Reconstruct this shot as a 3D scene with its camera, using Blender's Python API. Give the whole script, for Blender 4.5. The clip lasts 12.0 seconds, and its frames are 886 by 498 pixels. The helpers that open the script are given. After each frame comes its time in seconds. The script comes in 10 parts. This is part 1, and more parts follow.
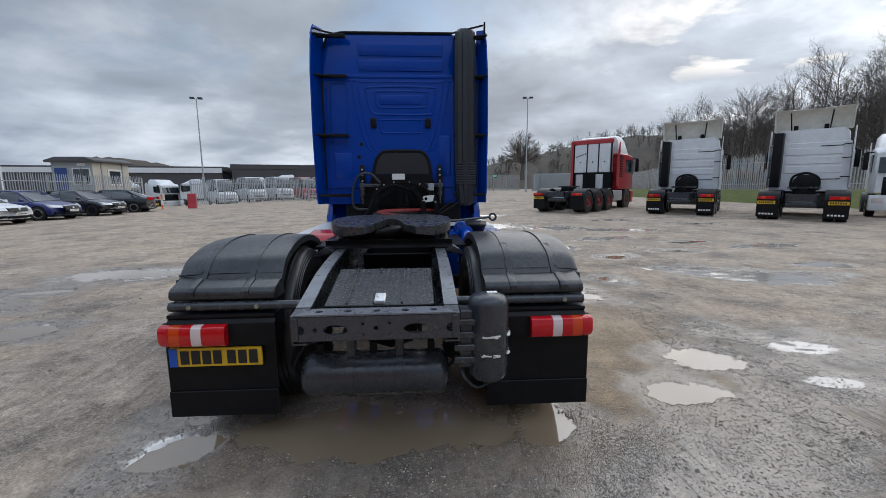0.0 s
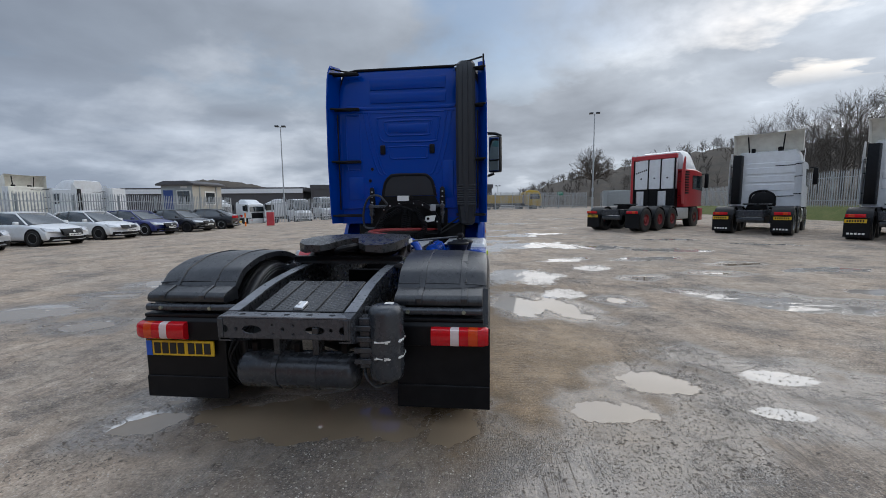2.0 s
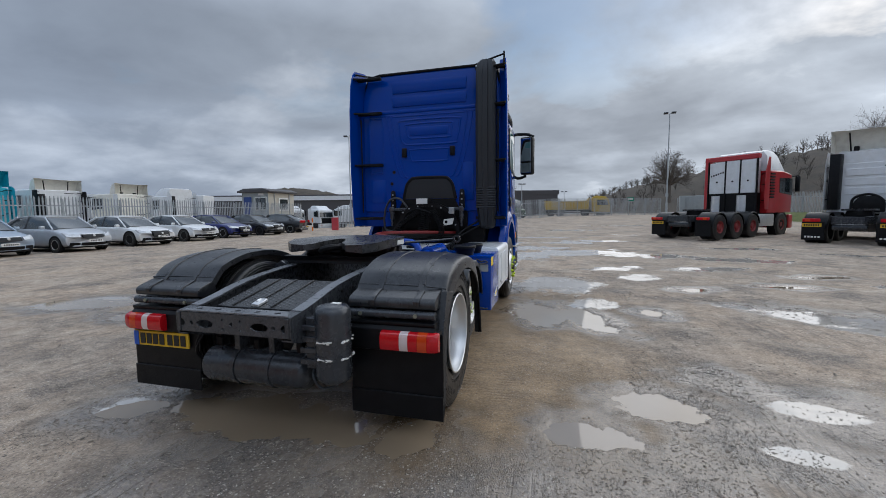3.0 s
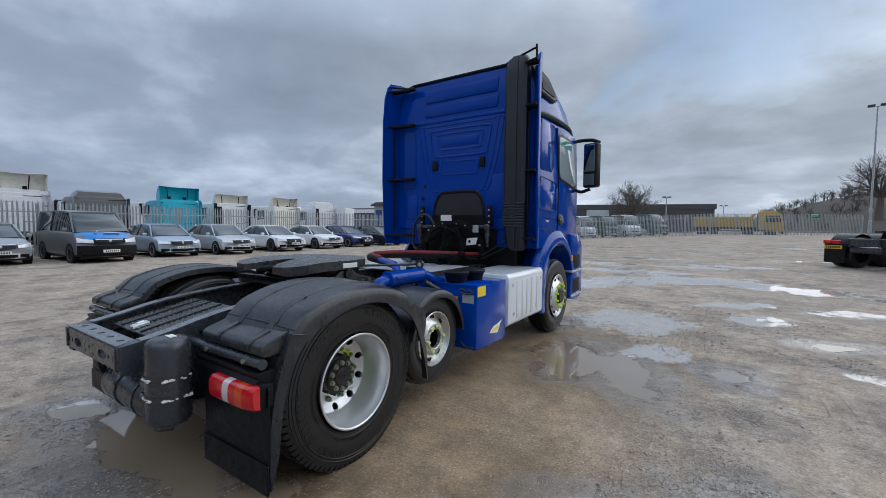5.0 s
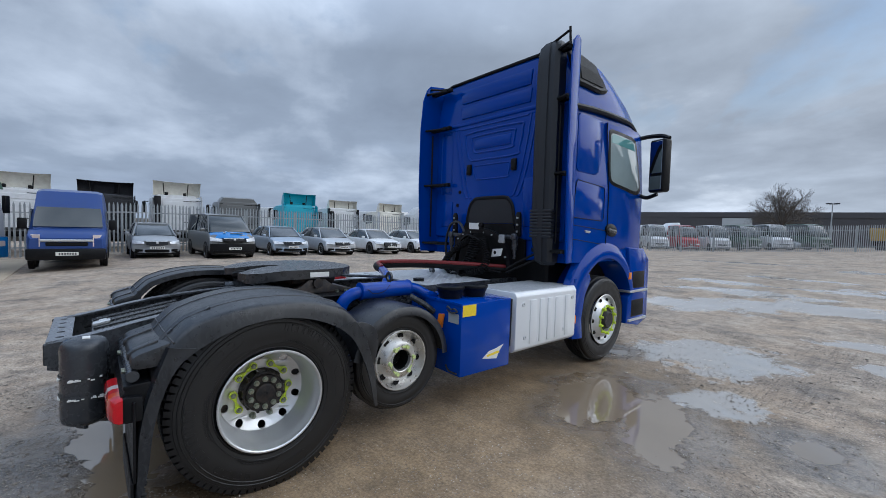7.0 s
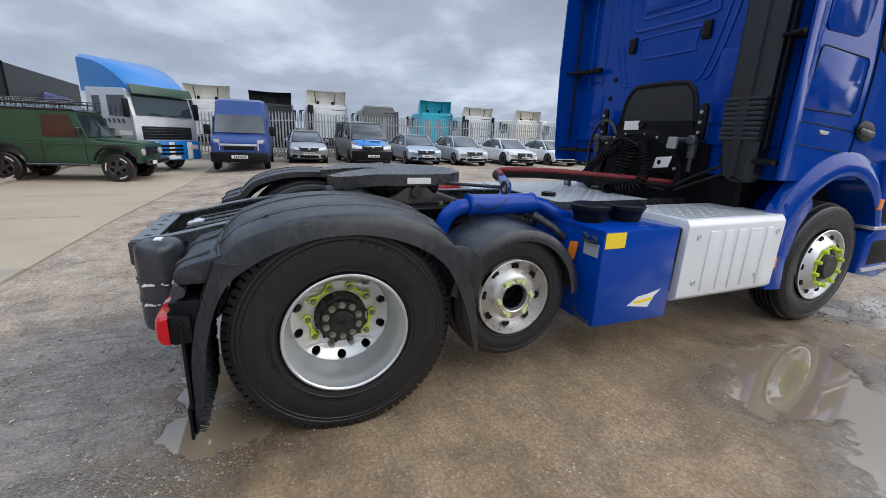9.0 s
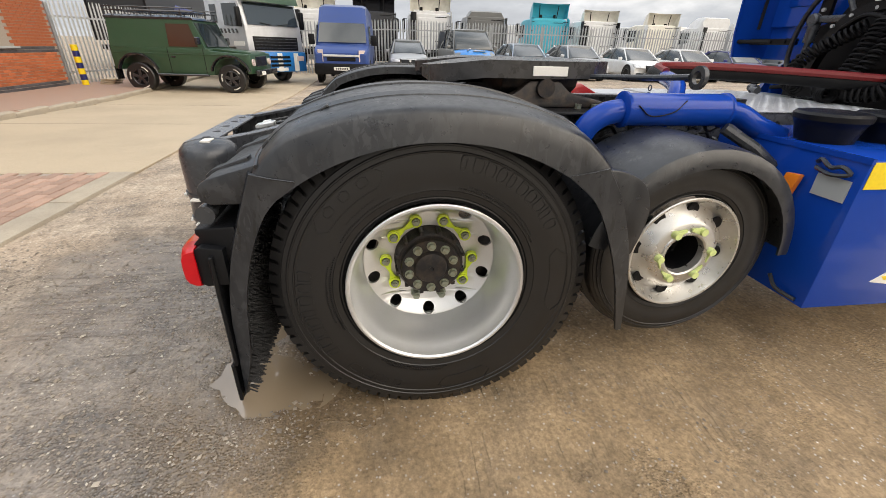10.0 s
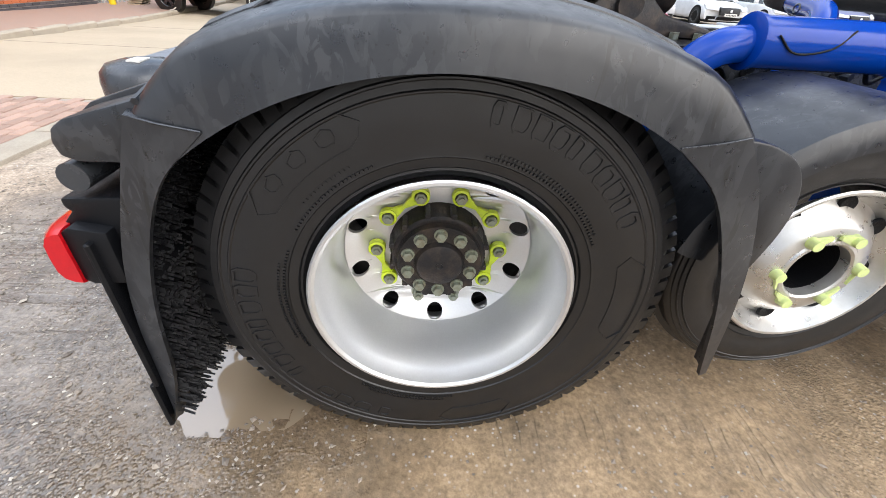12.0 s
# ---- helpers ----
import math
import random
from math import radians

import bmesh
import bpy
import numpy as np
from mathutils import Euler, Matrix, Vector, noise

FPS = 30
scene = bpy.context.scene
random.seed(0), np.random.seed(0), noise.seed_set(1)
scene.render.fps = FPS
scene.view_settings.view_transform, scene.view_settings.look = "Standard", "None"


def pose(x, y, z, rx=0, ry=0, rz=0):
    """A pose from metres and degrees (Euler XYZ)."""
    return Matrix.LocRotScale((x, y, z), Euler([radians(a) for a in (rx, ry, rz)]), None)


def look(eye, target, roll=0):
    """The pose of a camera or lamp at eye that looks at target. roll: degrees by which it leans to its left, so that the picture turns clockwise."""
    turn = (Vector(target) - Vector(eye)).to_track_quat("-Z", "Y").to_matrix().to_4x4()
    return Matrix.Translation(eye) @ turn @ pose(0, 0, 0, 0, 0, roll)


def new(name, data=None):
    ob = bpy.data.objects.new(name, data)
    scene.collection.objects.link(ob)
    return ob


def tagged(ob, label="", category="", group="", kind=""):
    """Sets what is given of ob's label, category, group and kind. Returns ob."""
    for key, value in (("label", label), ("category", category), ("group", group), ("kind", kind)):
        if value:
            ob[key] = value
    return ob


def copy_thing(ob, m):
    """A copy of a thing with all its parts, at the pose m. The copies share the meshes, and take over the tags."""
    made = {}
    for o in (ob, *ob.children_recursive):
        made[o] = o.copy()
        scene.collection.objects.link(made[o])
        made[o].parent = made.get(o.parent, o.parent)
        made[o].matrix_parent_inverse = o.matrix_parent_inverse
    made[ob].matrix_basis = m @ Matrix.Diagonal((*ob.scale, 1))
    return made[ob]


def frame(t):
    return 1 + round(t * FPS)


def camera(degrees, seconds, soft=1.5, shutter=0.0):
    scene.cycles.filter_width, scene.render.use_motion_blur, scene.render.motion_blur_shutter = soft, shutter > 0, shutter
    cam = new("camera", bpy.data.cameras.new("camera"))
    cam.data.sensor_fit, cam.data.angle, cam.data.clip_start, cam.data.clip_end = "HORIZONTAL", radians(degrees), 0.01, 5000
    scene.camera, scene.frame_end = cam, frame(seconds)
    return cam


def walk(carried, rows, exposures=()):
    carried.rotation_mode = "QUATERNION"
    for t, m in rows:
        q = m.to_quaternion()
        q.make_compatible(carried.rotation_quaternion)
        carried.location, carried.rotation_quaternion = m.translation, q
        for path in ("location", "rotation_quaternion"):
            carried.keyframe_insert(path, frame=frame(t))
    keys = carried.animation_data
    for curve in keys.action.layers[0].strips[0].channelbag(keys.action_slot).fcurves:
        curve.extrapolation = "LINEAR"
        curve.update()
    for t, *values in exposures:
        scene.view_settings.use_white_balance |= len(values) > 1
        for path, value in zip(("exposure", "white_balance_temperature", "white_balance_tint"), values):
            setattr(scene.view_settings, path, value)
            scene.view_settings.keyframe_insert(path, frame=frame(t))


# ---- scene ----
# ---------------- camera and its way ----------------
cam = camera(94.3, 12.0, soft=0.8)
PATH = [
    (0, (0.221, -2.244, 1.473), (0.336, -0.27, 1.173), -0.4),
    (0.5, (0.317, -2.508, 1.493), (0.432, -0.53, 1.226), -0.6),
    (1, (0.597, -2.691, 1.488), (0.636, -0.706, 1.242), -0.6),
    (1.5, (0.89, -2.668, 1.482), (0.805, -0.684, 1.25), -0.6),
    (2, (1.229, -2.546, 1.509), (1.009, -0.57, 1.296), -0.7),
    (2.5, (1.57, -2.477, 1.511), (1.196, -0.522, 1.317), -0.7),
    (3, (1.898, -2.275, 1.446), (1.366, -0.356, 1.268), -0.6),
    (3.2, (2.031, -2.194, 1.47), (1.436, -0.293, 1.293), -0.4),
    (4.8, (2.928, -1.194, 1.499), (1.866, 0.496, 1.378), 0.3),
    (5, (3.051, -1.079, 1.511), (1.936, 0.577, 1.397), 0.5),
    (5.5, (3.23, -0.782, 1.523), (1.988, 0.783, 1.424), 1.1),
    (6, (3.371, -0.475, 1.555), (2.011, 0.988, 1.465), 1.5),
    (6.5, (3.578, -0.201, 1.567), (2.121, 1.165, 1.479), 1.8),
    (6.7, (3.63, -0.132, 1.565), (2.146, 1.206, 1.48), 1.8),
    (8.3, (3.352, 0.181, 1.561), (1.667, 1.218, 1.271), 1.8),
    (8.5, (3.257, 0.254, 1.527), (1.538, 1.215, 1.175), 1.9),
    (9, (3.003, 0.476, 1.454), (1.222, 1.216, 0.924), 2.2),
    (9.5, (2.678, 0.547, 1.351), (0.878, 1.041, 0.632), 2.1),
    (10, (2.355, 0.582, 1.256), (0.584, 0.868, 0.372), 1.7),
    (10.5, (2.057, 0.675, 1.159), (0.313, 0.749, 0.181), 1.2),
    (11, (1.907, 0.721, 1.162), (0.189, 0.762, 0.137), 2.5),
    (11.5, (1.894, 0.702, 1.148), (0.21, 0.814, 0.074), 3.3),
    (12, (1.892, 0.686, 1.142), (0.231, 0.832, 0.036), 3.8),
]
EXPOSURES = [(0.0, 0.2, 6250, 10), (1.0, 0.14, 6250, 10), (3.0, 0.06, 6200, 10), (5.0, 0.18, 6000, 9), (6.5, 0.22, 5900, 9), (8.5, 0.32, 6000, 10), (9.0, 0.52, 6350, 11), (9.5, 0.78, 7350, 12), (10.5, 1.14, 7900, 12), (11.0, 1.32, 7150, 12), (12.0, 1.48, 6750, 12)]
walk(cam, [(t, look(eye, target, roll)) for t, eye, target, roll in PATH], EXPOSURES)

# ---------------- sky and sun ----------------
SUN_AZ, SUN_EL = 43.0, 17.0   # degrees right of +y, degrees up
sun_dir = Vector((math.sin(radians(SUN_AZ)) * math.cos(radians(SUN_EL)),
                  math.cos(radians(SUN_AZ)) * math.cos(radians(SUN_EL)), math.sin(radians(SUN_EL))))


def make_sky():
    world = bpy.data.worlds.new("overcast_sky")
    world.use_nodes = True
    scene.world = world
    nt = world.node_tree
    nt.nodes.clear()
    N, L = nt.nodes.new, nt.links.new

    def math_node(op, a, b=None, clamp=False):
        n = N("ShaderNodeMath")
        n.operation, n.use_clamp = op, clamp
        for i, v in enumerate((a, b)):
            if v is None:
                continue
            if isinstance(v, (int, float)):
                n.inputs[i].default_value = v
            else:
                L(v, n.inputs[i])
        return n.outputs[0]

    coord = N("ShaderNodeTexCoord").outputs["Generated"]
    sep = N("ShaderNodeSeparateXYZ")
    L(coord, sep.inputs[0])
    up = math_node("ADD", math_node("MAXIMUM", sep.outputs[2], 0.0), 0.26)
    comb = N("ShaderNodeCombineXYZ")
    L(math_node("DIVIDE", sep.outputs[0], up), comb.inputs[0])
    L(math_node("DIVIDE", sep.outputs[1], up), comb.inputs[1])

    def clouds(scale, detail, rough, distort, w):
        mp = N("ShaderNodeMapping")
        mp.inputs["Location"].default_value = (w, 0.7 * w, 0)
        mp.inputs["Rotation"].default_value = (0, 0, 0.5)
        mp.inputs["Scale"].default_value = (scale, scale * 1.1, 1)
        L(comb.outputs[0], mp.inputs[0])
        t = N("ShaderNodeTexNoise")
        t.inputs["Scale"].default_value, t.inputs["Detail"].default_value = 1.0, detail
        t.inputs["Roughness"].default_value, t.inputs["Distortion"].default_value = rough, distort
        L(mp.outputs[0], t.inputs["Vector"])
        return t.outputs[0]

    big = clouds(0.62, 7, 0.46, 0.15, 3.1)
    fine = clouds(2.1, 8, 0.54, 0.15, 8.3)
    mixv = math_node("ADD", math_node("MULTIPLY", big, 0.6), math_node("MULTIPLY", fine, 0.4))
    ramp = N("ShaderNodeValToRGB")
    e = ramp.color_ramp.elements
    e[0].position, e[0].color = 0.34, (0.31, 0.345, 0.41, 1)
    e[1].position, e[1].color = 0.67, (0.82, 0.86, 0.93, 1)
    m = ramp.color_ramp.elements.new(0.5)
    m.color = (0.42, 0.465, 0.54, 1)
    L(mixv, ramp.inputs[0])
    # bright part of the cloud sheet round the hidden sun
    dot = N("ShaderNodeVectorMath")
    dot.operation = "DOT_PRODUCT"
    nrm = N("ShaderNodeVectorMath")
    nrm.operation = "NORMALIZE"
    L(coord, nrm.inputs[0])
    L(nrm.outputs[0], dot.inputs[0])
    dot.inputs[1].default_value = sun_dir
    d = math_node("MAXIMUM", dot.outputs["Value"], 0.0)
    glow = math_node("ADD", math_node("MULTIPLY", math_node("POWER", d, 40.0), 0.3), math_node("MULTIPLY", math_node("POWER", d, 1.7), 0.50))
    gain = math_node("ADD", math_node("MULTIPLY", glow, math_node("ADD", math_node("MULTIPLY", fine, 1.6), 0.1)), 0.68)
    zen = N("ShaderNodeMapRange")   # an overcast sky is brightest overhead
    L(sep.outputs[2], zen.inputs[0])
    for i, v in ((1, 0.38), (2, 0.95), (3, 1.0), (4, 4.0)):
        zen.inputs[i].default_value = v
    gain = math_node("MULTIPLY", gain, zen.outputs[0])
    # thin bright streaks low over the horizon
    low = N("ShaderNodeCombineXYZ")
    L(sep.outputs[0], low.inputs[0])
    L(sep.outputs[1], low.inputs[1])
    L(math_node("MULTIPLY", sep.outputs[2], 5.5), low.inputs[2])
    st = N("ShaderNodeTexNoise")
    st.inputs["Scale"].default_value, st.inputs["Detail"].default_value = 2.6, 5.0
    L(low.outputs[0], st.inputs["Vector"])

    def span(v, a, b, c, d_):
        n = N("ShaderNodeMapRange")
        L(v, n.inputs[0])
        for i, q in enumerate((a, b, c, d_)):
            n.inputs[i + 1].default_value = q
        return n.outputs[0]

    streaks = math_node("MULTIPLY", span(st.outputs[0], 0.52, 0.68, 0, 1), span(sep.outputs[2], 0.12, 0.26, 1, 0))
    gain = math_node("MULTIPLY", gain, math_node("ADD", math_node("MULTIPLY", streaks, 0.22), 1.0))
    gain = math_node("MULTIPLY", gain, span(sep.outputs[2], 0.08, 0.34, 1.10, 1.0))   # the cloud sheet thins towards the horizon
    tone = N("ShaderNodeMix")
    tone.data_type, tone.blend_type = "RGBA", "MIX"
    L(span(dot.outputs["Value"], -0.1, 0.85, 0, 1), tone.inputs["Factor"])
    tone.inputs["A"].default_value, tone.inputs["B"].default_value = (0.955, 1.0, 1.045, 1), (1.03, 1.0, 0.935, 1)
    tinted = N("ShaderNodeVectorMath")
    tinted.operation = "MULTIPLY"
    L(ramp.outputs[0], tinted.inputs[0])
    L(tone.outputs["Result"], tinted.inputs[1])
    lit = N("ShaderNodeVectorMath")
    lit.operation = "SCALE"
    L(tinted.outputs[0], lit.inputs[0])
    L(gain, lit.inputs["Scale"])
    sky = N("ShaderNodeTexSky")
    sky.sky_type, sky.sun_disc = "NISHITA", False
    sky.sun_elevation, sky.sun_rotation = radians(SUN_EL), radians(SUN_AZ)
    sky_bg, cloud_bg = N("ShaderNodeBackground"), N("ShaderNodeBackground")
    L(sky.outputs[0], sky_bg.inputs[0])
    sky_bg.inputs[1].default_value = 0.13
    L(lit.outputs[0], cloud_bg.inputs[0])
    cloud_bg.inputs[1].default_value = 1.0
    cover = N("ShaderNodeMapRange")
    L(clouds(0.9, 7, 0.55, 0.3, 14.6), cover.inputs[0])   # thin places where blue shows through
    for i, v in ((1, 0.37), (2, 0.49), (3, 0.25), (4, 1.0)):
        cover.inputs[i].default_value = v
    mix = N("ShaderNodeMixShader")
    L(math_node("MAXIMUM", cover.outputs[0], span(sep.outputs[2], 0.2, 0.36, 1, 0)), mix.inputs[0])
    L(sky_bg.outputs[0], mix.inputs[1])
    L(cloud_bg.outputs[0], mix.inputs[2])
    out = N("ShaderNodeOutputWorld")
    L(mix.outputs[0], out.inputs[0])


make_sky()
sun = new("sun", bpy.data.lights.new("sun", "SUN"))
sun.data.energy, sun.data.angle, sun.data.color = 1.0, radians(76), (1.0, 0.94, 0.86)
sun.matrix_world = look((0, 0, 0), -sun_dir)
sun.location = sun_dir * 60
# ---------------- materials ----------------
def material(name, base, rough=0.5, metal=0.0, spot=None, spot_scale=6.0, spot_mix=0.5, grain=0.0, grain_scale=200.0, bump=0.0, bump_scale=60.0,
             coat=0.0, rough_var=0.0, spec=0.5, island=0.0, streak=None, streak_mix=0.5):
    """A node material with two scales of variation in object space: broad spots and fine grain, with relief."""
    m = bpy.data.materials.new(name)
    m.use_nodes = True
    nt = m.node_tree
    b = nt.nodes["Principled BSDF"]
    N, L = nt.nodes.new, nt.links.new
    b.inputs["Base Color"].default_value = (*base, 1)
    b.inputs["Roughness"].default_value, b.inputs["Metallic"].default_value = rough, metal
    b.inputs["Coat Weight"].default_value, b.inputs["Coat Roughness"].default_value = coat, 0.05
    b.inputs["Specular IOR Level"].default_value = spec
    coord = N("ShaderNodeTexCoord").outputs["Object"]

    def noise_of(scale, detail=5.0, rough_n=0.6):
        t = N("ShaderNodeTexNoise")
        t.inputs["Scale"].default_value, t.inputs["Detail"].default_value, t.inputs["Roughness"].default_value = scale, detail, rough_n
        L(coord, t.inputs["Vector"])
        return t.outputs[0]

    colour = None
    if spot is not None:
        rng = N("ShaderNodeMapRange")
        L(noise_of(spot_scale), rng.inputs[0])
        for i, v in ((1, 0.42), (2, 0.68), (3, 0.0), (4, spot_mix)):
            rng.inputs[i].default_value = v
        mix = N("ShaderNodeMix")
        mix.data_type = "RGBA"
        L(rng.outputs[0], mix.inputs["Factor"])
        mix.inputs["A"].default_value, mix.inputs["B"].default_value = (*base, 1), (*spot, 1)
        colour = mix.outputs["Result"]
    if streak is not None:   # dried runs of water, drawn out downwards
        mp = N("ShaderNodeMapping")
        mp.inputs["Scale"].default_value = (20, 20, 7)
        L(coord, mp.inputs[0])
        t = N("ShaderNodeTexNoise")
        t.inputs["Scale"].default_value, t.inputs["Detail"].default_value, t.inputs["Distortion"].default_value = 1.0, 6.0, 0.6
        L(mp.outputs[0], t.inputs["Vector"])
        rng = N("ShaderNodeMapRange")
        L(t.outputs[0], rng.inputs[0])
        for i, v in ((1, 0.555), (2, 0.575), (3, 0.0), (4, streak_mix)):
            rng.inputs[i].default_value = v
        mix = N("ShaderNodeMix")
        mix.data_type = "RGBA"
        L(rng.outputs[0], mix.inputs["Factor"])
        if colour is None:
            mix.inputs["A"].default_value = (*base, 1)
        else:
            L(colour, mix.inputs["A"])
        mix.inputs["B"].default_value = (*streak, 1)
        colour = mix.outputs["Result"]
    if grain:
        rng = N("ShaderNodeMapRange")
        L(noise_of(grain_scale, 3.0), rng.inputs[0])
        for i, v in ((1, 0.25), (2, 0.75), (3, 1.0 - grain), (4, 1.0 + grain)):
            rng.inputs[i].default_value = v
        sc = N("ShaderNodeVectorMath")
        sc.operation = "SCALE"
        if colour is None:
            sc.inputs[0].default_value = base
        else:
            L(colour, sc.inputs[0])
        L(rng.outputs[0], sc.inputs["Scale"])
        colour = sc.outputs[0]
    if island:
        info = N("ShaderNodeObjectInfo")
        rng = N("ShaderNodeMapRange")
        L(info.outputs["Random"], rng.inputs[0])
        for i, v in ((1, 0.0), (2, 1.0), (3, 1.0 - island), (4, 1.0 + island)):
            rng.inputs[i].default_value = v
        sc = N("ShaderNodeVectorMath")
        sc.operation = "SCALE"
        if colour is None:
            sc.inputs[0].default_value = base
        else:
            L(colour, sc.inputs[0])
        L(rng.outputs[0], sc.inputs["Scale"])
        colour = sc.outputs[0]
    if colour is not None:
        L(colour, b.inputs["Base Color"])
    if rough_var:
        rng = N("ShaderNodeMapRange")
        L(noise_of(spot_scale * 2.3, 6.0), rng.inputs[0])
        for i, v in ((1, 0.35), (2, 0.7), (3, max(0.02, rough - rough_var)), (4, min(1.0, rough + rough_var))):
            rng.inputs[i].default_value = v
        L(rng.outputs[0], b.inputs["Roughness"])
    if bump:
        bp = N("ShaderNodeBump")
        bp.inputs["Strength"].default_value, bp.inputs["Distance"].default_value = bump, 0.01
        L(noise_of(bump_scale, 6.0), bp.inputs["Height"])
        L(bp.outputs[0], b.inputs["Normal"])
    return m


BLUE = material("blue_paint", (0.0, 0.043, 0.31), 0.13, 0.0, spot=(0.0, 0.046, 0.285), spot_scale=3, spot_mix=0.5, spec=0.2, coat=0.1, rough_var=0.05, bump=0.016, bump_scale=4)
BLUE_BOX = material("blue_box_paint", (0.0, 0.046, 0.33), 0.22, 0.0, spot=(0.001, 0.043, 0.28), spot_scale=5, spot_mix=0.4, spec=0.15, coat=0.3, bump=0.05, bump_scale=3)
PLASTIC = material("black_plastic", (0.005, 0.0055, 0.007), 0.40, spot=(0.012, 0.0125, 0.014), spot_scale=9, spot_mix=0.5, grain=0.25, grain_scale=500, bump=0.15, bump_scale=700, rough_var=0.12, spec=0.2)
GUARD = material("wet_grey_plastic", (0.0105, 0.012, 0.0155), 0.34, spot=(0.022, 0.024, 0.027), spot_scale=14, spot_mix=0.5, grain=0.03, grain_scale=420, bump=0.012, bump_scale=260, rough_var=0.07, spec=0.6, streak=(0.034, 0.036, 0.039), streak_mix=0.35)
STEEL = material("grey_frame_paint", (0.045, 0.05, 0.058), 0.27, 0.3, spot=(0.08, 0.082, 0.085), spot_scale=8, spot_mix=0.5, grain=0.08, bump=0.05, bump_scale=150, rough_var=0.1)
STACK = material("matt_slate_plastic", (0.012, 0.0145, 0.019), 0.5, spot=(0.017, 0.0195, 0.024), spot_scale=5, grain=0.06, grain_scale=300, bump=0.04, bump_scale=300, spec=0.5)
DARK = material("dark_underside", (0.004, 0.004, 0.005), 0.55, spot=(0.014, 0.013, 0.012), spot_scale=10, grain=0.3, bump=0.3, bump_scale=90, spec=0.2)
RAIL = material("worn_frame_paint", (0.07, 0.076, 0.086), 0.30, 0.4, spot=(0.045, 0.048, 0.054), spot_scale=12, spot_mix=0.5, grain=0.15, bump=0.1, bump_scale=150, rough_var=0.1)
HEADLAMP = material("clear_headlamp", (0.68, 0.70, 0.72), 0.1, 0.2, spot=(0.4, 0.41, 0.42), spot_scale=14, spot_mix=0.8, coat=0.6)
COVER = material("wet_black_tread_sheet", (0.018, 0.019, 0.021), 0.3, 0.2, spot=(0.034, 0.035, 0.037), spot_scale=14, grain=0.2, bump=0.08, bump_scale=150, rough_var=0.1)
DROPS = material("worn_wet_studs", (0.10, 0.105, 0.115), 0.2, spot=(0.05, 0.053, 0.06), spot_scale=20, spec=0.8)
# paler twin of the worn frame paint: sky sheen coloured into the upper flanges
FLANGE = material("worn_sky_sheen_flange", (0.19, 0.20, 0.22), 0.33, 0.3, spot=(0.10, 0.105, 0.11), spot_scale=11, spot_mix=0.6, grain=0.12, rough_var=0.08)
GREASE = material("greasy_steel", (0.07, 0.07, 0.073), 0.34, 0.5, spot=(0.028, 0.028, 0.028), spot_scale=9, spot_mix=0.8, grain=0.12, bump=0.15, bump_scale=45, rough_var=0.16)
RUBBER = material("tyre_rubber", (0.0058, 0.006, 0.0068), 0.43, spot=(0.011, 0.011, 0.0125), spot_scale=9, spot_mix=0.5, grain=0.15, grain_scale=300, bump=0.035, bump_scale=220, rough_var=0.09, spec=0.6)
ALLOY = material("polished_alloy", (0.70, 0.705, 0.71), 0.36, 0.75, spot=(0.64, 0.64, 0.63), spot_scale=9, spot_mix=0.4, grain=0.03, rough_var=0.02)
ALLOY_OLD = material("stained_alloy", (0.60, 0.59, 0.57), 0.34, 0.8, spot=(0.46, 0.43, 0.37), spot_scale=14, spot_mix=0.4, grain=0.03, bump=0.02, bump_scale=120, rough_var=0.1)
BOX_SILVER = material("silver_box_paint", (0.78, 0.79, 0.80), 0.34, 0.15, spot=(0.74, 0.75, 0.76), spot_scale=3, grain=0.02, bump=0.01, bump_scale=30, rough_var=0.02)
ALU = material("brushed_aluminium", (0.68, 0.69, 0.7), 0.42, 0.75, spot=(0.55, 0.56, 0.57), spot_scale=8, grain=0.06, bump=0.06, bump_scale=40, rough_var=0.1)
CHEQUER = material("worn_chequer_plate", (0.58, 0.59, 0.6), 0.42, 0.35, spot=(0.40, 0.40, 0.40), spot_scale=20, spot_mix=0.6, grain=0.1, rough_var=0.12)
HUB = material("dark_hub_iron", (0.018, 0.018, 0.02), 0.45, 0.4, spot=(0.1, 0.07, 0.05), spot_scale=24, spot_mix=0.5, grain=0.2, bump=0.2, bump_scale=120)
BOLT = material("greenish_zinc_bolt", (0.3, 0.34, 0.28), 0.4, 0.7, spot=(0.2, 0.16, 0.1), spot_scale=70, spot_mix=0.7)
YELLOW_TAG = material("yellow_green_plastic", (0.62, 0.78, 0.03), 0.4, spot=(0.4, 0.5, 0.1), spot_scale=50, spot_mix=0.5)
PALE_TAG = material("faded_green_plastic", (0.62, 0.72, 0.28), 0.5, spot=(0.5, 0.55, 0.3), spot_scale=60, spot_mix=0.6)
RED_LENS = material("red_lens", (0.52, 0.006, 0.012), 0.14, spot=(0.40, 0.004, 0.01), spot_scale=60, spec=0.35, coat=0.3)
AMBER_LENS = material("amber_lens", (0.58, 0.055, 0.008), 0.14, spec=0.35, coat=0.3)
WHITE_LENS = material("white_lens", (0.66, 0.55, 0.53), 0.15, coat=0.5)
PLATE_YELLOW = material("yellow_reflective_plate", (0.75, 0.47, 0.015), 0.35, spot=(0.6, 0.38, 0.03), spot_scale=20)
INK = material("black_ink", (0.012, 0.012, 0.012), 0.5)
PLATE_BLUE = material("plate_blue_band", (0.01, 0.09, 0.5), 0.4)
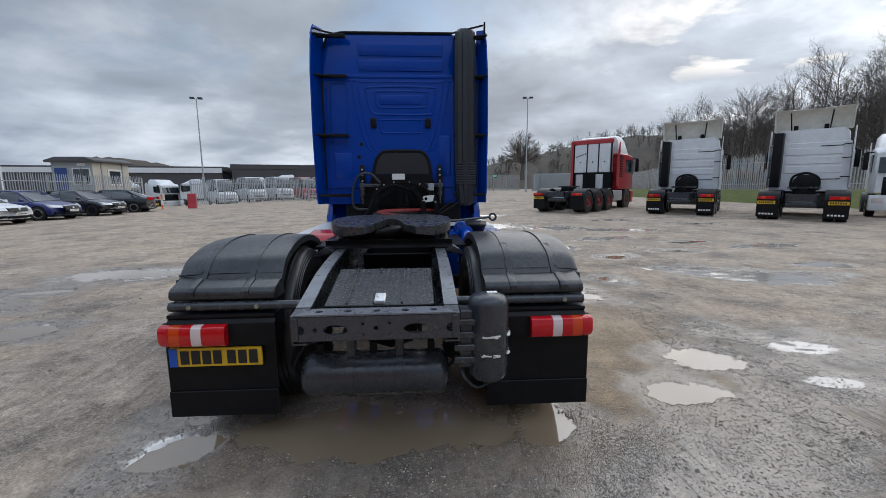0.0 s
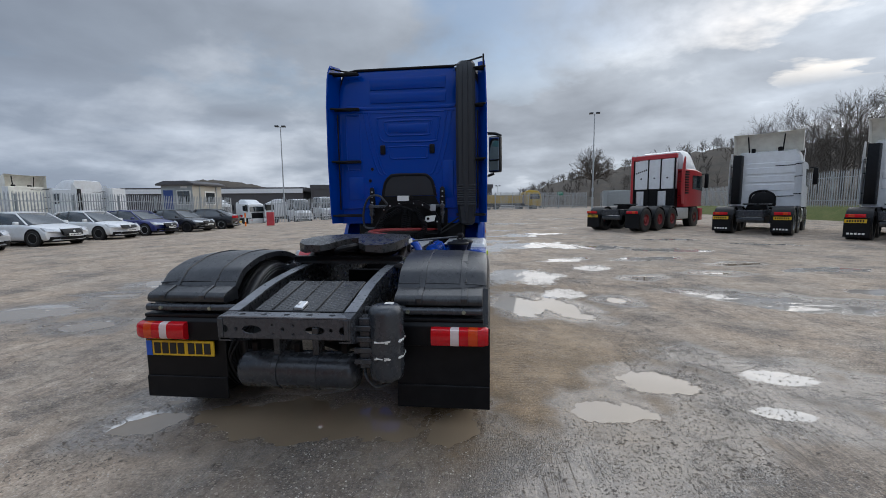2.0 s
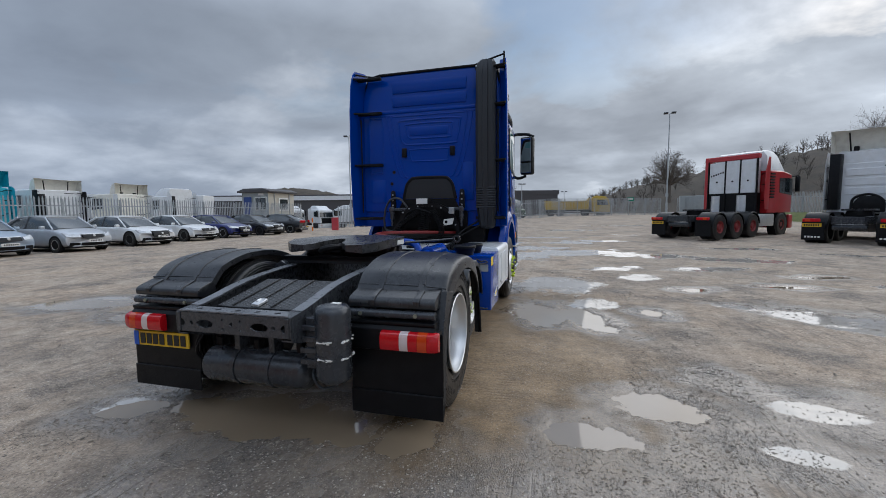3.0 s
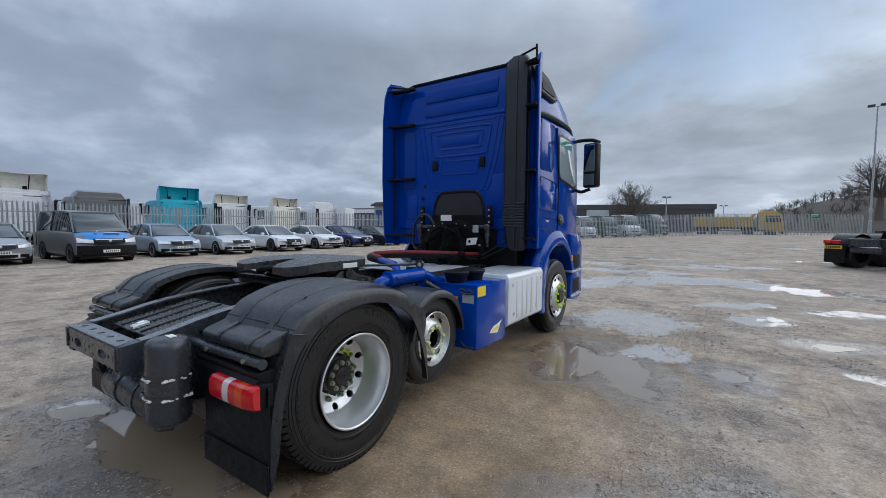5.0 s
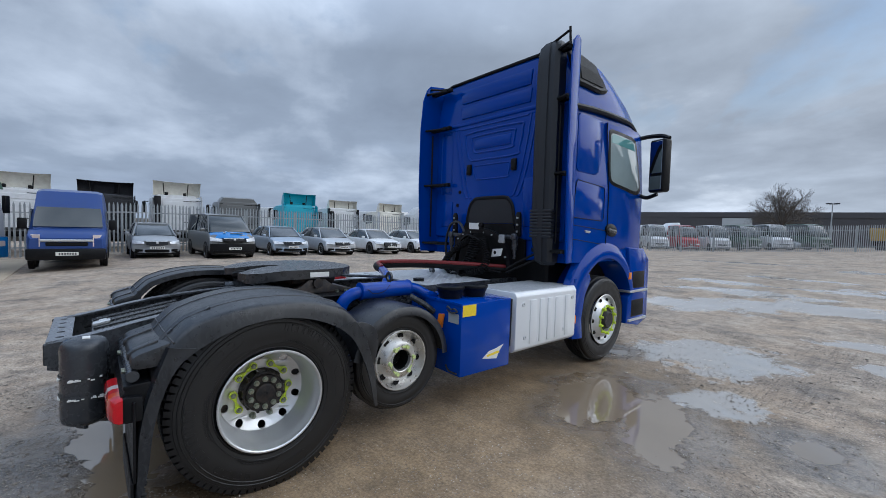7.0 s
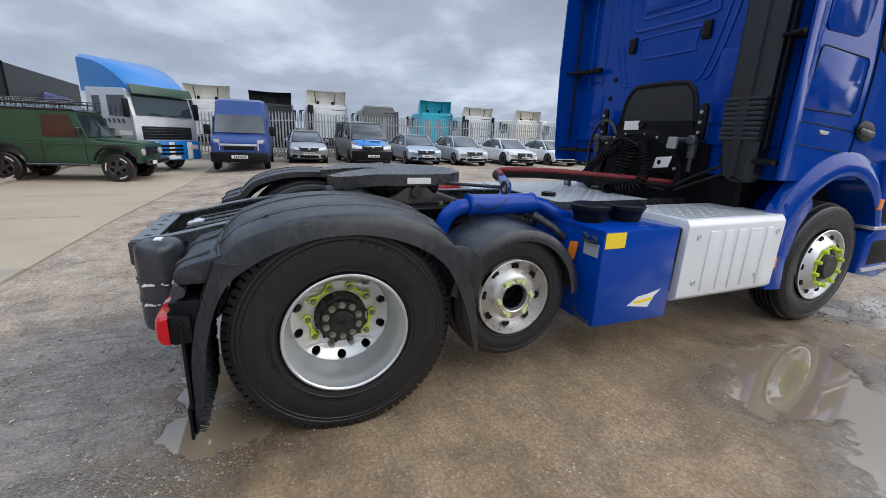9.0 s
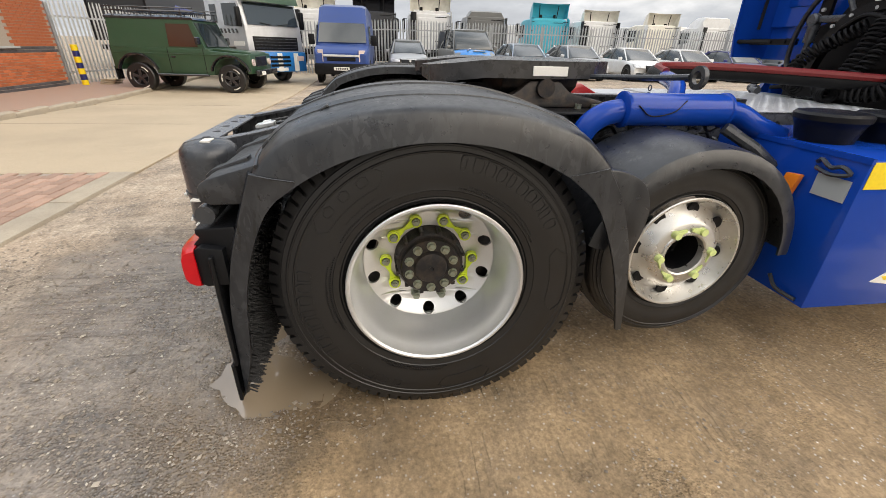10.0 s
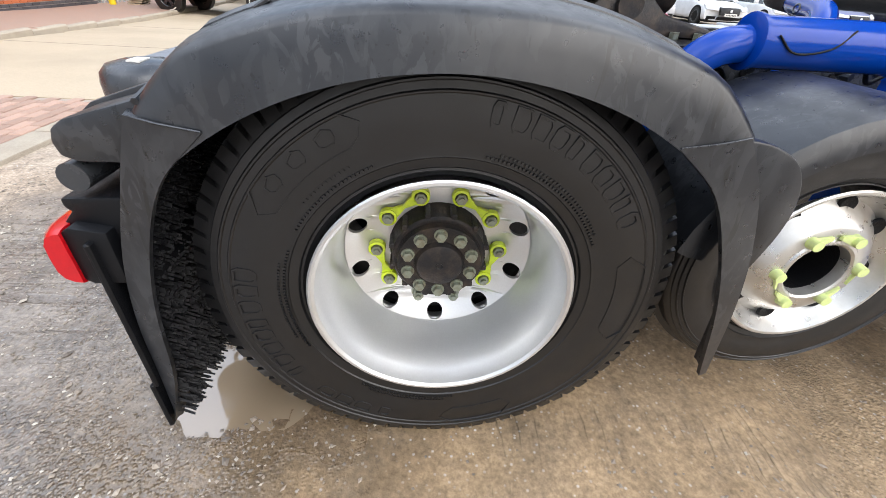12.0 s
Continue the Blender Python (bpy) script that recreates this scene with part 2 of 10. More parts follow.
WHITE = material("white_paint", (0.74, 0.75, 0.76), 0.35, spot=(0.6, 0.6, 0.58), spot_scale=4, spot_mix=0.5, coat=0.3, rough_var=0.08)
CREAM = material("cream_paint", (0.80, 0.78, 0.70), 0.42, spot=(0.55, 0.52, 0.45), spot_scale=4, spot_mix=0.5, coat=0.2)
RED = material("red_paint", (0.42, 0.012, 0.018), 0.3, spot=(0.32, 0.02, 0.02), spot_scale=4, coat=0.5)
TEAL = material("turquoise_paint", (0.02, 0.42, 0.55), 0.35, spot=(0.03, 0.35, 0.45), spot_scale=4, coat=0.4)
SKY_BLUE = material("bright_blue_paint", (0.006, 0.18, 0.52), 0.35, spot=(0.03, 0.18, 0.5), spot_scale=4, coat=0.4)
VAN_BLUE = material("mid_blue_paint", (0.025, 0.06, 0.22), 0.35, spot=(0.03, 0.065, 0.2), spot_scale=3, spec=0.3, coat=0.2)
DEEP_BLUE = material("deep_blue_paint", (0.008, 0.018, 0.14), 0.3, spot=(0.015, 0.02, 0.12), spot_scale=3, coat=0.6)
SILVER = material("silver_paint", (0.50, 0.52, 0.55), 0.32, 0.35, spot=(0.36, 0.38, 0.4), spot_scale=3, coat=0.5)
ICE = material("pale_blue_silver_paint", (0.32, 0.39, 0.48), 0.32, 0.25, spot=(0.28, 0.35, 0.43), spot_scale=3, coat=0.5)
GREYCAR = material("grey_metallic_paint", (0.15, 0.155, 0.155), 0.32, 0.25, spot=(0.13, 0.135, 0.135), spot_scale=3, coat=0.5)
HATCHGREY = material("silver_grey_paint", (0.30, 0.315, 0.33), 0.3, 0.3, spot=(0.27, 0.285, 0.3), spot_scale=3, coat=0.5)
BLACKCAR = material("black_car_paint", (0.015, 0.016, 0.02), 0.25, spot=(0.025, 0.025, 0.03), spot_scale=3, coat=0.6)
GREEN = material("dark_green_paint", (0.018, 0.06, 0.03), 0.4, spot=(0.03, 0.07, 0.04), spot_scale=4, coat=0.3)
YELLOW = material("yellow_paint", (0.5, 0.33, 0.035), 0.45, spot=(0.45, 0.3, 0.05), spot_scale=5)
GLASS = material("dark_vehicle_glass", (0.022, 0.03, 0.034), 0.04, spec=0.9, coat=0.2)
# pane colour holds the pale sky that would show through the cab
CAB_GLASS = material("sky_toned_cab_side_glass", (0.27, 0.34, 0.35), 0.04, spot=(0.2, 0.26, 0.27), spot_scale=2, spec=0.6)
TEAL_GLASS = material("tinted_sunstrip_glass", (0.12, 0.3, 0.3), 0.06, spec=0.6)
GALV = material("galvanised_steel", (0.42, 0.44, 0.45), 0.5, 0.45, spot=(0.3, 0.31, 0.32), spot_scale=5, spot_mix=0.6, grain=0.1)
CONCRETE = material("pale_concrete", (0.45, 0.365, 0.26), 0.75, spot=(0.36, 0.29, 0.205), spot_scale=0.7, spot_mix=0.7, grain=0.14, grain_scale=90, bump=0.25, bump_scale=80)
KERB = material("kerb_concrete", (0.40, 0.345, 0.27), 0.8, spot=(0.30, 0.255, 0.2), spot_scale=4, spot_mix=0.6, grain=0.2, grain_scale=150, bump=0.4, bump_scale=120)
BRICK = material("orange_red_brick", (0.46, 0.13, 0.05), 0.8, spot=(0.36, 0.1, 0.045), spot_scale=9, spot_mix=0.6, grain=0.2, grain_scale=140, bump=0.4, bump_scale=120, island=0.22)
BRICK_DARK = material("dark_engineering_brick", (0.075, 0.07, 0.078), 0.6, spot=(0.05, 0.048, 0.05), spot_scale=9, grain=0.2, bump=0.3, island=0.25)
MORTAR = material("mortar", (0.34, 0.29, 0.24), 0.9, grain=0.2, grain_scale=200, bump=0.4, bump_scale=150)
PAVER = material("red_block_paver", (0.38, 0.245, 0.185), 0.8, spot=(0.33, 0.245, 0.2), spot_scale=5, spot_mix=0.6, grain=0.2, grain_scale=150, bump=0.3, bump_scale=150, island=0.2)
BARK = material("winter_bark", (0.12, 0.102, 0.086), 0.9, spot=(0.085, 0.073, 0.062), spot_scale=2, grain=0.2)
FAR_WOOD = material("leafless_woodland", (0.078, 0.062, 0.046), 0.95, spot=(0.045, 0.04, 0.032), spot_scale=0.25, spot_mix=0.8, grain=0.3, grain_scale=2.5, bump=0.8, bump_scale=1.2)
GRASS = material("winter_grass", (0.10, 0.12, 0.03), 0.95, spot=(0.16, 0.15, 0.05), spot_scale=1.5, spot_mix=0.7, grain=0.4, grain_scale=40, bump=0.8, bump_scale=40)
CLAD_DARK = material("brown_grey_cladding", (0.075, 0.07, 0.072), 0.6, spot=(0.06, 0.058, 0.06), spot_scale=0.2, grain=0.1)
CLAD_PALE = material("pale_cladding", (0.5, 0.52, 0.52), 0.55, spot=(0.42, 0.44, 0.45), spot_scale=0.2)
CABIN_GREY = material("portable_cabin_grey", (0.36, 0.38, 0.38), 0.6, spot=(0.3, 0.32, 0.32), spot_scale=1.2)
CABIN_CREAM = material("portable_cabin_cream", (0.52, 0.48, 0.4), 0.6, spot=(0.44, 0.41, 0.35), spot_scale=1.2)
HOSE_RED = material("dark_red_hose", (0.2, 0.012, 0.012), 0.5, grain=0.2)
PAPER = material("white_label", (0.75, 0.74, 0.7), 0.6, grain=0.05)
STICKER = material("yellow_label", (0.85, 0.62, 0.02), 0.5, grain=0.08, grain_scale=60)
ORANGE = material("orange_reflector", (0.85, 0.22, 0.02), 0.25, coat=0.4)


# ---------------- geometry helpers ----------------
def B():
    return bmesh.new()


def box(bm, x0, x1, y0, y1, z0, z1, bev=0.0, seg=1):
    r = bmesh.ops.create_cube(bm, size=1.0)
    vs = r["verts"]
    for v in vs:
        v.co = Vector((x0 + (v.co.x + 0.5) * (x1 - x0), y0 + (v.co.y + 0.5) * (y1 - y0), z0 + (v.co.z + 0.5) * (z1 - z0)))
    if bev:
        es = list({e for v in vs for e in v.link_edges})
        bmesh.ops.bevel(bm, geom=es, offset=bev, segments=seg, affect="EDGES", profile=0.5)
    return bm


def frame_of(d):
    d = d.normalized()
    a = Vector((0, 0, 1)) if abs(d.z) < 0.9 else Vector((1, 0, 0))
    u = d.cross(a).normalized()
    return u, d.cross(u).normalized()


def loft(bm, rings, closed=True, caps=True):
    """Skin over rings of equal length."""
    vr = [[bm.verts.new(p) for p in ring] for ring in rings]
    n = len(vr[0])
    for a, b in zip(vr, vr[1:]):
        for i in range(n if closed else n - 1):
            j = (i + 1) % n
            try:
                bm.faces.new((a[i], a[j], b[j], b[i]))
            except ValueError:
                pass
    if caps and closed:
        for r in (vr[0][::-1], vr[-1]):
            try:
                bm.faces.new(r)
            except ValueError:
                pass
    return vr


def cyl(bm, a, b, r, seg=14, r2=None, caps=True):
    a, b = Vector(a), Vector(b)
    u, v = frame_of(b - a)
    r2 = r if r2 is None else r2
    ang = [2 * math.pi * i / seg for i in range(seg)]
    loft(bm, [[a + (u * math.cos(t) + v * math.sin(t)) * r for t in ang], [b + (u * math.cos(t) + v * math.sin(t)) * r2 for t in ang]], caps=caps)
    return bm


def tube(bm, pts, r, seg=8, caps=True):
    pts = [Vector(p) for p in pts]
    u = None
    rings = []
    for i, p in enumerate(pts):
        d = (pts[min(i + 1, len(pts) - 1)] - pts[max(i - 1, 0)]).normalized()
        if u is None:
            u, v = frame_of(d)
        else:
            u = (u - d * u.dot(d)).normalized()
            v = d.cross(u)
        rr = r[i] if isinstance(r, (list, tuple)) else r
        rings.append([p + (u * math.cos(2 * math.pi * k / seg) + v * math.sin(2 * math.pi * k / seg)) * rr for k in range(seg)])
    loft(bm, rings, caps=caps)
    return bm


def smooth_path(pts, n=6):
    """Catmull-Rom through the points."""
    P = [Vector(p) for p in pts]
    P = [P[0] * 2 - P[1]] + P + [P[-1] * 2 - P[-2]]
    out = []
    for i in range(1, len(P) - 2):
        for k in range(n):
            t = k / n
            a, b, c, d = P[i - 1:i + 3]
            out.append(0.5 * ((2 * b) + (c - a) * t + (2 * a - 5 * b + 4 * c - d) * t * t + (3 * b - a - 3 * c + d) * t ** 3))
    out.append(P[-2])
    return out


def lathe(bm, profile, centre, axis="x", seg=36, closed=False):
    """Revolve (axial, radius) pairs about an axis through centre."""
    c = Vector(centre)
    rings = []
    for k in range(seg):
        t = 2 * math.pi * k / seg
        ring = []
        for a, r in profile:
            p, q = r * math.cos(t), r * math.sin(t)
            ring.append(c + (Vector((a, p, q)) if axis == "x" else Vector((p, a, q)) if axis == "y" else Vector((p, q, a))))
        rings.append(ring)
    vr = [[bm.verts.new(p) for p in ring] for ring in rings]
    n = len(profile)
    for k in range(seg):
        a, b = vr[k], vr[(k + 1) % seg]
        for i in range(n if closed else n - 1):
            j = (i + 1) % n
            bm.faces.new((a[i], a[j], b[j], b[i]))
    return bm


def prism(bm, poly, axis, a0, a1, bev=0.0):
    """A polygon of two coordinates, drawn out along the third axis."""
    def at(p, a):
        return Vector((a, p[0], p[1])) if axis == "x" else Vector((p[0], a, p[1])) if axis == "y" else Vector((p[0], p[1], a))
    v0, v1 = [bm.verts.new(at(p, a0)) for p in poly], [bm.verts.new(at(p, a1)) for p in poly]
    n = len(poly)
    fs = [bm.faces.new(v0[::-1]), bm.faces.new(v1)]
    for i in range(n):
        fs.append(bm.faces.new((v0[i], v0[(i + 1) % n], v1[(i + 1) % n], v1[i])))
    if bev:
        bmesh.ops.recalc_face_normals(bm, faces=fs)
        bmesh.ops.bevel(bm, geom=list({e for f in fs for e in f.edges}), offset=bev, segments=2, affect="EDGES", profile=0.5)
    return bm


def holed_plate(outer, holes, depth, m):
    """A flat plate with holes: outlines are lists of (x, y); lies in local xy, drawn out by depth on both sides, then moved by m."""
    cu = bpy.data.curves.new("plate", "CURVE")
    cu.dimensions, cu.fill_mode, cu.extrude = "2D", "BOTH", depth
    for loop in [outer] + holes:
        s = cu.splines.new("POLY")
        s.points.add(len(loop) - 1)
        for p, q in zip(s.points, loop):
            p.co = (q[0], q[1], 0, 1)
        s.use_cyclic_u = True
    ob = bpy.data.objects.new("plate", cu)
    scene.collection.objects.link(ob)
    dg = bpy.context.evaluated_depsgraph_get()
    me = bpy.data.meshes.new_from_object(ob.evaluated_get(dg))
    bpy.data.objects.remove(ob)
    bpy.data.curves.remove(cu)
    bm = bmesh.new()
    bm.from_mesh(me)
    bpy.data.meshes.remove(me)
    bm.transform(m)
    return bm


def ring2(r, n=32, cx=0.0, cy=0.0, ry=None):
    return [(cx + r * math.cos(2 * math.pi * i / n), cy + (ry or r) * math.sin(2 * math.pi * i / n)) for i in range(n)]


def finish(bm, name, mat, smooth=35.0):
    bmesh.ops.recalc_face_normals(bm, faces=bm.faces[:])
    me = bpy.data.meshes.new(name)
    bm.to_mesh(me)
    bm.free()
    me.materials.append(mat)
    if smooth:
        me.shade_smooth()
        me.set_sharp_from_angle(angle=radians(smooth))
    return me


def part(name, bm, mat, parent, label="", smooth=35.0):
    ob = new(name, finish(bm, name, mat, smooth))
    ob.parent = parent
    if label:
        tagged(ob, label)
    return ob


def thing(name, label, category, m=None, group="", kind=""):
    ob = new(name)
    if m is not None:
        ob.matrix_basis = m
    ob.empty_display_size = 0.2
    return tagged(ob, label, category, group, kind)


def solid(name, bm, mat, label, category="", kind="", group="", m=None, smooth=35.0):
    ob = new(name, finish(bm, name, mat, smooth))
    if m is not None:
        ob.matrix_basis = m
    return tagged(ob, label, category, group, kind)


def mirrored(bm):
    """Flip a mesh to the other side of the plane x = 0."""
    bm.transform(Matrix.Diagonal((-1, 1, 1, 1)))
    return bm

def water_runs(mat, runs, film):
    """Rain on smooth plastic: thin wet runs drawn downwards, and paler dried patches with crisp rims between them."""
    nt = mat.node_tree
    b = nt.nodes["Principled BSDF"]
    N, L = nt.nodes.new, nt.links.new
    coord = N("ShaderNodeTexCoord").outputs["Object"]

    def tex(size, detail, distort, a, c):
        mp, t, g = N("ShaderNodeMapping"), N("ShaderNodeTexNoise"), N("ShaderNodeMapRange")
        mp.inputs["Scale"].default_value = size
        L(coord, mp.inputs[0])
        t.inputs["Scale"].default_value, t.inputs["Detail"].default_value, t.inputs["Distortion"].default_value = 1.0, detail, distort
        L(mp.outputs[0], t.inputs["Vector"])
        L(t.outputs[0], g.inputs[0])
        g.inputs[1].default_value, g.inputs[2].default_value = a, c
        return g.outputs[0]

    def both(a, c):
        n = N("ShaderNodeMath")
        n.operation = "MULTIPLY"
        L(a, n.inputs[0])
        L(c, n.inputs[1])
        return n.outputs[0]

    colour = b.inputs["Base Color"].links[0].from_socket
    dried = both(tex((34, 34, 15), 5.0, 1.2, 0.53, 0.56), tex((4, 4, 4), 3.0, 0.0, 0.42, 0.58))
    wet = both(tex((46, 46, 6), 3.0, 0.5, 0.63, 0.66), tex((5, 5, 2.4), 2.0, 0.0, 0.44, 0.54))
    drops = both(tex((120, 120, 95), 2.0, 0.0, 0.66, 0.68), tex((6, 6, 6), 2.0, 0.0, 0.5, 0.58))
    for f, c in ((dried, film), (wet, runs), (drops, runs)):
        mix = N("ShaderNodeMix")
        mix.data_type = "RGBA"
        L(f, mix.inputs["Factor"])
        L(colour, mix.inputs["A"])
        mix.inputs["B"].default_value = (*c, 1)
        colour = mix.outputs["Result"]
    L(colour, b.inputs["Base Color"])


water_runs(GUARD, (0.005, 0.006, 0.007), (0.030, 0.032, 0.036))
# ---------------- ground ----------------
PUDDLES = [  # x, y, half length, half width, turn in degrees
    (-4.85, 5.1, 0.85, 0.45, 6), (-1.17, -0.03, 0.21, 0.14, 20), (-1.2, 0.28, 0.09, 0.05, 0), (0.02, 0.12, 0.78, 0.25, 0), (2.65, 0.95, 0.30, 0.20, 8), (2.08, 0.41, 0.27, 0.15, -5),
    (1.05, 5.27, 0.14, 0.1, 0), (-3.95, 2.13, 0.30, 0.2, 0), (-5.55, 2.6, 0.7, 0.4, 15), (-5.2, 3.9, 0.35, 0.12, 10),
    (1.67, 3.66, 0.30, 0.64, 20), (2.24, 3.52, 0.24, 0.72, 22), (3.21, 3.96, 0.13, 0.16, 0),
    (0.98, 0.09, 0.15, 0.20, -12), (4.3, 6.0, 0.3, 0.12, 30), (6.0, 6.6, 0.4, 0.12, 0), (7.2, 8.0, 0.5, 0.12, 15),
]
SOAKED = [  # glistening wet dirt without standing water
    (5.5, 4.2, 0.85, 0.3, -30), (6.6, 4.0, 0.4, 0.12, 0), (1.35, -0.55, 0.75, 0.5, 0), (0.3, -0.75, 0.6, 0.3, 0),
    (3.25, 1.55, 0.20, 0.08, -30), (3.70, 1.1, 0.42, 0.26, -20), (3.3, 0.5, 0.32, 0.18, -20), (4.4, 0.9, 0.2, 0.12, 0), (2.2, -0.3, 0.12, 0.1, 0), (2.6, 0.1, 0.1, 0.16, 0),
]
FLOODS = [  # thin sheets of rain water standing between the stones
    (0.2, 10.4, 1.5, 1.1, 20), (1.0, 11.4, 1.6, 1.0, 40), (2.5, 12.4, 2.2, 0.9, 20), (4.6, 11.8, 1.7, 0.7, -5), (0.6, 13.7, 2.0, 0.8, 10), (-0.6, 15.9, 1.6, 0.6, 0), (2.2, 16.0, 1.5, 0.5, 5), (3.6, 17.0, 1.7, 0.45, 0),
    (6.8, 11.0, 1.6, 0.5, -10), (5.5, 9.0, 1.2, 0.4, 15), (8.3, 14.3, 1.5, 0.4, 0), (10.8, 12.6, 1.1, 0.35, -10), (1.0, 19.0, 2.2, 0.6, 5), (5.5, 20.5, 2.0, 0.5, 5), (2.5, 24.5, 2.6, 0.7, 5), (-3.0, 27.0, 2.8, 0.7, -5), (6.0, 30.0, 3.5, 0.8, 5),
    (5.65, 3.9, 0.95, 0.6, -20), (7.6, 4.8, 0.7, 0.35, 0), (3.7, 1.12, 0.32, 0.17, -10), (3.28, 0.48, 0.2, 0.1, -10), (1.90, 6.1, 0.95, 1.05, 5), (2.55, 4.4, 0.50, 0.42, 0), (3.6, 7.3, 0.5, 0.6, 0),
    (4.4, 4.6, 0.35, 0.2, 0), (3.3, 8.7, 0.8, 0.4, 30), (-4.85, 5.1, 1.0, 0.6, 6), (-5.55, 2.6, 0.9, 0.55, 15), (-3.95, 2.13, 0.4, 0.3, 0), (-1.17, -0.03, 0.3, 0.2, 20),
    (-3.2, 6.5, 0.6, 0.25, 0), (8.6, 7.2, 1.1, 0.35, 10),
]


def flooded(x, y):
    """How near the middle of a sheet of water a place lies, 0 to 1."""
    w = 0.0
    for px, py, a, b, t in FLOODS:
        dx, dy = x - px, y - py
        if abs(dx) > a * 1.6 or abs(dy) > a * 1.6:
            continue
        c, s = math.cos(radians(t)), math.sin(radians(t))
        w = max(w, 1.5 - math.hypot((dx * c + dy * s) / a, (-dx * s + dy * c) / b))
    return min(1.0, max(0.0, w))


def drop_at(x, y):
    """Level of the yard: it falls a little towards the gate, rises to the far fence, and gives under the drive wheels."""
    f = min(1.0, max(0.0, (-3.0 - x) / 8.0)) * min(1.0, max(0.0, (1.5 - y) / 4.0))
    f = f * f * (3 - 2 * f)
    k = min(1.0, max(0.0, (-16.0 - x) / 10.0)) * min(1.0, max(0.0, (y - 31.0) / 14.0))
    rise = min(1.0, max(0.0, (y - 11.0) / 44.0)) * min(1.0, max(0.0, (x + 12.0) / 14.0))
    rut = 0.028 * math.exp(-((abs(x) - 1.05) / 0.34) ** 2 - ((y - 0.76) / 0.24) ** 2)
    return -0.20 * f - 0.9 * k * k * (3 - 2 * k) + 0.75 * rise - rut


def hollow(x, y):
    """Depth of the puddle hollows, with ragged rims."""
    d = 0.0
    for px, py, a, b, t in PUDDLES:
        dx, dy = x - px, y - py
        if abs(dx) > a * 2 + 0.5 or abs(dy) > a * 2 + 0.5:
            continue
        c, s = math.cos(radians(t)), math.sin(radians(t))
        u, v = (dx * c + dy * s) / a, (-dx * s + dy * c) / b
        q = u * u + v * v + 0.95 * noise.noise((x * 2.6, y * 2.6, 3.0)) + 0.6 * noise.noise((x * 8, y * 8, 5.0)) + 0.55 * noise.noise((x * 21, y * 21, 7.0))
        if q < 1.4:
            d = max(d, min(1.0, (1.4 - q) / 0.9))
    return d


def wetness(x, y):
    """How damp the dirt is: soaked round the puddles, fading outwards."""
    w = 0.0
    for px, py, a, b, t in PUDDLES + SOAKED:
        dx, dy = x - px, y - py
        if abs(dx) > a * 3 + 0.8 or abs(dy) > a * 3 + 0.8:
            continue
        c, s = math.cos(radians(t)), math.sin(radians(t))
        u, v = (dx * c + dy * s) / (a + 0.22), (-dx * s + dy * c) / (b + 0.22)
        q = math.sqrt(u * u + v * v) + 0.5 * noise.noise((x * 2.2, y * 2.2, 9.0)) + 0.25 * noise.noise((x * 7, y * 7, 6.0))
        w = max(w, min(1.0, max(0.0, (1.7 - q) / 0.8)))
    return w


def ground_z(x, y):
    r = math.hypot(x, y)
    z = 0.010 * noise.noise((x * 1.3, y * 1.3, 0.0)) + 0.006 * noise.noise((x * 5, y * 5, 1.0)) + 0.004 * noise.noise((x * 14, y * 14, 2.0)) if r < 40 else 0.0
    z *= min(1.0, max(0.0, (40 - r) / 10))
    return z - 0.034 * hollow(x, y) + 0.006 + drop_at(x, y)


def steps_between(a, b, s):
    n = max(1, int(round((b - a) / s)))
    return [a + (b - a) * i / n for i in range(n)]


def make_ground():
    xs = [-1600, -700, -300, -150, -90] + steps_between(-60, -24, 6) + steps_between(-24, -6, 0.6) + steps_between(-6, -2.4, 0.12) + steps_between(-2.4, -1.5, 0.055) + steps_between(-1.5, 3.4, 0.034) + steps_between(3.4, 4.4, 0.055) + steps_between(4.4, 9, 0.14) + steps_between(9, 30, 0.7) + steps_between(30, 60, 6) + [60, 90, 150, 300, 700, 1600]
    ys = [-1600, -700, -300, -150, -80, -50, -30] + steps_between(-20, -1.6, 0.6) + steps_between(-1.6, -0.6, 0.055) + steps_between(-0.6, 4.2, 0.034) + steps_between(4.2, 5.0, 0.055) + steps_between(5.0, 9, 0.12) + steps_between(9, 18, 0.3) + steps_between(18, 40, 1.0) + steps_between(40, 80, 5) + [80, 120, 180, 300, 700, 1600]
    verts = [(x, y, ground_z(x, y)) for y in ys for x in xs]
    nx = len(xs)
    faces = [(j * nx + i, j * nx + i + 1, (j + 1) * nx + i + 1, (j + 1) * nx + i) for j in range(len(ys) - 1) for i in range(nx - 1)]
    me = bpy.data.meshes.new("ground")
    me.from_pydata(verts, [], faces)
    me.shade_smooth()
    damp = me.attributes.new("damp", "FLOAT", "POINT")
    damp.data.foreach_set("value", [wetness(v[0], v[1]) for v in verts])
    film = me.attributes.new("film", "FLOAT", "POINT")
    film.data.foreach_set("value", [flooded(v[0], v[1]) for v in verts])
    me.materials.append(ground_material())
    return tagged(new("ground", me), "wet rutted grey-brown gravel yard", "ground", "", "structure")


